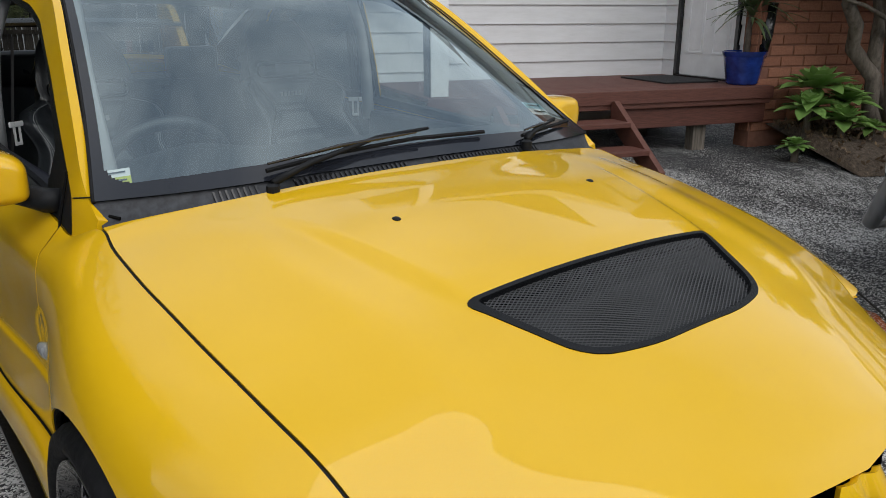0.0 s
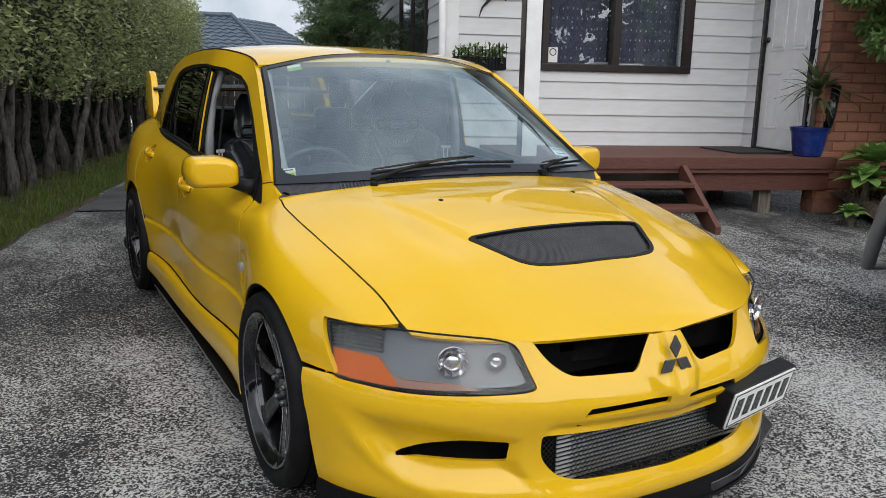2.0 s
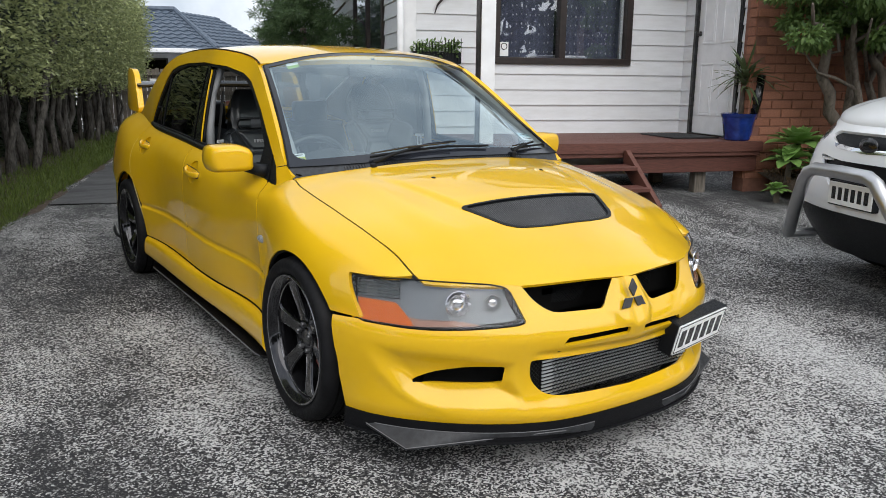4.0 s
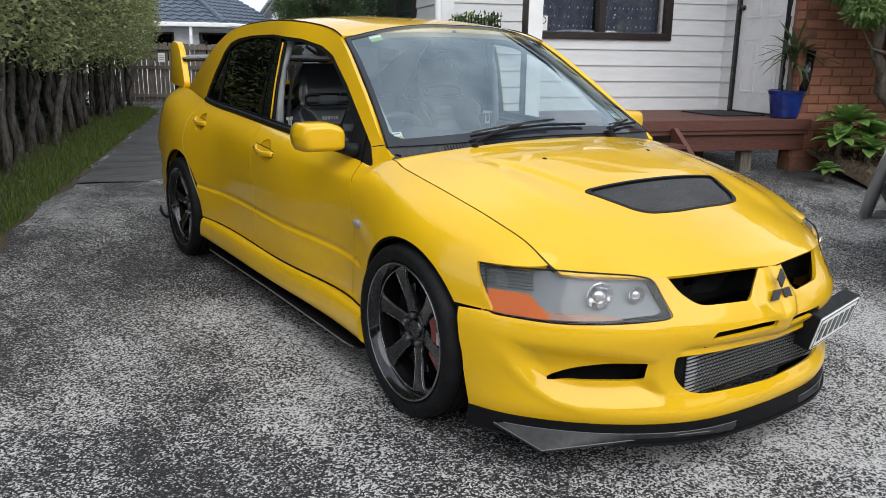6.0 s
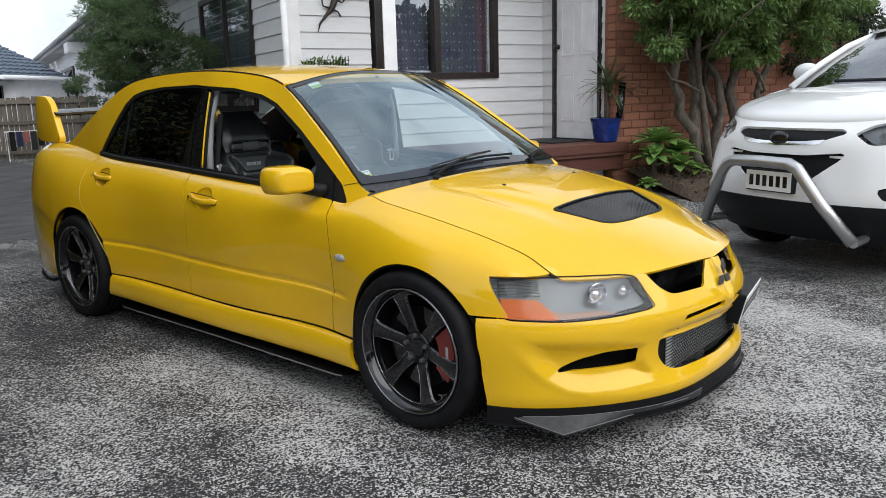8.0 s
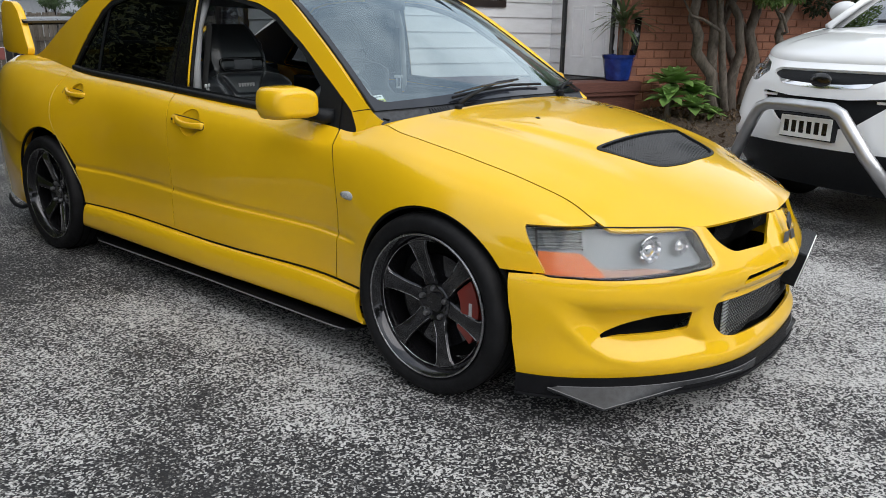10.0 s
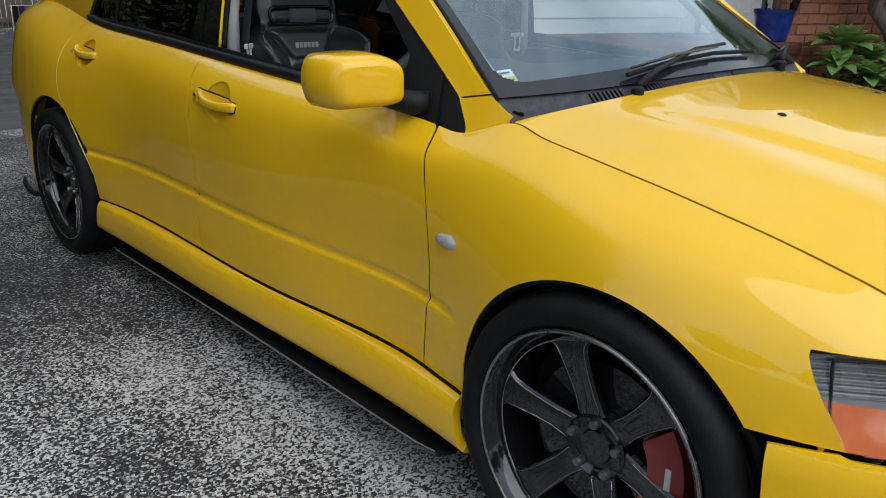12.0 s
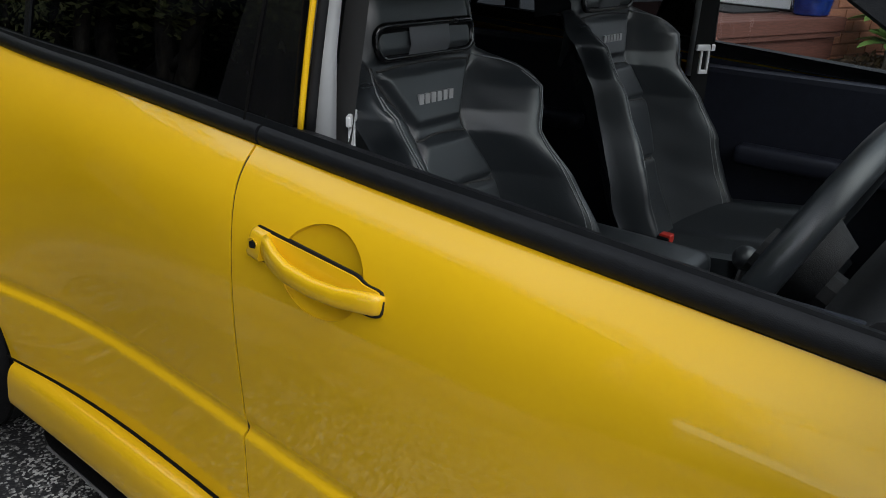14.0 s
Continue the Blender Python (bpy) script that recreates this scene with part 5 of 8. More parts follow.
# rear wing: carbon blade between yellow end plates
wing = part("rear_wing", shell_bm(lambda u, v: np.stack([v * 0.605, 3.27 + u * 0.24, 1.175 + 0.028 * np.sin(u * math.pi) - 0.012 * u + 0.012 * (1 - v * v)], -1), np.linspace(0, 1, 10), np.linspace(-1, 1, 30), [], 0.014), M_CARBON, car, "black carbon rear wing with yellow end plates")
for s in (-1, 1):
    prof = rounded([(3.23, 0.985), (3.50, 1.0), (3.555, 1.03), (3.55, 1.262), (3.515, 1.292), (3.40, 1.285), (3.33, 1.235), (3.215, 1.02)], [0.01, 0.02, 0.02, 0.03, 0.03, 0.04, 0.05, 0.02])
    b = prism_bm(prof, s * 0.575, s * 0.618, "yz", 0.01)
    for v in b.verts:
        v.co.x += s * 0.02 * (1.28 - v.co.z) / 0.3 - s * 0.01
    part("end_plate", b, M_PAINT, wing, "yellow end plate", smooth=True, sharp=40)

# ---- wheels ----
def build_wheel(with_caliper, name):
    hub = thing(name, "", "")
    for key in ("label", "category"):
        if key in hub:
            del hub[key]
    hub.parent = car
    t = part("tyre", lathe_bm([(-0.088, 0.246), (-0.103, 0.252), (-0.113, 0.262), (-0.117, 0.282), (-0.111, 0.300), (-0.095, 0.3105), (-0.06, 0.3145), (0, 0.3155), (0.06, 0.3145), (0.095, 0.3105), (0.111, 0.30), (0.117, 0.28), (0.105, 0.24)], 72), M_TYRE, hub, "worn black low-profile tyre", smooth=True, sharp=50)
    for x in (-0.062, -0.022, 0.022, 0.062):
        part("tread_groove", lathe_bm([(x - 0.004, 0.3165), (x + 0.004, 0.3165), (x + 0.004, 0.312), (x - 0.004, 0.312)], 72, closed=True), M_VOID, t)
    rim = part("rim", lathe_bm([(-0.096, 0.2435), (-0.106, 0.2440), (-0.110, 0.2400), (-0.1085, 0.2345), (-0.104, 0.2305), (-0.092, 0.2200), (-0.074, 0.2125), (-0.04, 0.2085), (0.05, 0.203), (0.09, 0.22)], 72), M_GUN, hub, "gunmetal six-spoke alloy rim", smooth=True, sharp=28)
    part("rim_edge", lathe_bm([(-0.1085, 0.2425), (-0.1112, 0.2400), (-0.1095, 0.2360), (-0.1060, 0.2350)], 72), M_LIP, rim, smooth=True)
    part("rim_step", lathe_bm([(-0.0735, 0.2145), (-0.0760, 0.2128), (-0.0730, 0.2112)], 72), M_LIP, rim, smooth=True)
    for i in range(6):
        q = radians(60 * i - 17)
        b = bmesh.new()
        rows = []
        for r, w, x, th in ((0.045, 0.030, -0.050, 0.03), (0.07, 0.0265, -0.051, 0.028), (0.10, 0.0240, -0.055, 0.026), (0.135, 0.0255, -0.062, 0.025), (0.17, 0.0290, -0.069, 0.026), (0.195, 0.0335, -0.073, 0.03), (0.2125, 0.045, -0.074, 0.034)):
            rows.append([b.verts.new((xx, a, r)) for xx, a in ((x + 0.006, -w), (x, -w + 0.005), (x - 0.0015, 0), (x, w - 0.005), (x + 0.006, w), (x + th, w * 0.75), (x + th, -w * 0.75))])
        for r0, r1 in zip(rows, rows[1:]):
            for j in range(7):
                b.faces.new((r0[j], r0[(j + 1) % 7], r1[(j + 1) % 7], r1[j]))
        b.faces.new(rows[0])
        b.faces.new(rows[-1])
        bmesh.ops.recalc_face_normals(b, faces=b.faces)
        b.transform(Matrix.Rotation(q, 4, "X"))
        sp = part("spoke", b, M_GUN, rim, smooth=True, sharp=35)
        # thin bright tubes paint the highlight on the spoke's bevels
        for sg in (-1, 1):
            e = tube_bm([(x - 0.0002, sg * (w - 0.004), r) for r, w, x in ((0.062, 0.0275, -0.0505), (0.08, 0.026, -0.0525), (0.10, 0.0240, -0.055), (0.135, 0.0255, -0.062), (0.17, 0.0290, -0.069), (0.195, 0.0335, -0.073), (0.212, 0.0445, -0.0742))], 0.0013, 5)
            e.transform(Matrix.Rotation(q, 4, "X"))
            part("spoke_highlight", e, M_LIP, sp, smooth=True)
    part("hub_face", lathe_bm([(-0.02, 0.066), (-0.053, 0.064), (-0.056, 0.060), (-0.048, 0.045), (-0.046, 0.034)], 40), M_GUN, rim, smooth=True, sharp=30)
    part("centre_cap", lathe_bm([(-0.046, 0.034), (-0.052, 0.031), (-0.052, 0.0)], 32), M_GLOSSBLACK, rim)
    for i in range(5):
        q = radians(90 + 72 * i)
        b = lathe_bm([(-0.068, 0.0), (-0.068, 0.0075), (-0.062, 0.0095), (-0.045, 0.0095)], 12)
        b.transform(Matrix.Translation((0, 0.051 * math.cos(q), 0.051 * math.sin(q))))
        part("wheel_nut", b, M_DISC, rim)
    b = lathe_bm([(-0.024, 0.162), (-0.024, 0.095), (-0.018, 0.09), (-0.018, 0.07), (-0.012, 0.07), (-0.004, 0.162)], 56, closed=True)
    part("brake_disc", b, M_GUN, hub, "dark steel brake disc")
    # flat black disc stands in for the shade behind the spokes
    part("wheel_dark_disc", lathe_bm([(0.02, 0.0), (0.02, 0.21)], 40), M_VOID, hub)
    rim.matrix_basis = Matrix.Diagonal((1, 1.028, 1.028, 1))
    return hub


def caliper(hub, q0):
    arc = [(r * math.cos(q), r * math.sin(q)) for r, qs in ((0.190, np.linspace(q0 - 0.62, q0 + 0.62, 16)), (0.115, np.linspace(q0 + 0.55, q0 - 0.55, 12))) for q in qs]
    b = prism_bm(arc, -0.058, 0.02, "yz", 0.006)
    c = part("brake_caliper", b, M_RED, hub, "red brake caliper with pale bar lettering", smooth=True, sharp=40)
    for q, w in ((q0 + 0.0, 0.034), (q0 + 0.36, 0.007)):
        b = box_bm((-0.0605, -0.006, -w), (-0.0575, 0.006, w), 0.0008)
        b.transform(Matrix.Translation((0, 0.158 * math.cos(q), 0.158 * math.sin(q))) @ Matrix.Rotation(q, 4, "X"))
        part("caliper_bar", b, M_GREY, c)


wf = build_wheel(True, "front_wheel")
caliper(wf, radians(180))
SMALLER = Matrix.Scale(0.957, 4)
wf.matrix_world = pose(-0.763, FRONT_Y, AXLE) @ SMALLER
wr = build_wheel(False, "rear_wheel")
wr.matrix_world = pose(-0.766, WB, AXLE) @ SMALLER
for w, x, y in ((wf, 0.763, FRONT_Y), (wr, 0.766, WB)):
    m = pose(x, y, AXLE) @ SMALLER @ Matrix.Rotation(math.pi, 4, "Z")
    if w is wf:
        m = m @ Matrix.Rotation(math.pi, 4, "X")
    copy_thing(w, m)

# ---- cabin ----
def seat(cx, cy, cz):
    st = new("front_seat")
    st.parent = car
    st["label"] = "black leather bucket seat with grey bar lettering"
    st.matrix_world = pose(cx, cy, cz)
    # outline, inner edge and depth of the bolsters by height
    W = Spline([0.06, 0.15, 0.30, 0.40, 0.475, 0.52, 0.560, 0.585, 0.605, 0.64, 0.71, 0.77, 0.815], [0.235, 0.240, 0.237, 0.216, 0.196, 0.214, 0.224, 0.205, 0.160, 0.148, 0.142, 0.125, 0.095])
    IN = lambda z: np.interp(z, [0.06, 0.30, 0.40, 0.475, 0.51, 0.59, 0.62], [0.130, 0.125, 0.112, 0.070, 0.070, 0.122, 0.135])
    OUT = lambda z: np.interp(z, [0.06, 0.30, 0.40, 0.48, 0.55, 0.585, 0.61, 0.83], [0.165, 0.148, 0.120, 0.092, 0.095, 0.055, 0.0, 0.0])

    def back(u, v):
        z = 0.07 + 0.745 * u
        w = W(z)
        a = np.abs(v) * w
        i_, o_ = IN(z), OUT(z)
        f = np.clip((a - i_) / np.maximum(w - i_, 0.02), 0, 1.2)
        bol = o_ * step(f / 0.72) - (0.35 * o_ + 0.025) * step((f - 0.80) / 0.2)
        groove = 0.010 * np.exp(-((a - i_) / 0.009) ** 2) * step((0.60 - z) / 0.03)
        pad = (0.016 * step((i_ + 0.004 - a) / 0.018) * step((0.487 - z) / 0.012) + 0.008 * step((i_ - a) / 0.02) * step((z - 0.50) / 0.012) * step((0.595 - z) / 0.012)
               - 0.011 * np.exp(-((z - 0.398) / 0.006) ** 2) * (a < i_) - 0.010 * np.exp(-((z - 0.25) / 0.006) ** 2) * (a < i_))
        head = 0.022 * step((z - 0.60) / 0.03) * (1 - step((np.abs(v) - 0.7) / 0.3)) + 0.012 * np.exp(-((z - 0.70) / 0.05) ** 2)
        crumple = 0.0022 * np.sin(z * 61 + v * 5) * np.sin(a * 47 + z * 13) * step((f - 0.05) / 0.2)
        dy = 0.096 + 0.371 * (z - 0.545) + 0.02 * np.exp(-((z - 0.2) / 0.12) ** 2) - bol + groove - pad - head + crumple
        return np.stack([v * w, dy, z], -1)

    part("backrest", shell_bm(back, np.linspace(0, 1, 150), np.linspace(-1, 1, 110), [], 0.10, (0, -1, 0)), M_LEATHER, st)

    def frontf(x, z):
        return float(back(np.array((z - 0.07) / 0.745), np.array(x / float(W(z))))[1])

    def on_back(z, a, lift=0.001):
        p = back(np.array((z - 0.07) / 0.745), np.array(a / float(W(z))))
        return (float(p[0]), float(p[1]) - lift, float(p[2]))

    ol = rounded([(-0.118, 0.612), (0.118, 0.612), (0.122, 0.663), (-0.122, 0.663)], 0.024)
    slot = part("slot_rim", tube_bm([(x, frontf(x, z) - 0.003, z) for x, z in ol], 0.0060, 8, closed=True), M_GLOSSBLACK, st, smooth=True)
    b = bmesh.new()
    b.faces.new([b.verts.new((x * 0.985, frontf(x, z) - 0.0032, 0.6375 + (z - 0.6375) * 0.95)) for x, z in ol])
    part("harness_slot", b, M_VOID, slot)
    b = bmesh.new()
    grid_ = [[b.verts.new((x + 0.02 * (z - 0.6375), frontf(x, z) - 0.0048, z)) for x in (-0.050, -0.02, 0.02, 0.050)] for z in (0.615, 0.632, 0.645, 0.661)]
    for g0, g1 in zip(grid_, grid_[1:]):
        for n_ in range(3):
            b.faces.new((g0[n_], g0[n_ + 1], g1[n_ + 1], g1[n_]))
    part("slot_bridge", b, M_SLOTGREY, slot, smooth=True)
    for i in range(6):
        x = -0.0385 + i * 0.0154
        z = 0.545
        part("seat_bar", box_bm((x - 0.0055, frontf(x, z) - 0.003, z - 0.0085), (x + 0.0055, frontf(x, z) + 0.002, z + 0.0085)), M_GREY, st, "pale grey bar on the backrest")
    # double stitching along the bolsters and dark seams round the pads
    for sg in (-1, 1):
        for inset_ in (0.030, 0.036):
            pts = [on_back(z, sg * (float(W(z)) - inset_ - 0.012 * float(step(np.array((0.45 - z) / 0.2))))) for z in np.linspace(0.09, 0.575, 40)]
            part("stitching", tube_bm(pts, 0.0011, 4), M_STITCH, st)
        pts = [on_back(z, sg * float(IN(z)), 0.0005) for z in np.linspace(0.09, 0.60, 30)]
        part("seam", tube_bm(pts, 0.0022, 5), M_CLOTHGREY, st)
        pts = [on_back(z, sg * a) for z, a in ((0.600, 0.130), (0.592, 0.165), (0.580, 0.185), (0.560, 0.196))]
        part("seam", tube_bm(pts, 0.0014, 5), M_STITCH, st)
    for h0, half in ((0.487, 0.064), (0.398, 0.108), (0.25, 0.120), (0.600, 0.115)):
        pts = [on_back(h0 - 0.006 * (a / half) ** 2, a) for a in np.linspace(-half, half, 12)]
        part("seam", tube_bm(pts, 0.0022, 5), M_CLOTHGREY, st)

    def cush(u, v):
        a = np.abs(v)
        y = -0.50 + 0.55 * u
        z = 0.04 + 0.07 * (1 - u) + 0.075 * step((a - 0.5) / 0.35) * step(u / 0.25) - 0.06 * step((0.08 - u) / 0.08)
        return np.stack([v * (0.245 - 0.015 * u), y, z], -1)
    part("cushion", shell_bm(cush, np.linspace(0, 1, 40), np.linspace(-1, 1, 40), [], 0.16), M_LEATHER, st)
    part("seat_base", box_bm((-0.22, -0.40, -0.20), (0.22, 0.10, -0.05), 0.02), M_VOID, st)
    return st


seat(-0.375, 1.45, 0.352)
seat(0.375, 1.519, 0.382)
# rear bench, floor, firewall, dash, tunnel, door cards
def rear_bench():
    f = lambda u, v: np.stack([v * 0.60, 2.28 + 0.25 * u - 0.03 * np.sin(u * 3.1) - 0.02 * np.cos(v * 9), 0.42 + 0.52 * u], -1)
    part("rear_seat_back", shell_bm(f, np.linspace(0, 1, 20), np.linspace(-1, 1, 40), [], 0.12, (0, -1, 0)), M_LEATHER, car, "black rear bench backrest")
    f = lambda u, v: np.stack([v * 0.60, 1.85 + 0.45 * u, 0.40 - 0.03 * u + 0.02 * np.cos(v * 9)], -1)
    part("rear_seat_cushion", shell_bm(f, np.linspace(0, 1, 12), np.linspace(-1, 1, 40), [], 0.12), M_LEATHER, car)
    for x in (-0.36, 0.36):
        part("headrest", box_bm((x - 0.12, 2.50, 0.93), (x + 0.12, 2.60, 1.08), 0.035, segments=3), M_LEATHER, car, smooth=True)


rear_bench()
part("cabin_floor", box_bm((-0.74, 0.1, 0.19), (0.74, 2.5, 0.21)), M_VOID, car)
part("parcel_shelf", box_bm((-0.60, 2.52, 0.90), (0.60, 3.0, 0.94), 0.01), M_DASH, car)
part("centre_tunnel", box_bm((-0.13, 0.5, 0.2), (0.13, 1.8, 0.46), 0.04, segments=3), M_DASH, car, smooth=True)
part("console_box", box_bm((-0.085, 1.18, 0.45), (0.085, 1.50, 0.58), 0.03, segments=3), M_LEATHER, car, smooth=True)
f = lambda u, v: np.stack([v * 0.69, 0.36 + 0.02 * np.abs(v) ** 2 + 0.50 * u, 0.868 + 0.02 * np.sin(u * 2.6) - 0.10 * step((u - 0.8) / 0.2) - 0.02 * np.abs(v) ** 2 + 0.035 * np.exp(-((v + 0.54) / 0.2) ** 2 - ((u - 0.7) / 0.2) ** 2)], -1)
part("dashboard", shell_bm(f, np.linspace(0, 1, 30), np.linspace(-1, 1, 60), [], 0.03), M_DASH, car, "dark grey moulded dashboard")
part("dash_front", box_bm((-0.66, 0.60, 0.42), (0.66, 0.84, 0.80), 0.04, segments=3), M_DASH, car, smooth=True)
for s in (-1, 1):
    for y0, y1 in ((0.52, 1.50), (1.56, 2.45)):
        b = box_bm((min(s * 0.66, s * 0.715), y0, 0.28), (max(s * 0.66, s * 0.715), y1, 0.85 + 0.02 * (y0 > 1)), 0.015)
        dc = part("door_card", b, M_CARD, car, "black door trim panel")
        b = box_bm((min(s * 0.60, s * 0.67), y0 + 0.25, 0.62), (max(s * 0.60, s * 0.67), y1 - 0.15, 0.67), 0.02, segments=3)
        part("armrest", b, M_CARD, dc, smooth=True)
    # inner pillar trim and belt
    pts = [(s * 0.668, 1.505, 0.82), (s * 0.660, 1.503, 1.0), (s * 0.640, 1.497, 1.15), (s * 0.59, 1.49, 1.28)]
    part("pillar_trim", tube_bm(pts, [0.024, 0.022, 0.021, 0.02], 10), M_TRIMGREY, car, "pale grey inner pillar trim", smooth=True)
    inb = 0.0 if s > 0 else 0.045
    pts = [(s * (0.545 + inb), 1.44 + inb, 1.16), (s * (0.578 + inb), 1.458 + inb, 0.90), (s * (0.62 + inb), 1.47 + inb, 0.62)]
    b = bmesh.new()
    for p0, p1 in zip(pts, pts[1:]):
        b.faces.new([b.verts.new(Vector(p) + Vector((0, d, 0))) for p, d in ((p0, -0.022), (p0, 0.022), (p1, 0.022), (p1, -0.022))])
    belt = part("seat_belt", b, M_CLOTHGREY, car, "black seat belt webbing")
    m = Matrix.Translation((s * (0.570 + inb), 1.448 + inb, 0.885)) @ Matrix.Rotation(radians(-35 * s), 4, "Z")
    b = box_bm((-0.026, -0.004, 0.012), (0.026, 0.004, 0.028), 0.003)
    for lo, hi in (((-0.013, -0.003, -0.038), (-0.007, 0.003, 0.014)), ((0.007, -0.003, -0.038), (0.013, 0.003, 0.014)), ((-0.013, -0.003, -0.044), (0.013, 0.003, -0.034))):
        join(b, box_bm(lo, hi, 0.001))
    b.transform(m)
    part("belt_tongue", b, M_BRIGHT, belt, "bright steel belt tongue")
    edge_z = np.linspace(0.90, 1.265, 12)
    for dy, dx, r, mt, nm in ((0.0, 0.012, 0.0045, M_PAINT, "door_opening_edge"), (-0.006, 0.024, 0.007, M_RUBBER, "door_rubber")):
        pts = [(s * (0.731 - float(tumble(1.49, z - 0.868)) - dx), 1.488 + dy - 0.02 * (z - 0.9), z) for z in edge_z]
        part(nm, tube_bm(pts, r, 8), mt, car, smooth=True)
    part("a_pillar_trim", tube_bm([(s * 0.655, 0.46, 0.90), (s * 0.60, 0.76, 1.10), (s * 0.535, 1.03, 1.27)], 0.028, 8), M_TRIMGREY, car, smooth=True)
    part("buckle", box_bm((s * 0.15 - 0.014, 1.30, 0.46), (s * 0.15 + 0.014, 1.33, 0.56), 0.006), M_BLACK, car)
    part("buckle_button", box_bm((s * 0.15 - 0.012, 1.299, 0.545), (s * 0.15 + 0.012, 1.325, 0.564), 0.003), M_REDCLIP, car, "red seat belt buckle button")
# steering wheel
swm = Matrix.Translation((-0.375, 0.935, 0.785)) @ Matrix.Rotation(radians(-66), 4, "X")
b = tube_bm([(0.185 * math.cos(q), 0.185 * math.sin(q), 0) for q in np.linspace(0, 2 * math.pi, 40)[:-1]], 0.019, 12, closed=True)
b.transform(swm)
sw = part("steering_wheel", b, M_LEATHER, car, "black leather steering wheel", smooth=True)
b = lathe_bm([(-0.05, 0.05), (0.005, 0.075), (0.02, 0.05), (0.024, 0.0)], 28, "Z")
b.transform(swm)
part("horn_boss", b, M_DASH, sw, smooth=True)
for q in (0, 180, 250, 290):
    b = box_bm((0.05, -0.018, -0.012), (0.18, 0.018, 0.004), 0.005)
    b.transform(swm @ Matrix.Rotation(radians(q), 4, "Z"))
    part("wheel_spoke", b, M_DASH, sw)
b = tube_bm([(-0.375, 0.98, 0.78), (-0.375, 0.72, 0.66)], 0.035, 12)
part("steering_column", b, M_DASH, sw)
# interior mirror
b = box_bm((-0.12, 0.985, 1.235), (0.12, 1.01, 1.295), 0.012)
part("rear_view_mirror", b, M_BLACK, car, "black interior mirror")
b = tube_bm([(0, 1.0, 1.27), (0, 0.97, 1.325)], 0.010, 8)
part("mirror_stalk", b, M_BLACK, car)
b = tube_bm([(0.0, 1.12, 0.46), (0.0, 1.10, 0.60)], 0.007, 8)
gl = part("gear_lever", b, M_STEEL, car, "chrome gear lever")
b = bmesh.new()
bmesh.ops.create_uvsphere(b, u_segments=16, v_segments=10, radius=0.024)
b.transform(Matrix.Translation((0, 1.10, 0.615)))
part("gear_knob", b, M_LEATHER, gl, smooth=True)
b = tube_bm([(-0.08, 1.38, 0.50), (-0.075, 1.16, 0.555)], [0.014, 0.012], 10)
part("handbrake", b, M_LEATHER, car)


# ---- the plot: house axes turned from the car's ----
HM = Matrix.Translation((5.16, 3.25, 0)) @ Matrix.Rotation(radians(-19), 4, "Z")
HI = HM.inverted()


def rise(x, y):
    """Height of the paving, which climbs gently to the deck."""
    p = HI @ Vector((x, y, 0))
    k = float(step(np.array((p.y + 3.3) / 2.2)) * step(np.array((p.x + 4.6) / 1.8)) * step(np.array((12 - p.x) / 4)))
    return 0.17 * k + 0.004 * noise.noise((x * 0.7, y * 0.7, 0))


# worn chip-seal: pale stones showing through a dark binder, bleached in patches
k = Mat("worn_chip_seal", rough=0.85, spec=0.25)
k.co(True)
warp = k.node("ShaderNodeTexNoise", Scale=45.0, Detail=2.0)
k.link(k.co(), warp.inputs["Vector"])
wv = k.node("ShaderNodeVectorMath")
wv.operation = "MULTIPLY_ADD"
wv.inputs[1].default_value = (0.012, 0.012, 0.012)
k.link(warp.outputs["Color"], wv.inputs[0])
k.link(k.co(), wv.inputs[2])
vor = k.node("ShaderNodeTexVoronoi", Scale=165.0)
k.link(wv.outputs[0], vor.inputs["Vector"])
chip = k.node("ShaderNodeSeparateColor")
k.link(vor.outputs["Color"], chip.inputs[0])
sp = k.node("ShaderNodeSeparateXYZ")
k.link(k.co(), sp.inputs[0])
# stones turn darker towards +y and towards the -x side
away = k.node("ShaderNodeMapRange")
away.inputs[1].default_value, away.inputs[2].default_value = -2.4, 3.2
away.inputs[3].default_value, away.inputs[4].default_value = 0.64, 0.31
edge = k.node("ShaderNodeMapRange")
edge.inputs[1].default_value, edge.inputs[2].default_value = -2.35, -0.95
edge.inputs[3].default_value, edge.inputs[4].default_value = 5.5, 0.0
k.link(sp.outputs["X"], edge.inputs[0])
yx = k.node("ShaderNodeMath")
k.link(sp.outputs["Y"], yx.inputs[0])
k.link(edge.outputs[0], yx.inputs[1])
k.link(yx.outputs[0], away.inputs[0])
mid = k.noise(80, 3, 0.6)
wear = k.ramp(k.noise(1.0, 9, 0.72, (1.0, 0.6, 1.0)), [(0.42, 0.0), (0.50, 0.42), (0.60, 1.0)])
wear2 = k.noise(6.0, 6, 0.7)
stone = k.mix(0.36, chip.outputs[0], mid)
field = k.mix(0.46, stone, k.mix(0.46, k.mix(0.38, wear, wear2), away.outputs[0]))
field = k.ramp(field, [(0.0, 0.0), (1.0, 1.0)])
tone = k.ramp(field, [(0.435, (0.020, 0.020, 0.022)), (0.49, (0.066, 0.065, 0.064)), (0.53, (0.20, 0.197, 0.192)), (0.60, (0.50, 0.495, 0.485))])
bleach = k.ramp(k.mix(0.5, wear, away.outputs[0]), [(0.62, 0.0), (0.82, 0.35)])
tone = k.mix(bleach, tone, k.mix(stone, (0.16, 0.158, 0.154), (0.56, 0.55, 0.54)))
k.color(tone)
k.rough(k.ramp(wear, [(0.1, 0.7), (0.9, 0.92)]))
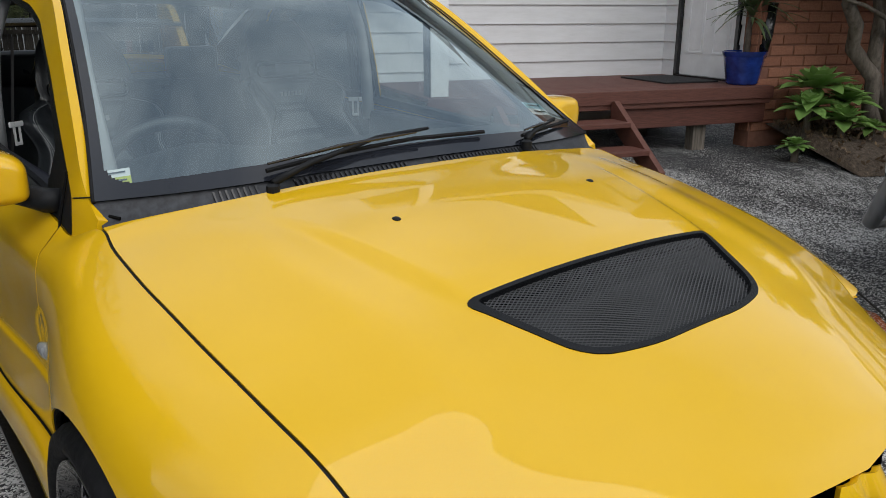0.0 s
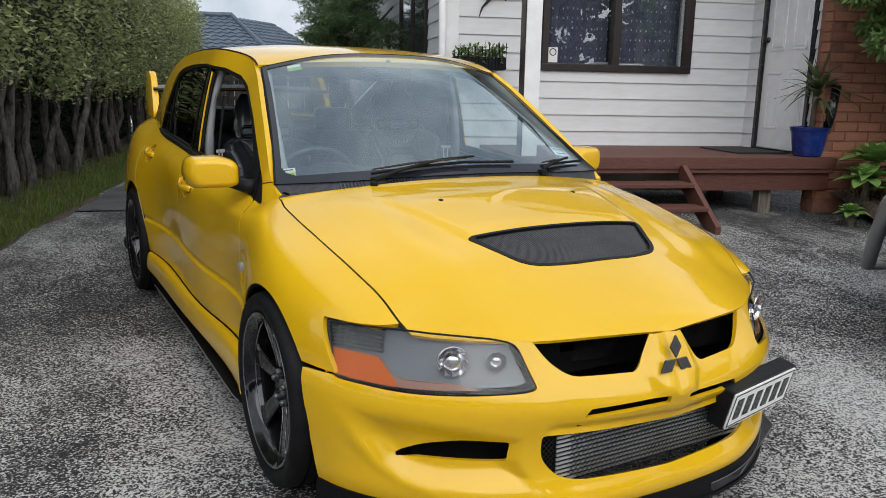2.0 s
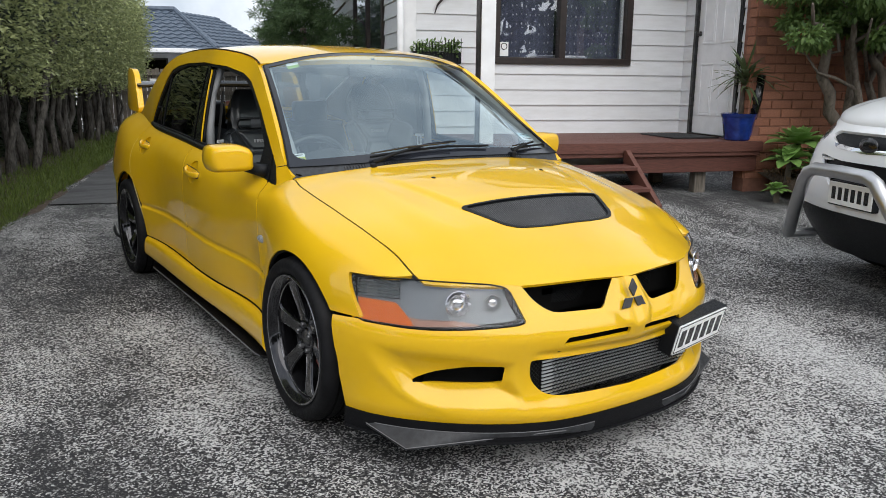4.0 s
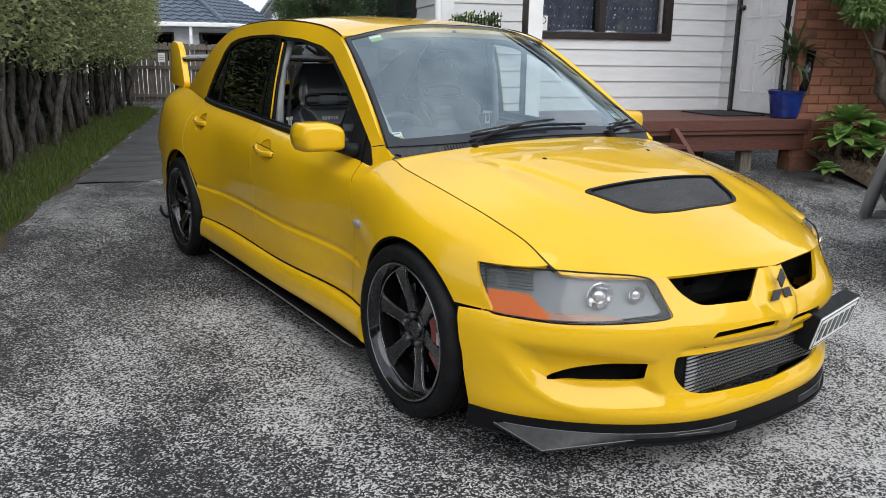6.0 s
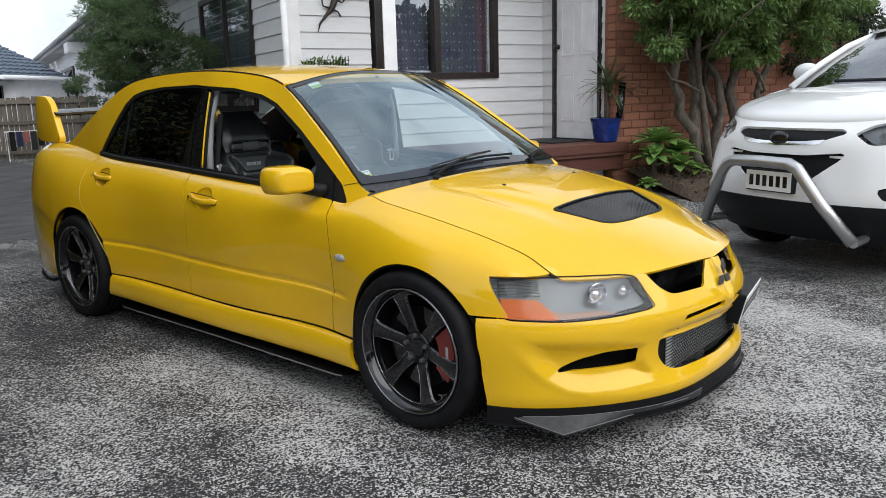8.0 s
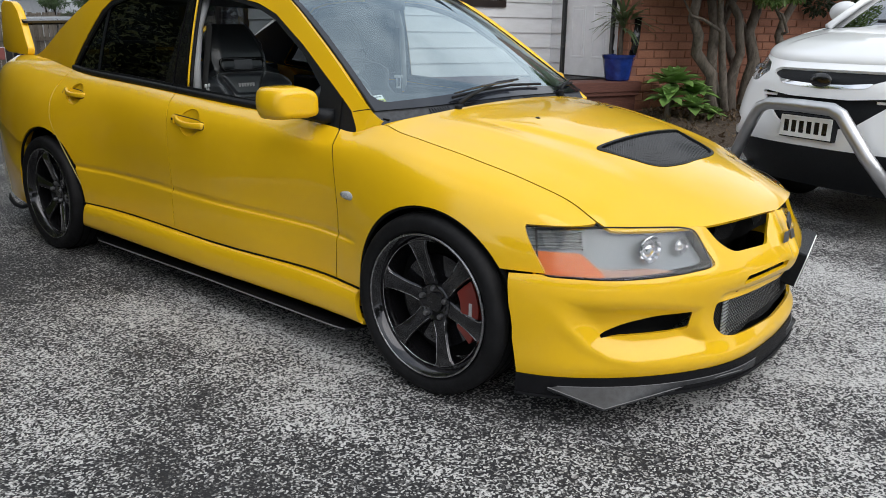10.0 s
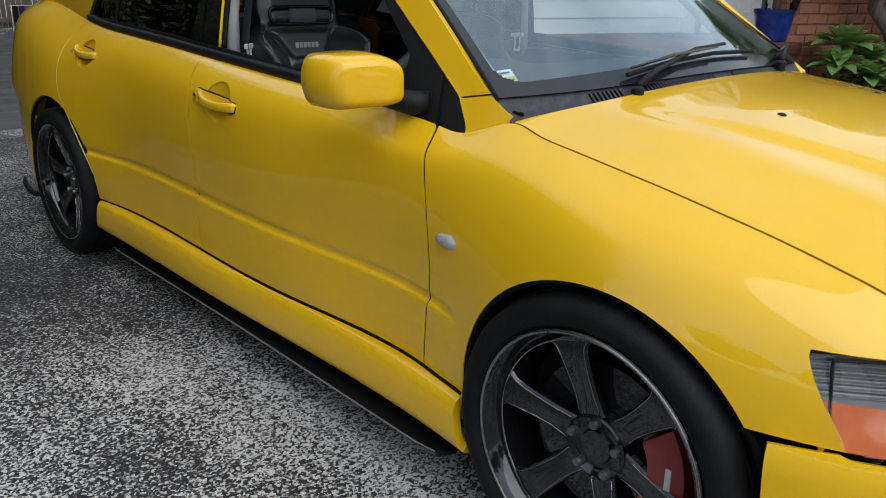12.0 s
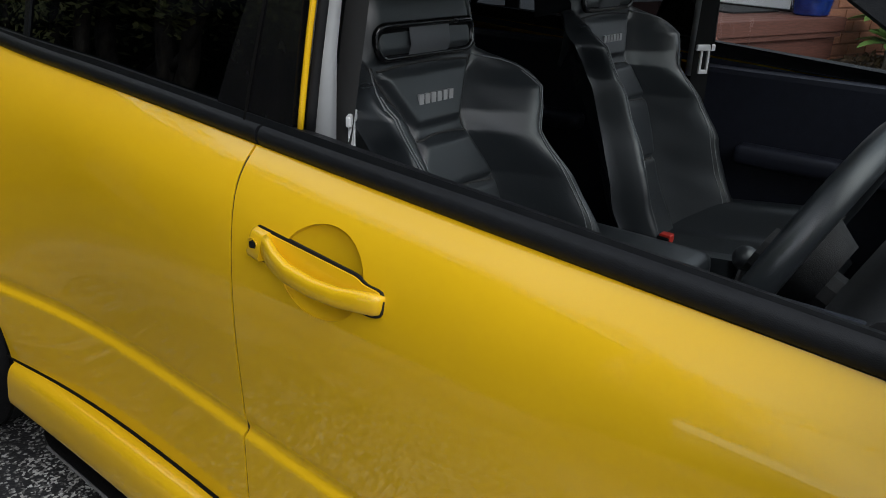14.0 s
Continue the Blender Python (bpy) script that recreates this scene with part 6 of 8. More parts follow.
k.bump(k.mix(0.5, stone, vor.outputs["Distance"]), 0.6, 0.006)
M_GROUND = k.m
k = Mat("dark_asphalt", rough=0.8, spec=0.22)
k.co(True)
k.color(k.mix(k.ramp(k.noise(1.6, 7, 0.7, (0.5, 2.2, 1.0)), [(0.35, 0.0), (0.68, 1.0)]), k.mix(k.noise(150, 2), (0.030, 0.031, 0.034), (0.07, 0.07, 0.073)), k.mix(k.noise(150, 2), (0.07, 0.07, 0.073), (0.15, 0.15, 0.152))))
k.rough(k.ramp(k.noise(2.2, 4), [(0.3, 0.62), (0.7, 0.88)]))
k.bump(k.noise(220, 2), 0.35, 0.004)
M_ASPHALT = k.m
k = Mat("soil_and_litter", rough=0.95)
k.color(k.ramp(k.noise(38, 6, 0.7), [(0.3, (0.028, 0.020, 0.014)), (0.55, (0.085, 0.062, 0.043)), (0.75, (0.16, 0.125, 0.09))]))
k.bump(k.noise(50, 5), 0.8, 0.02)
M_SOIL = k.m
k = Mat("white_boards", rough=0.55)
k.color(k.mix(k.random(), (0.66, 0.665, 0.67), (0.76, 0.765, 0.77)))
stain = k.ramp(k.noise(3.0, 6, 0.65, (1, 1, 5)), [(0.35, (0.64, 0.645, 0.65)), (0.6, (0.77, 0.78, 0.80))])
k.color(k.mix(0.5, k.mix(k.random(), (0.70, 0.71, 0.73), (0.77, 0.78, 0.80)), stain))
k.bump(k.noise(90, 4, 0.6, (0.15, 1, 1)), 0.12, 0.003)
M_BOARD = k.m
M_WHITEWOOD = plain("white_gloss_paint", (0.86, 0.865, 0.88), 0.35, grain=0.05, scale=80, vary=0.05)
M_DARKFRAME = plain("dark_brown_paint", (0.022, 0.013, 0.011), 0.4, grain=0.1, scale=120, vary=0.3)
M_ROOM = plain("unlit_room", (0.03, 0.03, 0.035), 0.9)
k = Mat("red_brown_stain", rough=0.62)
grain = k.noise(14, 6, 0.65, (1, 14, 14))
k.color(k.mix(k.random(), k.ramp(grain, [(0.3, (0.060, 0.020, 0.014)), (0.7, (0.145, 0.050, 0.034))]), k.ramp(grain, [(0.3, (0.085, 0.030, 0.021)), (0.7, (0.165, 0.066, 0.048))])))
k.bump(grain, 0.25, 0.004)
M_DECK = k.m
k = Mat("clay_brick", rough=0.85)
spk = k.ramp(k.noise(70, 4, 0.7), [(0.35, 0.70), (0.65, 1.0)])
k.color(k.mix(1.0, k.ramp(k.random(), [(0.0, (0.31, 0.128, 0.076)), (0.4, (0.37, 0.158, 0.094)), (0.8, (0.40, 0.175, 0.104)), (1.0, (0.33, 0.138, 0.084))]), spk, "MULTIPLY"))
k.bump(k.noise(90, 4), 0.35, 0.006)
M_BRICK = k.m
M_MORTAR = plain("brown_mortar", (0.24, 0.110, 0.074), 0.95, grain=0.5, scale=200)
k = Mat("glazed_blue", (0.012, 0.03, 0.19), 0.12, coat=0.5)
k.color(k.ramp(k.noise(9, 4), [(0.3, (0.006, 0.014, 0.10)), (0.7, (0.018, 0.05, 0.28))]))
M_POT = k.m
k = Mat("weathered_pickets", rough=0.9)
gr = k.noise(8, 6, 0.65, (7, 7, 0.6))
k.color(k.mix(k.random(), k.ramp(gr, [(0.3, (0.10, 0.085, 0.068)), (0.7, (0.27, 0.24, 0.205))]), k.ramp(gr, [(0.3, (0.07, 0.058, 0.046)), (0.7, (0.20, 0.17, 0.14))])))
k.bump(gr, 0.4, 0.005)
M_PICKET = k.m
k = Mat("blue_grey_tiles", rough=0.6)
k.color(k.ramp(k.noise(6, 5), [(0.3, (0.055, 0.075, 0.105)), (0.7, (0.105, 0.135, 0.18))]))
M_TILE = k.m
M_SOFFIT = plain("pale_grey_soffit", (0.45, 0.46, 0.47), 0.7)


def leafy(name, dark, lite, rough=0.5, thru=0.25):
    k = Mat(name, rough=rough, spec=0.35)
    k.color(k.mix(k.island(), dark, lite))
    k.set("Transmission Weight", 0.0)
    tr = k.node("ShaderNodeBsdfTranslucent", Color=(*[c * 1.3 for c in lite], 1))
    mx = k.node("ShaderNodeMixShader", Fac=thru)
    k.link(k.b.outputs[0], mx.inputs[1])
    k.link(tr.outputs[0], mx.inputs[2])
    k.link(mx.outputs[0], k.out.inputs["Surface"])
    return k.m


M_HEDGE = leafy("hedge_leaf", (0.05, 0.07, 0.03), (0.44, 0.48, 0.22))
M_TREELEAF = leafy("tree_leaf", (0.035, 0.075, 0.020), (0.17, 0.26, 0.075))
M_FEATHER = leafy("feathery_leaf", (0.030, 0.060, 0.024), (0.13, 0.20, 0.085))
M_DARKLEAF = leafy("dark_leaf_and_shade", (0.010, 0.018, 0.009), (0.045, 0.065, 0.03))
M_AGAVE = leafy("succulent_leaf", (0.13, 0.24, 0.055), (0.25, 0.40, 0.12), 0.4, 0.15)
M_PALM = leafy("palm_leaf", (0.05, 0.085, 0.035), (0.17, 0.22, 0.10))
M_GRASS = leafy("grass_blade", (0.045, 0.075, 0.015), (0.15, 0.20, 0.045))
M_LITTER = leafy("dry_leaf", (0.05, 0.032, 0.02), (0.20, 0.14, 0.085), 0.9, 0.05)
k = Mat("grey_bark", rough=0.95)
bk = k.noise(22, 6, 0.7, (1, 1, 0.3))
k.color(k.ramp(bk, [(0.3, (0.055, 0.045, 0.036)), (0.7, (0.22, 0.185, 0.15))]))
k.bump(bk, 0.6, 0.012)
M_BARK = k.m
k = Mat("dark_bark", rough=0.95)
bk = k.noise(26, 6, 0.7, (1, 1, 0.25))
k.color(k.ramp(bk, [(0.35, (0.022, 0.019, 0.016)), (0.7, (0.19, 0.175, 0.155))]))
k.bump(bk, 0.6, 0.01)
M_TRUNK = k.m


HF = HM @ Matrix.Translation((0.135, 0.25, 0))   # front wall with its window
HL = HM @ Matrix.Translation((0, -0.25, 0))      # wall beside it
HD = HM @ Matrix.Translation((0.10, 0.07, 0))    # return wall with the door
HK = HM @ Matrix.Translation((0, 0, 0.03))       # deck


def place(ob, m=HM):
    ob.matrix_world = m
    return ob


def structure(ob, label, category):
    return tagged(ob, label, category, kind="structure")


# ground: fine near the cars, coarse to the horizon
axis_x = sorted(set([-400, -150, -60, -25] + list(np.arange(-12, 14.01, 0.4)) + [20, 40, 90, 200, 400]))
axis_y = sorted(set([-400, -150, -60, -25] + list(np.arange(-10, 8.01, 0.4)) + [10, 14, 20, 30, 60, 120, 250, 400]))
b = bmesh.new()
grid = [[b.verts.new((x, y, rise(x, y))) for y in axis_y] for x in axis_x]
for i in range(len(axis_x) - 1):
    for j in range(len(axis_y) - 1):
        b.faces.new((grid[i][j], grid[i + 1][j], grid[i + 1][j + 1], grid[i][j + 1]))
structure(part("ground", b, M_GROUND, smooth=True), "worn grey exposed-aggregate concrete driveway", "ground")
rng = np.random.default_rng(52)
ragged = [(x, 0.55 + 0.10 * math.sin(x * 3.1) + 0.07 * math.sin(x * 8.7 + 1) + 0.05 * math.sin(x * 23) + rng.normal(0, 0.035)) for x in np.linspace(-6.62, -3.0, 90)]
drive = structure(place(part("road", prism_bm(ragged + [(-3.0, 13.4), (-6.62, 13.4)], -0.05, 0.004, "xy"), M_ASPHALT)), "darker smooth asphalt drive leading to the back fence", "driveway")
b = tube_bm([(-6.62, 0.44, 0.003), (-6.3, 0.46, 0.003), (-5.95, 0.43, 0.003)], [0.010, 0.008, 0.003], 6)
structure(place(part("pavement_joint", b, M_VOID)), "dark joint between concrete and asphalt", "joint")


# ---- leaves in bulk ----
def leaves(name, centres, out, size, mat, seed, aspect=0.42, droop=0.3, parent=None):
    """Many small bent leaves; out gives each leaf's outward way."""
    rng = np.random.default_rng(seed)
    n = len(centres)
    d = out + rng.normal(0, 0.75, (n, 3))
    d[:, 2] -= droop
    d /= np.linalg.norm(d, axis=1, keepdims=True)
    side = np.cross(d, rng.normal(0, 1, (n, 3)))
    side /= np.linalg.norm(side, axis=1, keepdims=True)
    nrm = np.cross(side, d)
    L = size * rng.uniform(0.6, 1.35, (n, 1))
    w = L * aspect * 0.5
    base = centres
    v = np.stack([base, base + d * L * 0.5 + side * w + nrm * L * 0.06, base + d * L, base + d * L * 0.5 - side * w + nrm * L * 0.06], 1).reshape(-1, 3)
    me = bpy.data.meshes.new(name)
    me.vertices.add(4 * n)
    me.vertices.foreach_set("co", v.ravel())
    me.loops.add(4 * n)
    me.loops.foreach_set("vertex_index", np.arange(4 * n))
    me.polygons.add(n)
    me.polygons.foreach_set("loop_start", np.arange(0, 4 * n, 4))
    me.update(calc_edges=True)
    me.materials.append(mat)
    ob = new(name, me)
    if parent is not None:
        ob.parent = parent
    return ob


def lumps(rng, centre, radius, n, count, flat=0.8):
    """Points on the skins of many small clumps that fill a crown."""
    out_p, out_n = [], []
    for _ in range(n):
        d = rng.normal(0, 1, 3)
        d /= np.linalg.norm(d)
        c = np.array(centre) + d * np.array(radius) * rng.uniform(0.35, 1.0) ** 0.6
        r = np.mean(radius) * rng.uniform(0.16, 0.34)
        q = rng.normal(0, 1, (count // n, 3))
        q /= np.linalg.norm(q, axis=1, keepdims=True)
        out_p.append(c + q * r * rng.uniform(0.55, 1.0, (len(q), 1)) * np.array([1, 1, flat]))
        out_n.append(q)
    return np.concatenate(out_p), np.concatenate(out_n)


def limb(points, r0, r1, seg=8):
    n = len(points)
    return tube_bm(points, [r0 + (r1 - r0) * i / (n - 1) for i in range(n)], seg)


def crooked(rng, a, b2, n=6, wob=0.04):
    a, b2 = np.array(a, float), np.array(b2, float)
    pts = [a + (b2 - a) * t + rng.normal(0, wob, 3) * math.sin(math.pi * t) for t in np.linspace(0, 1, n)]
    return [tuple(p) for p in pts]


# ---- hedge along the drive, bare trunks below ----
rng = np.random.default_rng(4)
hedge = thing("hedge", "tall clipped olive-green hedge on bare pale trunks", "hedge", at=HM)
for y in np.arange(-4.0, 12.4, 0.42):
    for _ in range(2 if rng.random() < 0.35 else 1):
        x0, y0 = -7.55 + rng.normal(0, 0.12), y + rng.normal(0, 0.1)
        p = crooked(rng, (x0, y0, -0.02), (x0 + rng.normal(0, 0.15), y0 + rng.normal(0, 0.2), 1.75 + rng.uniform(0, 0.3)), 7, 0.035)
        r = rng.uniform(0.030, 0.055)
        t = part("trunk", limb(p, r * 1.25, r * 0.7), M_TRUNK, hedge, smooth=True)
        if rng.random() < 0.5:
            q = p[3]
            part("branch", limb(crooked(rng, q, (q[0] + rng.uniform(-0.1, 0.45), q[1] + rng.normal(0, 0.25), 1.6), 5, 0.03), r * 0.6, r * 0.35, 6), M_TRUNK, t, smooth=True)


def hedge_points(n, ylo, yhi, rng):
    y = rng.uniform(ylo, yhi, n)
    top = 3.75 - 0.085 * np.clip(y - 2, 0, 12) + 0.10 * np.sin(y * 1.9) + 0.07 * np.sin(y * 4.7 + 1)
    low = 1.18 + 0.16 * np.sin(y * 2.3) + 0.10 * np.sin(y * 6.1 + 2)
    t = rng.uniform(0, 1, n)
    face = rng.uniform(0, 1, n) < 0.78
    z = low + (top - low) * t
    bulge = 0.14 * np.sin(y * 3.1 + z * 2.0) + 0.10 * np.sin(y * 7.3 - z * 4.1) + 0.06 * np.sin(y * 15 + z * 11)
    half = 0.62 * np.sin(np.clip(0.15 + t * 0.9, 0, 1.2) * math.pi * 0.62) ** 0.5
    x = np.where(face, -7.45 + half + bulge, -7.45 + rng.uniform(-0.6, 0.6, n))
    z = np.where(face, z, np.where(rng.uniform(0, 1, n) < 0.5, top, low + rng.uniform(0, 0.3, n)))
    p = np.stack([x + rng.normal(0, 0.07, n) - np.abs(rng.normal(0, 0.08, n)), y, z + rng.normal(0, 0.05, n)], 1)
    o = np.stack([np.where(face, 0.9, 0.2), rng.normal(0, 0.3, n), np.where(face, 0.15, 0.6)], 1)
    return p, o


p, o = hedge_points(60000, -4.5, 12.6, rng)
leaves("crown", p, o, 0.062, M_HEDGE, 1, parent=hedge)
p = np.stack([rng.uniform(-8.1, -6.9, 9000), np.full(9000, 12.55) + rng.normal(0, 0.12, 9000), rng.uniform(1.1, 2.85, 9000)], 1)
leaves("crown_end", p, np.tile([0.2, 0.8, 0.2], (9000, 1)), 0.065, M_HEDGE, 2, parent=hedge)
p = np.stack([rng.uniform(-8.1, -6.85, 9000), -4.45 + rng.normal(0, 0.22, 9000) + 0.2 * np.sin(rng.uniform(0, 6, 9000)), rng.uniform(1.1, 3.75, 9000)], 1)
leaves("crown_end", p, np.tile([0.2, -0.8, 0.2], (9000, 1)), 0.065, M_HEDGE, 6, parent=hedge)
# solid dark core, added to block light through the crown
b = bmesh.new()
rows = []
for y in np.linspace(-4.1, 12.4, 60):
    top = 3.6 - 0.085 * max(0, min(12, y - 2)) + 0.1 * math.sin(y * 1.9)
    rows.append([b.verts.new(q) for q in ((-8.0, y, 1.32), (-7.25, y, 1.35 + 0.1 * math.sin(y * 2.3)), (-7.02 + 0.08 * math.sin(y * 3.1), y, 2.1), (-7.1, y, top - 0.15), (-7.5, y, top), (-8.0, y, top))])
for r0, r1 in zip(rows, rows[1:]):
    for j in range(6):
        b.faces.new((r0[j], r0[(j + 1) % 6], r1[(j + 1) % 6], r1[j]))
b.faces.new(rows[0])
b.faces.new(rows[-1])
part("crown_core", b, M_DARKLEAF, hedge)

# added dark sheet and leaves: painted shade behind the trunks
part("hedge_backing", box_bm((-8.50, -4.6, 0.0), (-8.25, 11.3, 1.55), 0.03), M_DARKLEAF, hedge)
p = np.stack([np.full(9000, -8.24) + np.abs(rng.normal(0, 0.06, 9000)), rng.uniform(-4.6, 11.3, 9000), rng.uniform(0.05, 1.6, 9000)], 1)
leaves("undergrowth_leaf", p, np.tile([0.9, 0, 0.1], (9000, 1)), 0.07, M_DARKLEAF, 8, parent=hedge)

# verge of rough grass under the hedge
b = bmesh.new()
rows = []
for y in np.linspace(-6, 10.9, 90):
    edge = -6.66 + 0.05 * math.sin(y * 2.1) + 0.04 * math.sin(y * 5.3 + 1) - 0.25 * float(step(np.array((y - 9.6) / 1.3)))
    rows.append([b.verts.new(q) for q in ((-9.5, y, 0.02), (-7.6, y, 0.07), (-7.0, y, 0.045), (edge, y, 0.002))])
for r0, r1 in zip(rows, rows[1:]):
    for j in range(3):
        b.faces.new((r0[j], r0[j + 1], r1[j + 1], r1[j]))
bmesh.ops.recalc_face_normals(b, faces=b.faces)
structure(place(part("ground_verge", b, M_SOIL, smooth=True)), "earth verge under the hedge", "verge")
n = 26000
gx = -6.68 - np.abs(rng.normal(0, 0.42, n))
gy = rng.uniform(-5, 10.8, n)
keepg = (gx > -8.0) & (gx < -6.66 - 0.25 * step((gy - 9.6) / 1.3))
gp = np.stack([gx, gy, np.interp(gx, [-7.6, -7.0, -6.66], [0.06, 0.04, 0.0])], 1)[keepg]
go_ = np.tile([0.1, 0, 1.6], (len(gp), 1))
tagged(place(leaves("grass", gp, go_, 0.075, M_GRASS, 3, 0.10, 0.0)), "short rough green grass along the hedge", "grass", kind="stuff")

# ---- back fence and side fence ----
picket = box_bm((-0.048, -0.009, 0), (0.048, 0.009, 1.0), 0.003)
pm_ = bpy.data.meshes.new("picket")
picket.to_mesh(pm_)
picket.free()
pm_.materials.append(M_PICKET)


def fence_run(name, p0, p1, height, label):
    f = thing(name, label, "fence", "boundary fences", at=HM)
    p0, p1 = Vector((*p0, 0)), Vector((*p1, 0))
    d = (p1 - p0).normalized()
    ang = math.atan2(d.y, d.x)
    L = (p1 - p0).length
    r = np.random.default_rng(int(L * 10))
    t = 0.05
    while t < L:
        o = new("picket", pm_)
        o.parent = f
        h = height + r.normal(0, 0.012)
        q = p0 + d * t
        o.matrix_basis = Matrix.Translation((q.x, q.y, 0.03)) @ Matrix.Rotation(ang + r.normal(0, 0.03), 4, "Z") @ Matrix.Rotation(r.normal(0, 0.008), 4, "Y") @ Matrix.Diagonal((1, 1, h, 1))
        t += 0.104
    for z in (0.14, height * 0.58, height - 0.12):
        b = box_bm((0, -0.055, z), (L, -0.012, z + 0.09), 0.004)
        b.transform(Matrix.Translation(p0) @ Matrix.Rotation(ang, 4, "Z"))
        part("rail", b, M_PICKET, f)
    for t in np.arange(0, L + 0.1, 1.9):
        b = box_bm((t - 0.05, -0.15, -0.02), (t + 0.05, -0.055, height + 0.02), 0.006)
        b.transform(Matrix.Translation(p0) @ Matrix.Rotation(ang, 4, "Z"))
        part("fence_post", b, M_PICKET, f)
    return f


fence_run("fence", (-8.1, 13.45), (-3.3, 13.45), 1.42, "weathered grey timber paling fence across the drive's end")
fence_run("fence", (-8.15, 11.6), (-8.15, 13.4), 1.40, "weathered grey timber paling fence beside the hedge")
sg = place(part("sign", box_bm((-6.86, 13.18, 1.0), (-6.70, 13.20, 1.22), 0.004), M_WHITE))
tagged(sg, "small white sign board on the paling fence", "sign")
b = bmesh.new()
for z in (1.06, 1.10, 1.14):
    box_bm((-6.84, 13.176, z), (-6.72, 13.179, z + 0.018), bm=b)
part("sign_bar", b, M_GREY, sg)

# airer with dark washing by the fence
M_CLOTHNAVY = plain("navy_cloth", (0.02, 0.025, 0.07), 0.9)
M_CLOTHPINK = plain("faded_red_cloth", (0.30, 0.10, 0.09), 0.9)
air = thing("clothes_airer", "white folding clothes airer hung with dark washing", "airer", at=HM @ Matrix.Translation((-4.95, 12.9, 0)) @ Matrix.Diagonal((0.85, 0.9, 0.74, 1)))
for s in (-1, 1):
    for dx in (-0.5, 0.5):
        part("leg", tube_bm([(dx, -0.3 * s, 0.012), (dx, 0.25 * s, 0.92)], 0.010, 6), M_WHITE, air)
    part("rail", tube_bm([(-0.55, 0.25 * s, 0.92), (0.55, 0.25 * s, 0.92)], 0.010, 6), M_WHITE, air)
for i in range(6):
    x = -0.45 + i * 0.17
    b = box_bm((x, -0.27, 0.35 + 0.12 * (i % 3)), (x + 0.14, -0.25, 0.93), 0.006)
    part("garment", b, [M_BLACK, M_CLOTHNAVY, M_CLOTHPINK, M_DASH][i % 4], air)

copy_thing(air, HM @ Matrix.Translation((-6.15, 12.9, 0)) @ Matrix.Diagonal((0.85, 0.9, 0.74, 1)))

# ---- the house ----
def board_mesh(length, pitch=0.163):
    """One lapped weatherboard: thick lower edge, thin top."""
    b = bmesh.new()
    prof = [(0.0, 0.0), (-0.022, 0.001), (-0.024, 0.004), (-0.009, pitch + 0.001), (0.0, pitch + 0.001)]
    v0 = [b.verts.new((0, y, z)) for y, z in prof]
    v1 = [b.verts.new((length, y, z)) for y, z in prof]
    b.faces.new(v0)
    b.faces.new(v1[::-1])
    for i in range(5):
        b.faces.new((v0[i], v1[i], v1[(i + 1) % 5], v0[(i + 1) % 5]))
    bmesh.ops.recalc_face_normals(b, faces=b.faces)
    me = bpy.data.meshes.new("weatherboard")
    b.to_mesh(me)
    b.free()
    me.materials.append(M_BOARD)
    return me


def boards(wall, m, x0, length, z0, z1, pitch=0.163):
    me = board_mesh(length, pitch)
    z = z0
    while z < z1 - 0.02:
        o = new("weatherboard", me)
        o.parent = wall
        o.matrix_basis = m @ Matrix.Translation((x0, 0, z))
        z += pitch


wall = structure(place(part("wall_front", box_bm((-2.36, 0.002, 0.2), (0.10, 0.12, 1.42)), M_BOARD), HF), "white weatherboard front wall above the deck", "wall")
I4 = Matrix.Identity(4)
Z0 = 0.648
boards(wall, I4, -2.34, 2.42, Z0, Z0 + 0.163 * 4.9)
boards(wall, I4, -0.715, 0.795, Z0 + 0.163 * 5, 2.6)
boards(wall, I4, -2.34, 2.42, 2.62, 3.1)
part("window_header", box_bm((-2.36, 0.002, 2.60), (0.10, 0.12, 3.15)), M_BOARD, wall)
part("window_side", box_bm((-0.72, 0.002, 1.42), (0.10, 0.12, 2.60)), M_BOARD, wall)
post = thing("porch_post", "square white porch post with one dark brown side", "post", at=HM)
part("shaft", box_bm((-2.705, -1.065, 0.672), (-2.575, -0.935, 3.1), 0.004), M_WHITEWOOD, post)
# thin dark brown plate on the post's -x side
part("side_board", box_bm((-2.717, -1.060, 0.672), (-2.7055, -0.940, 3.1), 0.002), M_DARKFRAME, post, "dark brown side board")
win = structure(thing("window_1", "", ""), "two-pane window in a dark brown timber frame", "window")
win.matrix_world = HF
for lo, hi in (((-2.30, 1.405), (-0.715, 1.475)), ((-2.30, 2.54), (-0.715, 2.60)), ((-2.30, 1.475), (-2.235, 2.54)), ((-0.785, 1.475), (-0.715, 2.54)), ((-1.57, 1.475), (-1.495, 2.54))):
    part("window_frame", box_bm((lo[0], -0.045, lo[1]), (hi[0], 0.05, hi[1]), 0.005), M_DARKFRAME, win)
k = Mat("dotted_net_curtain", rough=0.9)
ck = k.node("ShaderNodeTexVoronoi", Scale=19.0, Randomness=0.15)
mp = k.node("ShaderNodeMapping", Scale=(1.0, 0.0, 0.55))
k.link(k.co(), mp.inputs["Vector"])
k.link(mp.outputs["Vector"], ck.inputs["Vector"])
k.color(k.ramp(ck.outputs["Distance"], [(0.10, (0.75, 0.76, 0.80)), (0.16, (0.17, 0.18, 0.27))]))
M_CURTAIN = k.m
M_PANE = glass_material("window_pane", (0.85, 0.87, 0.88), 0.0, 0.22)
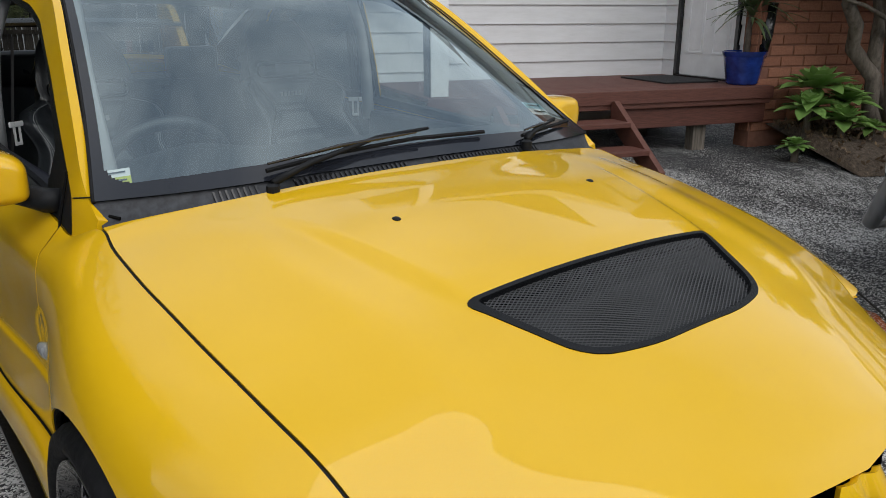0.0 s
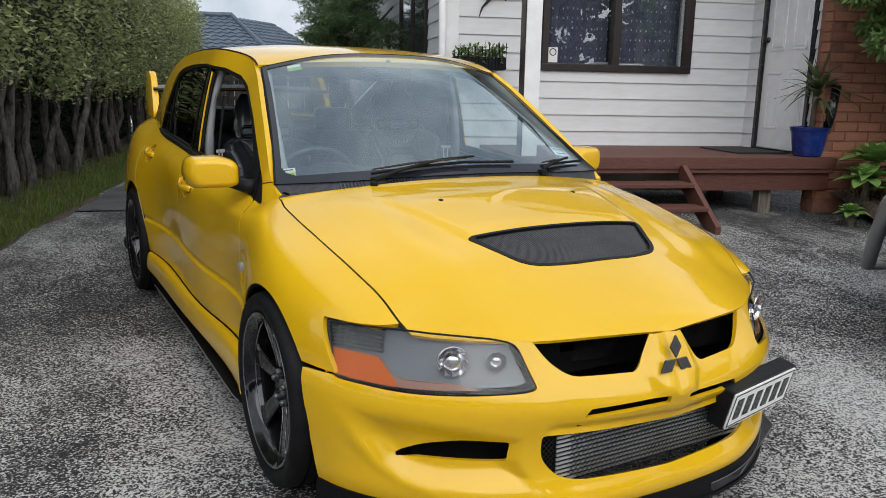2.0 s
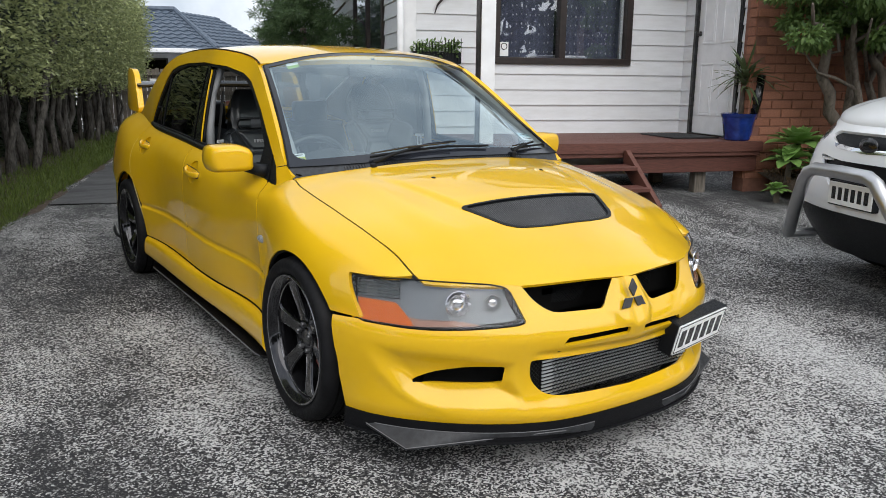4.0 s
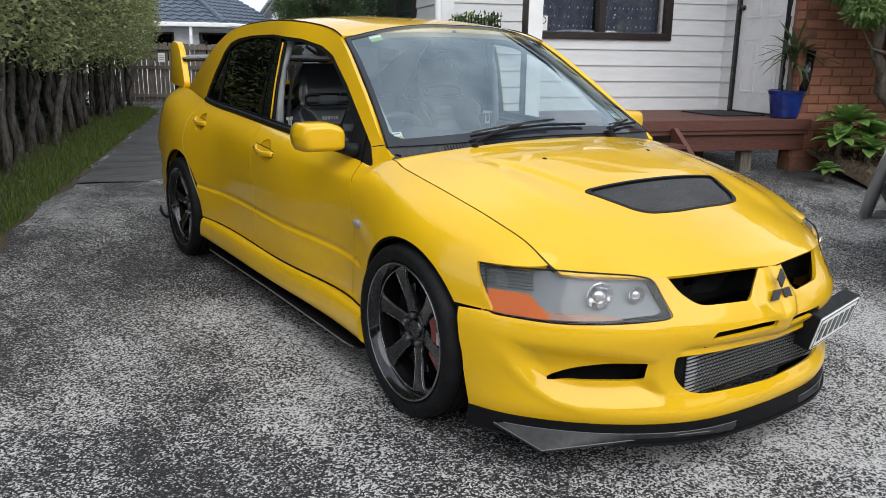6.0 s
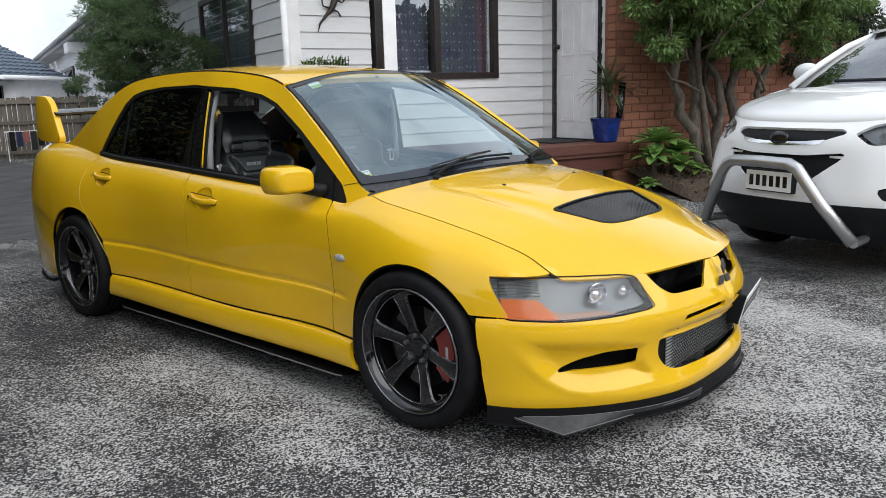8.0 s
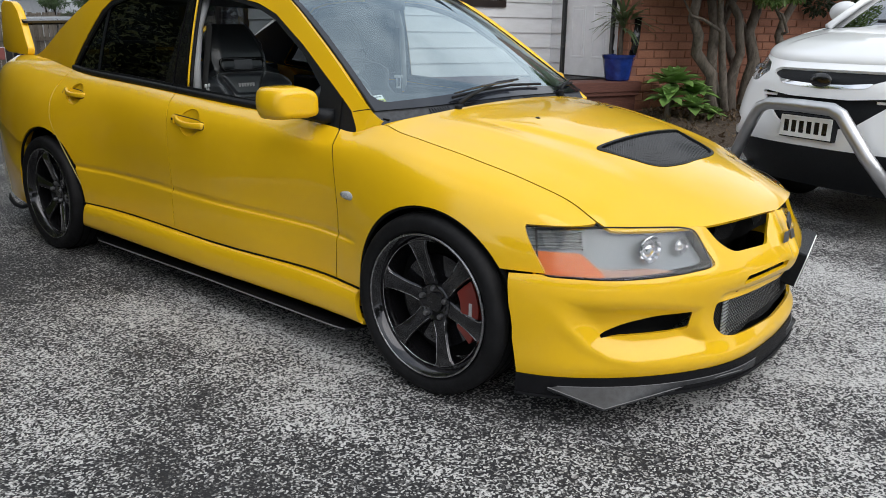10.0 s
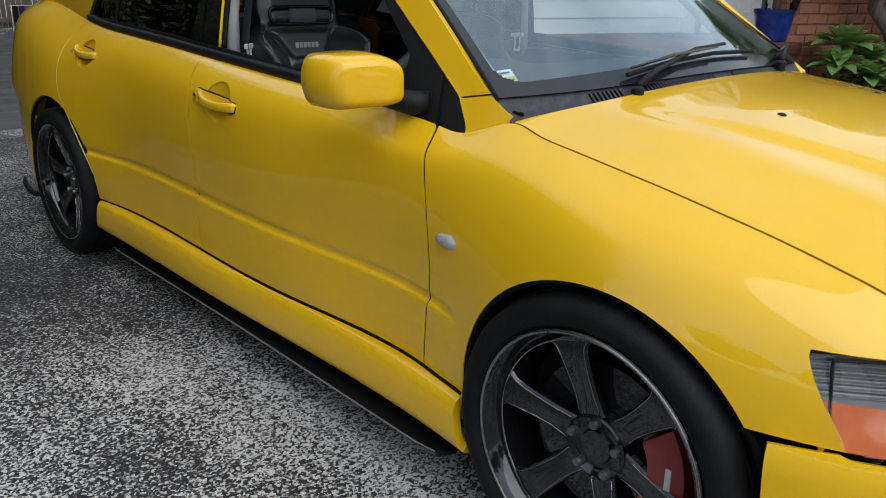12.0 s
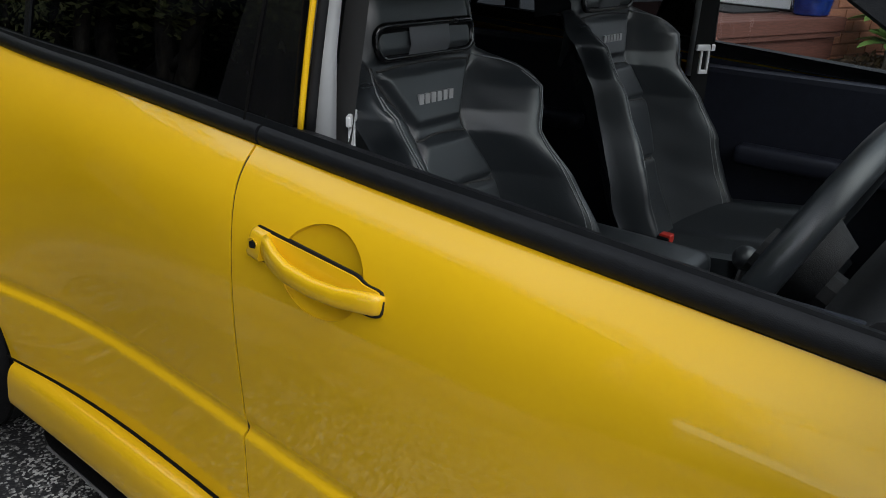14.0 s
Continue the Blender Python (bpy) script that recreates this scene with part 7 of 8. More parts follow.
for x0, x1 in ((-2.235, -1.57), (-1.495, -0.785)):
    pn = part("pane", box_bm((x0, 0.012, 1.475), (x1, 0.016, 2.54)), M_PANE, win)
    pn.visible_shadow = False
    b = bmesh.new()
    cols = 40
    vs = [[b.verts.new((x0 + (x1 - x0) * i / cols, 0.13 + 0.012 * math.sin(i * 0.9), z)) for z in (1.47, 2.55)] for i in range(cols + 1)]
    for c0, c1 in zip(vs, vs[1:]):
        b.faces.new((c0[0], c1[0], c1[1], c0[1]))
    part("net_curtain", b, M_CURTAIN, win, "grey net curtain with pale dots", smooth=True)
part("inner_edge", box_bm((-0.83, 0.02, 1.475), (-0.80, 0.06, 2.54)), M_WHITEWOOD, win)
b = box_bm((-2.225, 0.004, 1.485), (-2.125, 0.010, 1.63), 0.002)
stk = part("window_sticker", b, M_WHITE, win, "white round-topped window sticker")
part("sticker_ring", lathe_bm([(0.002, 0.028), (0.002, 0.036), (0.0, 0.036), (0.0, 0.028)], 24, "Y", closed=True), M_BLACK, stk).matrix_basis = Matrix.Translation((-2.175, 0.001, 1.585))
# near-black panel: the room's dimness is put into its colour
structure(place(part("room_back", box_bm((-2.3, 0.9, 0.6), (-0.02, 0.95, 2.7)), M_ROOM), HF), "dark panel standing in for the dim room behind the window", "room")

# recessed left part, side wall, eaves
wl = structure(place(part("wall_left", box_bm((-3.1, 0.502, 0.0), (-2.23, 0.65, 3.1)), M_BOARD), HL), "white weatherboard wall set back beside the window", "wall")
boards(wl, Matrix.Translation((0, 0.50, 0)), -3.08, 0.872, 0.26, 3.05)
ws_ = structure(place(part("wall_side", box_bm((-3.098, 0.254, 0.0), (-2.95, 28.4, 2.9)), M_BOARD)), "long white weatherboard side wall", "wall")
rot = Matrix.Translation((-3.10, 28.4, 0)) @ Matrix.Rotation(radians(-90), 4, "Z")
boards(ws_, rot, 0.0, 24.8, 0.26, 2.9)
boards(ws_, rot, 27.05, 1.08, 0.26, 2.9)
boards(ws_, rot, 24.8, 2.25, 0.26, 1.1)
part("corner_board", box_bm((-3.13, 0.205, 0.1), (-3.00, 0.25, 3.05), 0.004), M_WHITEWOOD, ws_)
tagged(place(part("downpipe", tube_bm([(-3.17, 0.17, 0.05), (-3.17, 0.17, 2.85)], 0.036, 12), M_WHITEWOOD, smooth=True)), "white round downpipe at the wall's corner", "downpipe")
w2 = structure(thing("window_2", "", ""), "tall dark-framed window in the side wall", "window")
w2.matrix_world = HM
for lo, hi in (((1.35, 1.10), (3.60, 1.17)), ((1.35, 2.48), (3.60, 2.55)), ((1.35, 1.17), (1.42, 2.48)), ((3.52, 1.17), (3.60, 2.48)), ((2.42, 1.17), (2.50, 2.48))):
    part("window_frame", box_bm((-3.15, lo[0], lo[1]), (-3.09, hi[0], hi[1]), 0.004), M_DARKFRAME, w2)
for y0, y1 in ((1.42, 2.42), (2.50, 3.52)):
    pn = part("pane", box_bm((-3.125, y0, 1.17), (-3.12, y1, 2.48)), M_PANE, w2)
    pn.visible_shadow = False
    part("net_curtain", box_bm((-3.10, y0, 1.17), (-3.097, y1, 2.48)), M_CURTAIN, w2)
w3 = structure(thing("window_3", "", ""), "narrow dark window far along the side wall", "window")
w3.matrix_world = HM
for lo, hi in (((19.6, 0.95), (24.9, 1.05)), ((19.6, 2.35), (24.9, 2.45)), ((19.6, 1.05), (19.8, 2.35)), ((24.7, 1.05), (24.9, 2.35)), ((22.1, 1.05), (22.3, 2.35))):
    part("window_frame", box_bm((-3.17, lo[0], lo[1]), (-3.10, hi[0], hi[1]), 0.01), M_DARKFRAME, w3)
for y0, y1 in ((19.8, 22.1), (22.3, 24.7)):
    part("pane", box_bm((-3.14, y0, 1.05), (-3.132, y1, 2.35)), M_SKYGLASS, w3)
# an awning sash propped open on two white stays
part("sash", prism_bm([(-3.16, 2.34), (-3.52, 1.72), (-3.49, 1.70), (-3.12, 2.30)], 20.2, 21.8, "xz"), M_DARKFRAME, w3)
for y in (20.1, 21.9):
    part("stay", tube_bm([(-3.16, y, 1.25), (-3.60, y, 2.62)], 0.035, 8), M_WHITEWOOD, w3)
part("sunhood", box_bm((-3.70, 15.0, 2.58), (-3.10, 15.9, 2.84), 0.02), M_WHITEWOOD, w3)
rf = structure(thing("roof_1", "", ""), "low roof edge with pale gutter and soffit", "roof")
rf.matrix_world = HM
part("soffit", box_bm((-3.62, 0.0, 2.90), (-2.9, 31.9, 2.93)), M_SOFFIT, rf)
part("fascia", box_bm((-3.65, -0.1, 2.90), (-3.62, 32.0, 3.06), 0.004), M_SOFFIT, rf)
part("gutter", tube_bm([(-3.71, -0.1, 3.04), (-3.71, 32.0, 3.04)], 0.06, 10), M_SOFFIT, rf, smooth=True)
b = bmesh.new()
b.faces.new([b.verts.new(q) for q in ((-3.68, -0.1, 3.07), (-3.68, 32.0, 3.07), (0.5, 32.0, 4.4), (0.5, -0.1, 4.4))])
part("roof_sheet", b, M_TILE, rf)
part("roof_front", box_bm((-3.0, -0.6, 3.12), (6.0, 3.0, 3.3)), M_SOFFIT, rf)

# door wall and door
wd = structure(place(part("wall_door", box_bm((0.002, -1.06, 0.4), (0.12, -0.875, 3.1)), M_BOARD), HD), "white weatherboard return wall with the door", "wall")
rot = Matrix.Translation((0, 0, 0)) @ Matrix.Rotation(radians(-90), 4, "Z")
boards(wd, rot, 0.885, 0.165, Z0, 2.75)
boards(wd, rot, -0.20, 0.245, Z0, 2.75)
boards(wd, rot, -0.20, 1.25, 2.76, 3.1)
part("wall_head", box_bm((0.002, -0.90, 2.72), (0.12, 0.1, 3.1)), M_BOARD, wd)
part("wall_jamb", box_bm((0.002, -0.05, 0.4), (0.12, 0.19, 2.8)), M_BOARD, wd)
part("end_board", box_bm((-0.045, -1.10, 0.4), (0.10, -1.045, 3.1), 0.003), M_WHITEWOOD, wd)
dr = structure(thing("door_1", "", ""), "closed white panelled door in a black frame", "door")
dr.matrix_world = HD
for lo, hi in (((-0.878, 0.655), (-0.835, 2.73)), ((-0.085, 0.655), (-0.042, 2.73)), ((-0.835, 2.685), (-0.085, 2.73)), ((-0.878, 0.645), (-0.042, 0.69))):
    part("door_frame", box_bm((-0.035, lo[0], lo[1]), (0.06, hi[0], hi[1]), 0.003), M_GLOSSBLACK, dr)
leaf = part("door_leaf", box_bm((0.0, -0.833, 0.692), (0.045, -0.087, 2.683)), M_WHITEWOOD, dr)
for y0, y1 in ((-0.745, -0.52), (-0.40, -0.175)):
    for z0, z1 in ((0.88, 1.43), (1.63, 2.22), (2.34, 2.56)):
        for lo, hi in (((y0, z0), (y1, z0 + 0.02)), ((y0, z1 - 0.02), (y1, z1)), ((y0, z0), (y0 + 0.02, z1)), ((y1 - 0.02, z0), (y1, z1))):
            part("panel_moulding", box_bm((-0.007, lo[0], lo[1]), (0.002, hi[0], hi[1]), 0.003), M_WHITEWOOD, leaf)
        part("door_panel", box_bm((-0.005, y0 + 0.035, z0 + 0.035), (0.004, y1 - 0.035, z1 - 0.035), 0.004), M_WHITEWOOD, leaf)
b = lathe_bm([(0.0, 0.026), (-0.008, 0.026), (-0.012, 0.012), (-0.035, 0.012), (-0.042, 0.026), (-0.06, 0.026), (-0.066, 0.012), (-0.066, 0.0)], 20)
b.transform(Matrix.Translation((0.0, -0.125, 1.745)))
part("door_knob", b, M_GLOSSBLACK, leaf, "dark round door knob", smooth=True)

# ---- deck, steps ----
deck = thing("deck", "red-brown stained timber deck on short posts", "deck", at=HK)
me = None
for i in range(15):
    y = -1.155 + i * 0.096
    part("deck_board", box_bm((-2.76, y, 0.612), (0.165, y + 0.090, 0.642), 0.004), M_DECK, deck)
part("fascia", box_bm((-2.76, -1.165, 0.545), (0.175, -1.158, 0.640), 0.003), M_DECK, deck)
part("fascia", box_bm((-2.76, -1.150, 0.505), (0.160, -1.118, 0.610), 0.004), M_DECK, deck)
part("skirt_board", box_bm((-1.22, -1.115, 0.350), (0.150, -1.085, 0.505), 0.004), M_DECK, deck)
part("side_skirt_board", box_bm((0.12, -1.085, 0.350), (0.150, -0.3, 0.61), 0.004), M_DECK, deck)
for x, y in ((-0.42, -1.0), (-2.3, -1.0), (-0.42, -0.2), (-2.3, -0.2)):
    part("deck_post", box_bm((x - 0.06, y - 0.05, 0.08), (x + 0.06, y + 0.05, 0.52), 0.006), M_PICKET, deck)
steps = thing("steps", "two red-brown timber steps with a sloping stringer", "steps", at=HM)
for x in (-1.33, -2.28):
    b = prism_bm([(-1.17, 0.60), (-1.17, 0.44), (-1.68, 0.12), (-1.83, 0.12), (-1.83, 0.19), (-1.21, 0.61)], x, x + 0.045, "yz", 0.003)
    part("stringer", b, M_DECK, steps)
for y, z in ((-1.45, 0.445), (-1.70, 0.285)):
    part("tread", box_bm((-2.235, y, z), (-1.33, y + 0.24, z + 0.035), 0.005), M_DECK, steps)
tagged(place(part("doormat", box_bm((-0.62, -0.80, 0.643), (-0.10, -0.12, 0.656), 0.004), M_DASH), HK @ Matrix.Translation((0.06, 0.05, 0))), "thin dark doormat on the deck", "mat")

# ---- brick wall ----
wb = structure(place(part("wall_brick", box_bm((0.05, -1.072, 0.0), (4.6, -0.9, 3.1)), M_MORTAR)), "red-brown clay brick wall", "wall")

# pot with palm and a furled umbrella
pot = thing("plant_pot", "ribbed glossy blue pot with a spindly palm", "plant pot", at=HM @ Matrix.Translation((0.0, -0.985, 0.673)) @ Matrix.Diagonal((0.92, 0.92, 0.80, 1)))
prof = [(0.0, 0.0), (0.0, 0.125)]
for i in range(11):
    z = 0.01 + i * 0.026
    prof += [(z, 0.130 + z * 0.15), (z + 0.013, 0.138 + z * 0.15)]
prof += [(0.30, 0.185), (0.325, 0.190), (0.33, 0.175), (0.29, 0.165), (0.28, 0.0)]
part("pot", lathe_bm(prof, 40, "Z"), M_POT, pot, smooth=True, sharp=60)
part("potting_soil", lathe_bm([(0.29, 0.166), (0.295, 0.0)], 24, "Z"), M_SOIL, pot)
part("stem", limb([(0.02, 0, 0.28), (0.03, 0.01, 0.55), (0.05, 0.0, 0.78)], 0.028, 0.022), M_BARK, pot, smooth=True)
rng = np.random.default_rng(9)
for i in range(64):
    q, e = rng.uniform(0, 6.28), rng.uniform(-0.1, 1.35)
    L = rng.uniform(0.32, 0.52)
    z0 = 0.62 + rng.uniform(0, 0.20)
    pts = []
    for t in np.linspace(0, 1, 6):
        r = L * t * math.cos(e)
        pts.append((0.05 + r * math.cos(q), r * math.sin(q), z0 + L * t * math.sin(e) - 0.22 * t * t * math.cos(e)))
    b = bmesh.new()
    sd = Vector((-math.sin(q), math.cos(q), 0))
    rows = []
    for t, p in zip(np.linspace(0, 1, 6), pts):
        w = 0.022 * (1 - t) ** 0.6 + 0.001
        rows.append((b.verts.new(Vector(p) - sd * w), b.verts.new(Vector(p) + Vector((0, 0, -0.004))), b.verts.new(Vector(p) + sd * w)))
    for r0, r1 in zip(rows, rows[1:]):
        for j in range(2):
            b.faces.new((r0[j], r0[j + 1], r1[j + 1], r1[j]))
    part("leaf", b, M_PALM, pot, smooth=True)
b = tube_bm([(0.10, -0.07, 0.22), (0.12, -0.08, 0.40), (0.15, -0.09, 0.64)], [0.045, 0.055, 0.040], 14)
um = part("umbrella", b, M_GLOSSBLACK, None, smooth=True)
um.matrix_world = HM @ Matrix.Translation((0.0, -0.985, 0.665))
tagged(um, "furled black umbrella stuck in the blue pot", "umbrella")

# lizard ornament and a wall planter
liz = thing("wall_ornament", "dark metal lizard ornament on the boards", "ornament", at=HM @ Matrix.Translation((-2.68, 0.205, 2.095)))
part("body", tube_bm([(-0.13, 0, -0.21), (-0.10, 0, -0.12), (-0.03, 0, -0.04), (0.03, 0, 0.02), (0.06, 0, 0.09), (0.11, 0, 0.16), (0.13, 0, 0.20)], [0.003, 0.010, 0.016, 0.030, 0.034, 0.020, 0.008], 10), M_DARKFRAME, liz, smooth=True)
for p0, p1, p2 in (((0.03, 0, 0.02), (0.10, 0, 0.0), (0.13, 0, -0.05)), ((0.02, 0, 0.03), (-0.06, 0, 0.05), (-0.07, 0, 0.11)), ((0.08, 0, 0.12), (0.15, 0, 0.09), (0.19, 0, 0.13)), ((0.08, 0, 0.13), (0.02, 0, 0.17), (0.03, 0, 0.23))):
    part("leg", tube_bm([p0, p1, p2], [0.012, 0.008, 0.010], 6), M_DARKFRAME, liz)
pl = thing("planter", "wall planter of trailing green leaves in a black rack", "planter", at=HM @ Matrix.Translation((-2.83, 0.080, 1.45)))
part("trough", box_bm((-0.25, -0.08, -0.06), (0.25, 0.10, 0.06), 0.01), M_BLACK, pl)
for i in range(16):
    part("bar", tube_bm([(-0.25 + i * 0.033, -0.085, -0.05), (-0.25 + i * 0.033, -0.085, 0.13 + 0.004 * i)], 0.004, 5), M_BLACK, pl)
part("bracket", box_bm((-0.20, 0.08, -0.03), (0.20, 0.155, 0.01)), M_BLACK, pl)
rng = np.random.default_rng(12)
p = np.stack([rng.uniform(-0.22, 0.24, 500), rng.uniform(-0.08, 0.06, 500), rng.uniform(0.02, 0.16, 500)], 1)
leaves("foliage", p, np.tile([0, -0.5, 0.3], (500, 1)), 0.05, M_TREELEAF, 5, parent=pl)

# ---- garden bed, succulents, tree ----
bed = bmesh.new()
rows = []
for x in np.linspace(0.20, 6.5, 40):
    w = 2.02 + 0.10 * math.sin(x * 3.1) + 0.25 * float(step(np.array((x - 1) / 3)))
    rows.append([bed.verts.new(q) for q in ((x, -1.07, 0.36), (x, -1.35, 0.36 + 0.02 * math.sin(x * 5)), (x, -1.35 - (w - 1.35) * 0.6, 0.27 + 0.02 * math.sin(x * 7)), (x, -w, 0.10))])
for r0, r1 in zip(rows, rows[1:]):
    for j in range(3):
        bed.faces.new((r0[j], r0[j + 1], r1[j + 1], r1[j]))
bed.faces.new(rows[0])
bmesh.ops.recalc_face_normals(bed, faces=bed.faces)
structure(place(part("ground_bed", bed, M_SOIL, smooth=True)), "raised earth bed along the brick wall", "garden bed")
n = 2600
lp = np.stack([rng.uniform(0.15, 4.5, n), -1.2 - np.abs(rng.normal(0, 0.45, n)), np.zeros(n)], 1)
lp[:, 2] = np.interp(-lp[:, 1], [1.07, 1.35, 1.75, 2.1], [0.38, 0.38, 0.29, 0.155])
lp[:, 2] = np.maximum(lp[:, 2], 0.155)
tagged(place(leaves("leaf_litter", lp, np.tile([0, 0, 0.3], (n, 1)), 0.05, M_LITTER, 7, 0.5, 0.0)), "dry brown fallen leaves on the bed", "leaf litter", kind="stuff")


def rosette(at, size, seed, n=34):
    ob = thing("succulent", "fresh green succulent rosette with broad pointed leaves", "succulent", "succulents in the bed", at=HM @ Matrix.Translation(at))
    r = np.random.default_rng(seed)
    part("stem", limb([(0, 0, -0.22), (0.01, 0, 0.02)], 0.03, 0.025), M_BARK, ob, smooth=True)
    for i in range(n):
        q = i * 2.399 + r.normal(0, 0.1)
        e = 1.25 - 1.2 * (i / n) + r.normal(0, 0.08)
        L = size * (0.55 + 0.5 * i / n)
        b = bmesh.new()
        rows = []
        sd = Vector((-math.sin(q), math.cos(q), 0))
        for t in np.linspace(0, 1, 7):
            rr, zz = L * t * math.cos(e), L * t * math.sin(e) - L * 0.25 * t * t * math.cos(e)
            w = L * 0.21 * math.sin(math.pi * min(1, 0.12 + t * 0.88) ** 1.35) + 0.0015
            p = Vector((rr * math.cos(q), rr * math.sin(q), zz))
            rows.append((b.verts.new(p - sd * w + Vector((0, 0, w * 0.35))), b.verts.new(p), b.verts.new(p + sd * w + Vector((0, 0, w * 0.35)))))
        for r0, r1 in zip(rows, rows[1:]):
            for j in range(2):
                b.faces.new((r0[j], r0[j + 1], r1[j + 1], r1[j]))
        part("leaf", b, M_AGAVE, ob, smooth=True)
    return ob


for i, (x, y, z, s) in enumerate(((0.36, -1.42, 0.66, 0.36), (0.58, -1.50, 0.56, 0.28), (0.22, -1.50, 0.52, 0.27), (0.44, -1.62, 0.43, 0.27), (0.02, -1.62, 0.26, 0.15), (0.75, -1.62, 0.36, 0.16))):
    rosette((x, y, z), s, 20 + i)

tree = thing("tree", "many-stemmed tree with drooping green leaves by the brick wall", "tree", at=HM)
rng = np.random.default_rng(31)
tops = []
for i, (dx, dy, tx, ty, tz, r) in enumerate(((0, 0, 0.42, -1.50, 1.75, 0.055), (0.05, 0.05, 0.75, -1.42, 1.9, 0.05), (0.25, 0.0, 1.05, -1.35, 2.0, 0.045), (0.45, 0.02, 1.55, -1.40, 1.9, 0.06), (0.42, -0.06, 2.05, -1.60, 1.75, 0.045), (0.32, 0.1, 1.35, -1.25, 2.1, 0.04), (0.10, -0.05, 0.55, -1.75, 1.8, 0.035))):
    p = crooked(rng, (1.06 + dx, -1.42 + dy, 0.25), (tx, ty, tz), 8, 0.06)
    t = part("trunk", limb(p, r * 1.3, r * 0.75, 10), M_BARK, tree, smooth=True)
    tops.append(p[-1])
    for _ in range(3):
        q = p[rng.integers(4, 8)]
        e = (q[0] + rng.normal(0, 0.45), q[1] + rng.normal(-0.1, 0.3), q[2] + rng.uniform(0.3, 0.7))
        part("branch", limb(crooked(rng, q, e, 5, 0.04), r * 0.5, r * 0.2, 6), M_BARK, t, smooth=True)
pp, oo = [], []
for c, rad, nl, cnt in (((1.1, -1.65, 2.45), (1.15, 0.65, 0.75), 64, 26000), ((0.35, -1.75, 2.05), (0.60, 0.45, 0.50), 22, 9000), ((1.85, -1.75, 2.05), (0.80, 0.5, 0.55), 30, 11000), ((1.1, -1.75, 1.75), (0.7, 0.4, 0.3), 16, 5000), ((2.55, -1.7, 2.3), (0.6, 0.5, 0.6), 18, 6500)):
    a, o = lumps(rng, c, rad, nl, cnt, 0.6)
    pp.append(a)
    oo.append(o)
leaves("crown", np.concatenate(pp), np.concatenate(oo), 0.066, M_TREELEAF, 8, 0.34, 0.75, parent=tree)

shrub = thing("shrub", "dark evergreen shrub behind the parked car", "shrub", at=HM)
part("trunk", limb([(3.6, -1.3, 0.2), (3.65, -1.3, 1.0), (3.6, -1.2, 1.8)], 0.05, 0.03), M_BARK, shrub)
a, o = lumps(rng, (3.7, -1.3, 1.65), (0.95, 0.5, 0.75), 30, 9000)
leaves("crown", a, o, 0.06, M_DARKLEAF, 11, 0.45, 0.3, parent=shrub)

side_tree = thing("tree", "feathery grey-green tree beside the long side wall", "tree", at=HM)
p = crooked(rng, (-3.75, 4.6, 0), (-3.75, 4.8, 2.0), 6, 0.04)
part("trunk", limb(p, 0.07, 0.05), M_BARK, side_tree, smooth=True)
for _ in range(7):
    q = p[rng.integers(3, 6)]
    part("branch", limb(crooked(rng, q, (q[0] + rng.normal(0, 0.35), q[1] + rng.normal(0, 0.9), q[2] + rng.uniform(0.3, 0.9)), 5, 0.05), 0.03, 0.012, 6), M_BARK, side_tree)
pp, oo = [], []
for c, rad, nl, cnt in (((-3.9, 4.7, 2.25), (0.55, 1.2, 0.75), 60, 18000), ((-4.0, 3.6, 1.9), (0.4, 0.8, 0.5), 24, 6500), ((-3.8, 6.2, 2.0), (0.5, 1.0, 0.6), 24, 6500), ((-3.55, 2.9, 1.75), (0.26, 0.85, 0.42), 22, 5200), ((-4.0, 7.6, 1.8), (0.5, 1.0, 0.7), 20, 5000)):
    a, o = lumps(rng, c, rad, nl, cnt, 0.35)
    pp.append(a)
    oo.append(o)
leaves("crown", np.concatenate(pp), np.concatenate(oo), 0.07, M_FEATHER, 9, 0.16, 0.1, parent=side_tree)

# ---- neighbours ----
def tiled_slope(a, b2, c, d, courses, waves):
    """A tiled plane a-b (eave) to d-c (ridge), with stepped courses and rolls."""
    a, b2, c, d = (np.array(q, float) for q in (a, b2, c, d))
    nrm = np.cross(b2 - a, d - a)
    nrm /= np.linalg.norm(nrm)
    if nrm[2] < 0:
        nrm = -nrm
    b = bmesh.new()
    cols = waves * 4
    rows = []
    for i in range(courses):
        for t, h in ((i / courses, 0.05), ((i + 0.985) / courses, 0.012)):
            r = []
            for j in range(cols + 1):
                s = j / cols
                p = (a * (1 - s) + b2 * s) * (1 - t) + (d * (1 - s) + c * s) * t
                r.append(b.verts.new(p + nrm * (h + 0.022 * math.cos(j * math.pi / 2))))
            rows.append(r)
    for r0, r1 in zip(rows, rows[1:]):
        for j in range(cols):
            b.faces.new((r0[j], r0[j + 1], r1[j + 1], r1[j]))
    return b


nb = thing("house", "low neighbour's house with blue-grey tiled hip roof", "house", at=HM)
EV, RG = 2.02, 3.35
part("wall", box_bm((-12.5, 17.2, 0), (-4.9, 24, EV)), M_WHITEWOOD, nb)
part("wall", prism_bm([(-4.9, 17.2), (-3.5, 18.6), (-3.5, 21.0), (-4.9, 21.0)], 0, EV - 0.05, "xy"), M_WHITEWOOD, nb)
part("roof", tiled_slope((-13.2, 16.5, EV), (-5.2, 16.5, EV), (-6.6, 19.6, RG), (-13.2, 19.6, RG), 11, 26), M_TILE, nb)
part("roof", tiled_slope((-5.2, 16.5, EV), (-3.4, 18.3, EV - 0.02), (-5.4, 20.4, RG - 0.1), (-6.6, 19.6, RG), 11, 10), M_TILE, nb)
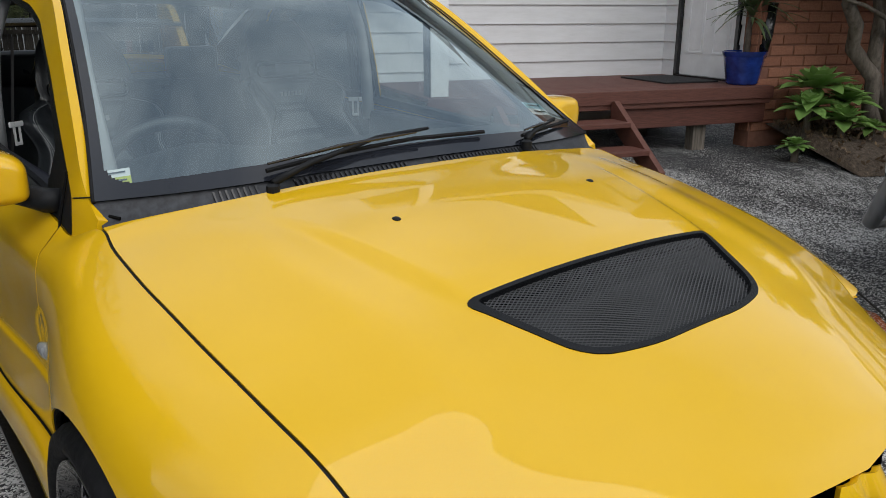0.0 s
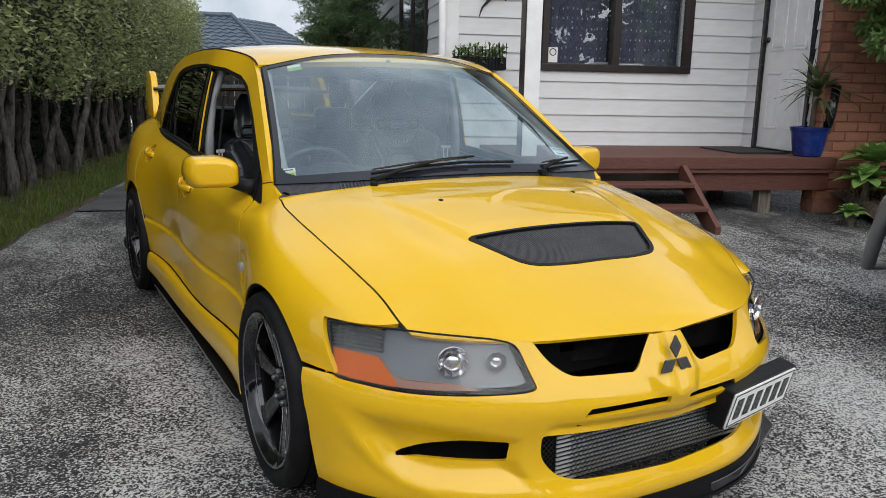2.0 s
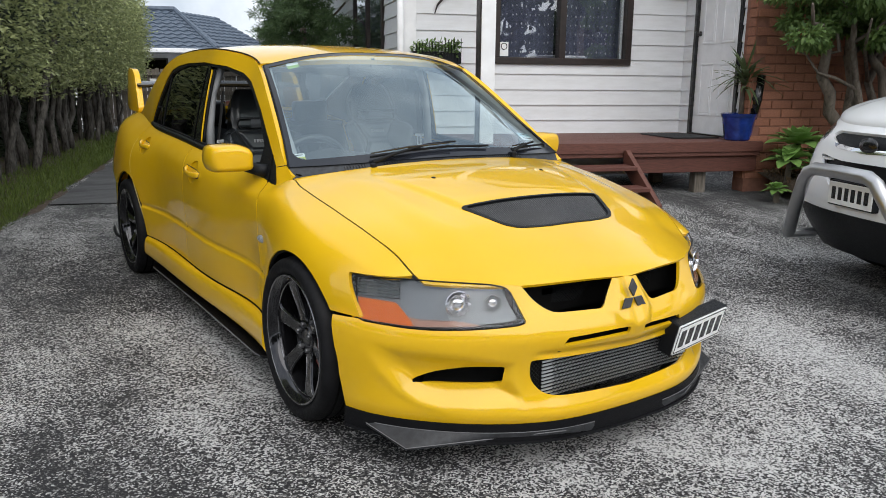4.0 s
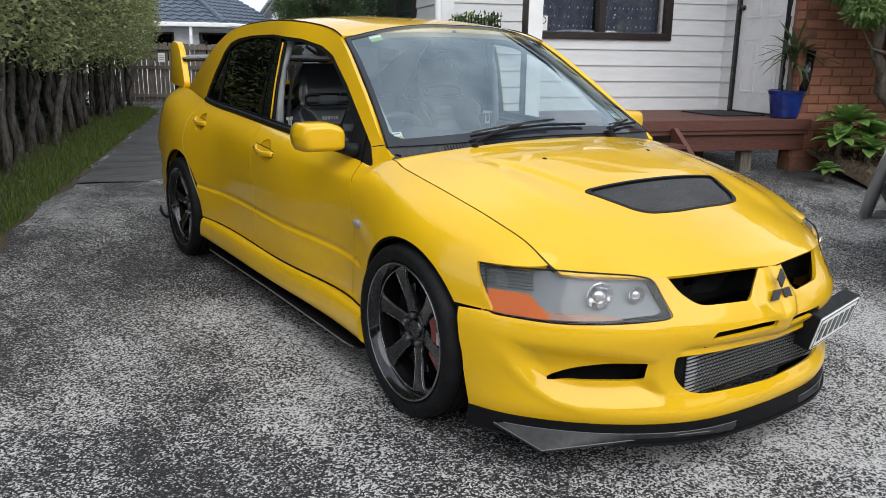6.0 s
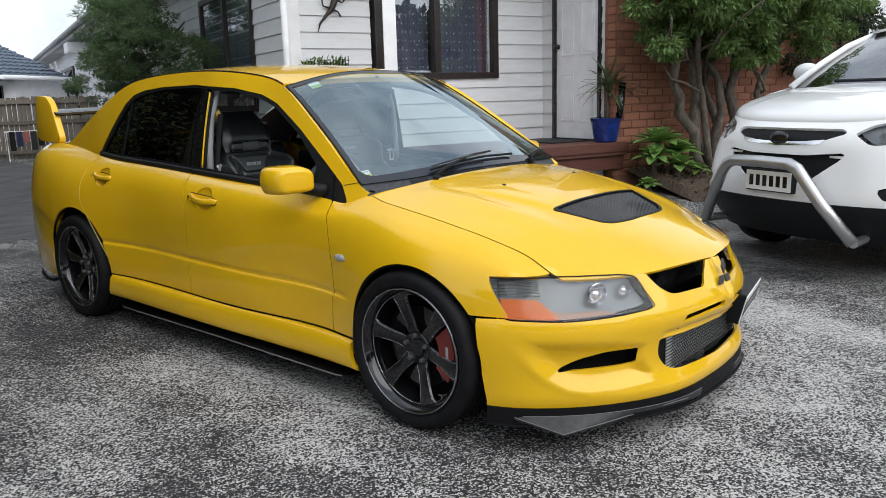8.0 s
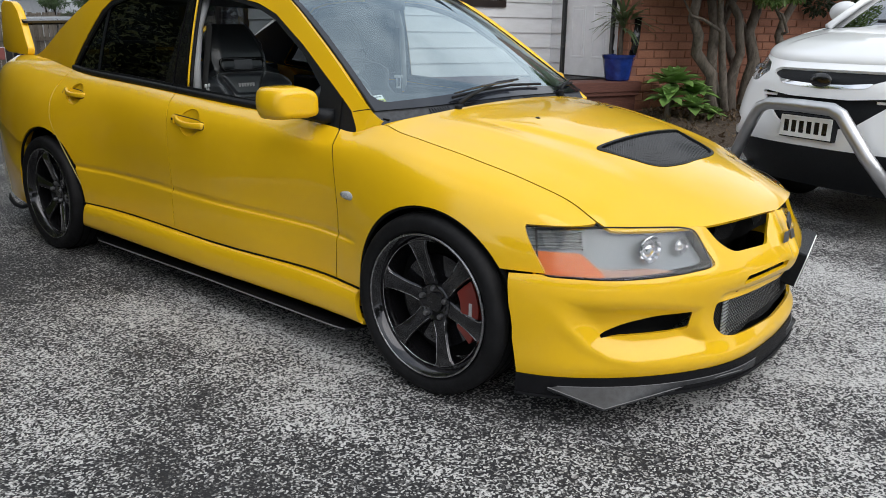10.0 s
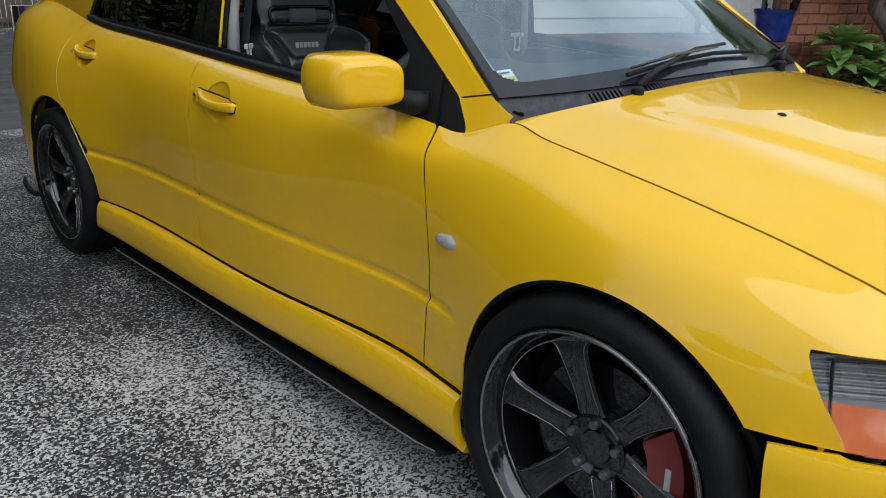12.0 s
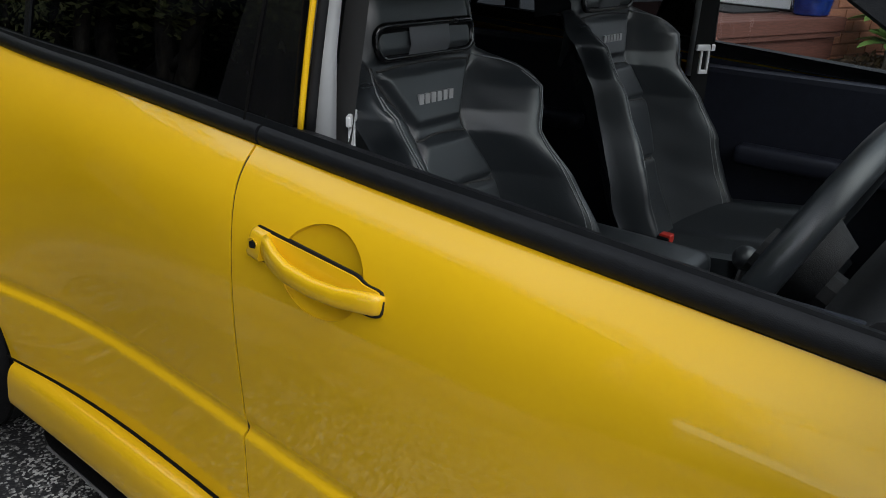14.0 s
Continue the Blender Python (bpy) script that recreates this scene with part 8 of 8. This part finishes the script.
part("ridge_cap", tube_bm([(-13.2, 19.6, RG + 0.06), (-6.6, 19.6, RG + 0.06), (-5.25, 16.6, EV + 0.08)], 0.09, 8), M_TILE, nb)
part("gutter", box_bm((-13.2, 16.42, EV - 0.06), (-5.15, 16.54, EV + 0.06), 0.02), M_WHITEWOOD, nb)
part("gutter", tube_bm([(-5.2, 16.48, EV), (-3.36, 18.32, EV - 0.02)], 0.065, 8), M_WHITEWOOD, nb)
part("soffit", box_bm((-13.2, 16.5, EV - 0.08), (-5.2, 17.2, EV - 0.06)), M_SOFFIT, nb)
part("downpipe", tube_bm([(-6.2, 16.5, EV), (-6.2, 16.55, 0)], 0.05, 8), M_WHITEWOOD, nb)
for x0, x1 in ((-9.4, -8.2), (-7.5, -6.7), (-6.0, -5.2)):
    wn = part("window", box_bm((x0, 17.15, 1.0), (x1, 17.22, 1.82), 0.01), M_DARKFRAME, nb)
    part("pane", box_bm((x0 + 0.05, 17.14, 1.05), (x1 - 0.05, 17.149, 1.77)), M_TINT, wn)

rh = thing("house", "pale weatherboard gable of a house beyond the shrubs", "house", at=HM)
b = prism_bm([(6.4, 0.0), (12, 0.0), (12, 2.9), (9.2, 4.0), (6.4, 2.35)], 1.5, 1.7, "xz")
part("wall", b, M_WHITEWOOD, rh)
for i in range(22):
    part("weatherboard", box_bm((6.4, 1.47, 0.1 + i * 0.18), (12, 1.5, 0.1 + i * 0.18 + 0.172), 0.004) if i < 12 else box_bm((7.0 + (i - 12) * 0.25, 1.47, 0.1 + i * 0.18), (11.6, 1.5, 0.1 + i * 0.18 + 0.172), 0.004), M_BOARD, rh)
part("roof", tube_bm([(5.9, 1.4, 2.1), (9.2, 1.4, 4.05), (12.5, 1.4, 2.8)], 0.10, 8), M_SOFFIT, rh)
b = bmesh.new()
b.faces.new([b.verts.new(q) for q in ((5.9, 1.3, 2.12), (9.2, 1.3, 4.08), (9.2, 9, 4.08), (5.9, 9, 2.12))])
part("roof_sheet", b, M_TILE, rh)

# trees behind the camera, which the paint and glass mirror
palm = thing("palm_tree", "slender spiky-leaved palm across the driveway", "palm tree", at=HM @ Matrix.Translation((2.2, -7.2, 0)))
part("trunk", limb([(0, 0, 0), (0.05, 0, 1.2), (0.0, 0.05, 2.55)], 0.10, 0.07, 10), M_BARK, palm, smooth=True)
rng = np.random.default_rng(41)
for i in range(70):
    q, e, L = rng.uniform(0, 6.28), rng.uniform(-0.5, 1.4), rng.uniform(0.5, 0.72)
    sd = Vector((-math.sin(q), math.cos(q), 0))
    b = bmesh.new()
    rows = []
    for t in np.linspace(0, 1, 6):
        r = L * t * math.cos(e)
        p = Vector((r * math.cos(q), r * math.sin(q) + 0.05, 2.55 + L * t * math.sin(e) - 0.22 * t * t * math.cos(e)))
        w = 0.030 * (1 - t) ** 0.6 + 0.002
        rows.append((b.verts.new(p - sd * w), b.verts.new(p + Vector((0, 0, -0.006))), b.verts.new(p + sd * w)))
    for r0, r1 in zip(rows, rows[1:]):
        for n_ in range(2):
            b.faces.new((r0[n_], r0[n_ + 1], r1[n_ + 1], r1[n_]))
    part("leaf", b, M_DARKLEAF, palm, smooth=True)
# unseen tree row, added only to shape the reflections
far = thing("tree_belt", "unseen row of dark trees added for reflections", "trees", at=Matrix.Identity(4))
pp, oo = [], []
for x, y, h, w in ((-16, -10, 4.2, 3.0), (-13, -15, 5.5, 3.5), (-6, -18, 4.5, 3.2), (1, -20, 6, 3.8), (8, -18, 4.8, 3.2), (14, -13, 5.2, 3.4), (-19, -3, 4.4, 3.0), (18, -6, 4.6, 3.0)):
    part("trunk", limb([(x, y, 0), (x, y, h * 0.6)], 0.22, 0.12), M_TRUNK, far)
    a, o = lumps(rng, (x, y, h * 0.62), (w, w, h * 0.36), 40, 2600)
    pp.append(a)
    oo.append(o)
leaves("crown", np.concatenate(pp), np.concatenate(oo), 0.55, M_DARKLEAF, 13, 0.6, 0.2, parent=far)


# ---- white parked crossover: nose towards -x of its own axes ----
SM = Matrix.Translation((2.362, -0.235, 0.005)) @ Matrix.Rotation(radians(-24.7), 4, "Z")
suv = thing("suv", "white compact crossover with a steel nudge bar", "car", at=SM)
k = Mat("white_paint", (0.80, 0.81, 0.82), 0.3, 0.0, 0.8, 0.4)
k.color(k.ramp(k.noise(2.0, 3), [(0.3, (0.77, 0.78, 0.79)), (0.7, (0.82, 0.83, 0.84))]))
M_SUVWHITE = k.m


def srow(*pts):
    return [(0.25 * i, x, y, z) for i, (x, y, z) in enumerate(pts)]


# front face, from the bonnet's edge to the sill, centre to corner
NOSE_S = Skin([
    srow((0.16, 0, 0.985), (0.175, 0.25, 0.985), (0.23, 0.48, 0.995), (0.38, 0.70, 1.025), (0.68, 0.86, 1.065)),
    srow((0.07, 0, 0.92), (0.09, 0.26, 0.92), (0.15, 0.50, 0.915), (0.31, 0.74, 0.90), (0.66, 0.895, 0.90)),
    srow((0.035, 0, 0.83), (0.05, 0.26, 0.83), (0.11, 0.51, 0.82), (0.27, 0.76, 0.80), (0.62, 0.905, 0.80)),
    srow((0.02, 0, 0.70), (0.03, 0.26, 0.70), (0.09, 0.52, 0.69), (0.24, 0.77, 0.67), (0.60, 0.91, 0.66)),
    srow((0.00, 0, 0.56), (0.015, 0.26, 0.56), (0.07, 0.52, 0.55), (0.22, 0.77, 0.53), (0.58, 0.905, 0.52)),
    srow((0.01, 0, 0.455), (0.02, 0.26, 0.455), (0.08, 0.52, 0.45), (0.23, 0.76, 0.445), (0.58, 0.90, 0.44)),
    srow((0.05, 0, 0.36), (0.06, 0.26, 0.36), (0.12, 0.51, 0.36), (0.27, 0.74, 0.36), (0.60, 0.885, 0.36)),
    srow((0.12, 0, 0.25), (0.13, 0.26, 0.25), (0.19, 0.49, 0.25), (0.33, 0.70, 0.26), (0.62, 0.86, 0.27)),
])


def nose_s(u, v):
    p = NOSE_S(u, np.abs(v)).copy()
    p[..., 1] *= np.sign(v) + (v == 0)
    return p


def ypoly(pts, **kw):
    return inside_poly(pts, (1, 2), **kw)


S_UP = rounded([(-0.39, 0.950), (0.39, 0.950), (0.43, 0.925), (0.28, 0.868), (0, 0.856), (-0.28, 0.868), (-0.43, 0.925)], 0.02)
S_LOW = rounded([(-0.46, 0.812), (-0.2, 0.788), (0.2, 0.788), (0.46, 0.812), (0.43, 0.765), (0.27, 0.640), (0.18, 0.620), (-0.18, 0.620), (-0.27, 0.640), (-0.43, 0.765)], 0.02)
S_LAMP = rounded([(0.47, 0.922), (0.53, 0.972), (0.66, 1.005), (0.80, 1.040), (0.84, 1.035), (0.83, 0.965), (0.71, 0.868), (0.57, 0.855)], [0.01, 0.02, 0.03, 0.02, 0.02, 0.04, 0.04, 0.03])
S_FOG = rounded([(0.64, 0.60), (0.80, 0.66), (0.86, 0.64), (0.82, 0.54), (0.68, 0.54)], 0.02)
S_ARCH = lambda p: np.hypot(p[..., 0] - 0.90, p[..., 2] - 0.34) - 0.385
hide = [lambda p, f=ypoly(q, mirror=m_): -f(p) for q, m_ in ((S_UP, False), (S_LOW, False), (S_LAMP, True), (S_FOG, True))]
US, VS = np.linspace(0, 7, 90), np.linspace(-1, 1, 160)
upper = lambda p: p[..., 2] - 0.500
part("front_bumper", shell_bm(nose_s, US, VS, hide + [upper, S_ARCH], 0.02, (-1, 0, 0)), M_SUVWHITE, suv)
part("lower_bumper", shell_bm(nose_s, US, VS, [lambda p: 0.497 - p[..., 2], S_ARCH], 0.02, (-1, 0, 0)), M_BLACK, suv, "black plastic lower bumper")


def inset(d):
    return lambda u, v: nose_s(u, v) + np.stack([d + 0 * u, 0 * u, 0 * u], -1)


part("upper_grille", shell_bm(inset(0.03), US, VS, [ypoly(S_UP, mirror=False, grow=0.01)], 0, (-1, 0, 0)), M_BLACK, suv)
part("lower_grille", shell_bm(inset(0.04), US, VS, [ypoly(S_LOW, mirror=False, grow=0.01)], 0, (-1, 0, 0)), M_BLACK, suv)
for z in (0.66, 0.70, 0.745):
    part("grille_bar", tube_bm([(0.085 + 0.16 * abs(y) ** 2, y, z) for y in np.linspace(-0.36, 0.36, 9)], 0.010, 6), M_GLOSSBLACK, suv)
chr_ = shell_bm(inset(-0.004), US, VS, [ypoly(rounded([(-0.33, 0.888), (-0.17, 0.872), (0, 0.866), (0.17, 0.872), (0.33, 0.888), (0.29, 0.857), (0, 0.842), (-0.29, 0.857)], 0.02), mirror=False)], 0.006, (-1, 0, 0))
part("grille_trim", chr_, M_CHROME, suv, "bright chrome grille trim")
for s in (-1, 1):
    part("marker_lamp", box_bm((0.09, s * 0.40 - 0.055, 0.775), (0.11, s * 0.40 + 0.055, 0.79), 0.003), M_WHITE, suv)
b = bmesh.new()
bmesh.ops.create_uvsphere(b, u_segments=24, v_segments=12, radius=1)
b.transform(Matrix.Translation((0.045, 0, 0.887)) @ Matrix.Diagonal((0.018, 0.075, 0.045, 1)))
part("emblem", b, M_GLOSSBLACK, suv, "plain dark oval emblem", smooth=True)
for s in (-1, 1):
    cut = lambda p, s=s: np.minimum(ypoly(S_LAMP)(p), s * p[..., 1])
    hl = part("headlamp", shell_bm(inset(0.05), US, VS, [cut], 0, (-1, 0, 0)), M_LAMPGREY, suv, "clear swept-back headlamp")
    ln = part("headlamp_lens", shell_bm(inset(0.0), US, VS, [lambda p, c=cut: c(p) - 0.002], 0, (-1, 0, 0)), M_LENS, hl)
    ln.visible_shadow = False
    for y, z, r in ((0.60, 0.89, 0.035), (0.74, 0.915, 0.04)):
        b = lathe_bm([(0.0, r), (0.015, r * 1.1), (0.03, r * 0.6), (0.03, 0)], 20)
        b.transform(Matrix.Translation((0.12 + (y - 0.5) * 0.95, s * y, z)))
        part("reflector", b, M_CHROME, hl, smooth=True)
    fg_ = lambda p, s=s: np.minimum(ypoly(S_FOG)(p), s * p[..., 1])
    fo = part("fog_lamp", shell_bm(inset(0.03), US, VS, [lambda p, c=fg_: c(p) + 0.01], 0, (-1, 0, 0)), M_BLACK, suv, "fog lamp in a black recess")
    b = lathe_bm([(0.0, 0.0), (0.0, 0.035), (0.012, 0.042)], 20)
    b.transform(Matrix.Translation((0.30, s * 0.76, 0.595)) @ Matrix.Rotation(s * radians(-25), 4, "Z"))
    part("fog_lens", b, M_CHROME, fo)


def bonnet_s(u, v):
    x0 = NOSE_S(np.zeros_like(u), np.abs(v))[..., 0]
    x = x0 + (0.99 + 0.11 * np.abs(v) ** 2 - x0) * u
    z0 = NOSE_S(np.zeros_like(u), np.abs(v))[..., 2]
    y = NOSE_S(np.zeros_like(u), np.abs(v))[..., 1] * np.sign(v)
    y = y * (1 - u) + v * 0.80 * u
    z = z0 + (1.205 - z0) * u ** 0.45 - 0.01 * np.abs(v) ** 3 * u + 0.014 * step((0.62 - np.abs(v)) / 0.12) * step(u / 0.25)
    return np.stack([x, y, z], -1)


part("bonnet", shell_bm(bonnet_s, np.linspace(0.0, 1, 70) ** 1.6, np.linspace(-1, 1, 80), [], 0.006), M_SUVWHITE, suv)
# flanks and greenhouse
for s in (-1, 1):
    def flank_s(u, v):
        x = 0.60 + 3.8 * v
        z = 0.27 + (1.045 + 0.15 * np.clip((x - 0.68) / 0.42, 0, 1) ** 0.45 + 0.03 * v - 0.27) * u
        w = 0.90 - 0.05 * np.abs(u - 0.5) ** 2 - 0.10 * np.clip(u - 0.8, 0, 1) - 0.05 * np.clip(0.06 - v, 0, 1) * 8 - 0.25 * np.clip(v - 0.92, 0, 1)
        return np.stack([x, s * w, z], -1)
    part("side_panel", shell_bm(flank_s, np.linspace(0, 1, 40), np.linspace(0, 1, 80), [S_ARCH, lambda p: np.hypot(p[..., 0] - 3.54, p[..., 2] - 0.34) - 0.385], 0.02, (0, s, 0)), M_SUVWHITE, suv)
    b = bmesh.new()
    prof = [(1.06, 1.17), (1.12, 1.215), (1.80, 1.585), (3.7, 1.61), (4.30, 1.24), (4.30, 1.17)]
    q0 = [b.verts.new((x, s * (0.855 - (z - 1.1) * 0.38), z)) for x, z in prof]
    b.faces.new(q0)
    part("cabin_side", b, M_TINT, suv, "tinted side glass")
    part("roof_rail", tube_bm([(1.06, s * 0.815, 1.205), (1.33, s * 0.78, 1.375), (1.585, s * 0.745, 1.51), (1.84, s * 0.70, 1.60), (3.6, s * 0.68, 1.62), (4.3, s * 0.8, 1.2)], 0.026, 8), M_SUVWHITE, suv, smooth=True)
    mr = bmesh.new()
    bmesh.ops.create_uvsphere(mr, u_segments=20, v_segments=12, radius=1)
    mr.transform(Matrix.Translation((1.37, s * 0.94, 1.315)) @ Matrix.Diagonal((0.07, 0.12, 0.08, 1)))
    mo = part("door_mirror", mr, M_SUVWHITE, suv, smooth=True)
    part("mirror_arm", tube_bm([(1.38, s * 0.78, 1.26), (1.39, s * 0.92, 1.275)], 0.03, 8), M_BLACK, mo)


def screen_s(u, v):
    return np.stack([0.985 + 0.11 * np.abs(v) ** 2 + 0.79 * u, v * (0.80 - 0.12 * u), 1.200 + 0.425 * u + 0.03 * np.sin(u * math.pi)], -1)


part("windscreen", shell_bm(screen_s, np.linspace(0, 1, 20), np.linspace(-1, 1, 30), [], 0), M_SKYGLASS, suv, "windscreen mirroring the sky")
part("wiper", tube_bm([tuple(screen_s(np.array(0.04), np.array(v)) + np.array([-0.02, 0, 0.02])) for v in (-0.5, 0.0, 0.5)], 0.012, 6), M_BLACK, suv)
part("roof", shell_bm(lambda u, v: np.stack([1.77 + 1.90 * u, v * 0.68, 1.622 + 0.045 * (1 - v * v) + 0.0 * u], -1), np.linspace(0, 1, 12), np.linspace(-1, 1, 16), [], 0.02), M_SUVWHITE, suv)
# black block stands in for the unlit cabin
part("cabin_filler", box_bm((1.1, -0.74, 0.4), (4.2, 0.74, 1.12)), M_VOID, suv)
part("tailgate", shell_bm(lambda u, v: np.stack([4.32 - 0.5 * np.clip(u - 0.5, 0, 1), v * (0.85 - 0.15 * np.clip(u - 0.5, 0, 1)), 0.3 + 1.3 * u], -1), np.linspace(0, 1, 10), np.linspace(-1, 1, 12), [], 0, (1, 0, 0)), M_SUVWHITE, suv)
for x in (0.90, 3.54):
    for s in (-1, 1):
        b = lathe_bm([(-0.10, 0.21), (-0.11, 0.30), (-0.09, 0.335), (0, 0.342), (0.09, 0.335), (0.11, 0.30), (0.10, 0.21)], 40, "Y")
        b.transform(Matrix.Translation((x, s * 0.79, 0.342)))
        ty = part("wheel", b, M_TYRE, suv, "black tyre on an alloy wheel", smooth=True)
        b = lathe_bm([(s * 0.09, 0.21), (s * 0.07, 0.19), (s * 0.085, 0.05), (s * 0.09, 0.0)], 32, "Y")
        b.transform(Matrix.Translation((x, s * 0.79, 0.342)))
        part("alloy", b, M_LIP, ty, smooth=True)
part("chassis", box_bm((0.35, -0.66, 0.24), (4.2, 0.66, 0.42)), M_VOID, suv)

# nudge bar and plate
pts = [(0.05, 0.55, 0.36), (-0.06, 0.44, 0.50), (-0.10, 0.325, 0.665), (-0.105, 0.285, 0.715), (-0.105, 0.22, 0.742), (-0.105, 0, 0.746)]
pts = pts + [(x, -y, z) for x, y, z in pts[-2::-1]]
pts[0], pts[-1] = (0.02, 0.60, 0.29), (0.02, -0.60, 0.29)
nb_ = part("nudge_bar", tube_bm(pts, 0.038, 16), M_STEEL, suv, "brushed steel nudge bar", smooth=True)
for s in (-1, 1):
    b = tube_bm([(0.02, s * 0.60, 0.29), (0.18, s * 0.56, 0.30)], 0.028, 10)
    part("bar_foot", b, M_STEEL, nb_)
pl_ = part("number_plate", box_bm((-0.035, -0.18, 0.553), (-0.030, 0.18, 0.678), 0.0015), M_WHITE, suv, "white number plate with black bars")
part("plate_bracket", box_bm((-0.030, -0.185, 0.545), (0.035, 0.185, 0.685), 0.003), M_BLACK, suv)
for i in range(6):
    y = 0.135 - i * 0.054
    part("plate_bar", box_bm((-0.037, y - 0.016, 0.580), (-0.034, y + 0.016, 0.651), 0.0008), M_GLOSSBLACK, pl_)

# ---- bricks of the wall, last ----
bk_ = box_bm((0, -0.012, 0), (0.222, 0.0, 0.074), 0.004, segments=1)
brick_me = bpy.data.meshes.new("brick")
bk_.to_mesh(brick_me)
bk_.free()
brick_me.materials.append(M_BRICK)
rng = np.random.default_rng(77)
rest = bmesh.new()
for r in range(33):
    z = 0.30 + r * 0.086
    for c in range(19):
        x = 0.058 + c * 0.232 + (0.116 if r % 2 else 0.0)
        if x > 4.3:
            continue
        m = Matrix.Translation((x, -1.072 + rng.normal(0, 0.0015), z)) @ Matrix.Rotation(rng.normal(0, 0.004), 4, "Y")
        if x < 2.55 and z < 2.45:
            o = new("brick", brick_me)
            o.parent = wb
            o.matrix_basis = m
        else:
            b = box_bm((0, -0.012, 0), (0.222, 0.0, 0.074))
            join(rest, b, m)
rr = part("brickwork", rest, M_BRICK, wb)
rr["kind"] = "stuff"
# end faces of the wall's corner
for r in range(30):
    z = 0.30 + r * 0.086
    part("brick_end", box_bm((0.038, -1.068, z), (0.05, -0.96, z + 0.074), 0.003), M_BRICK, wb)
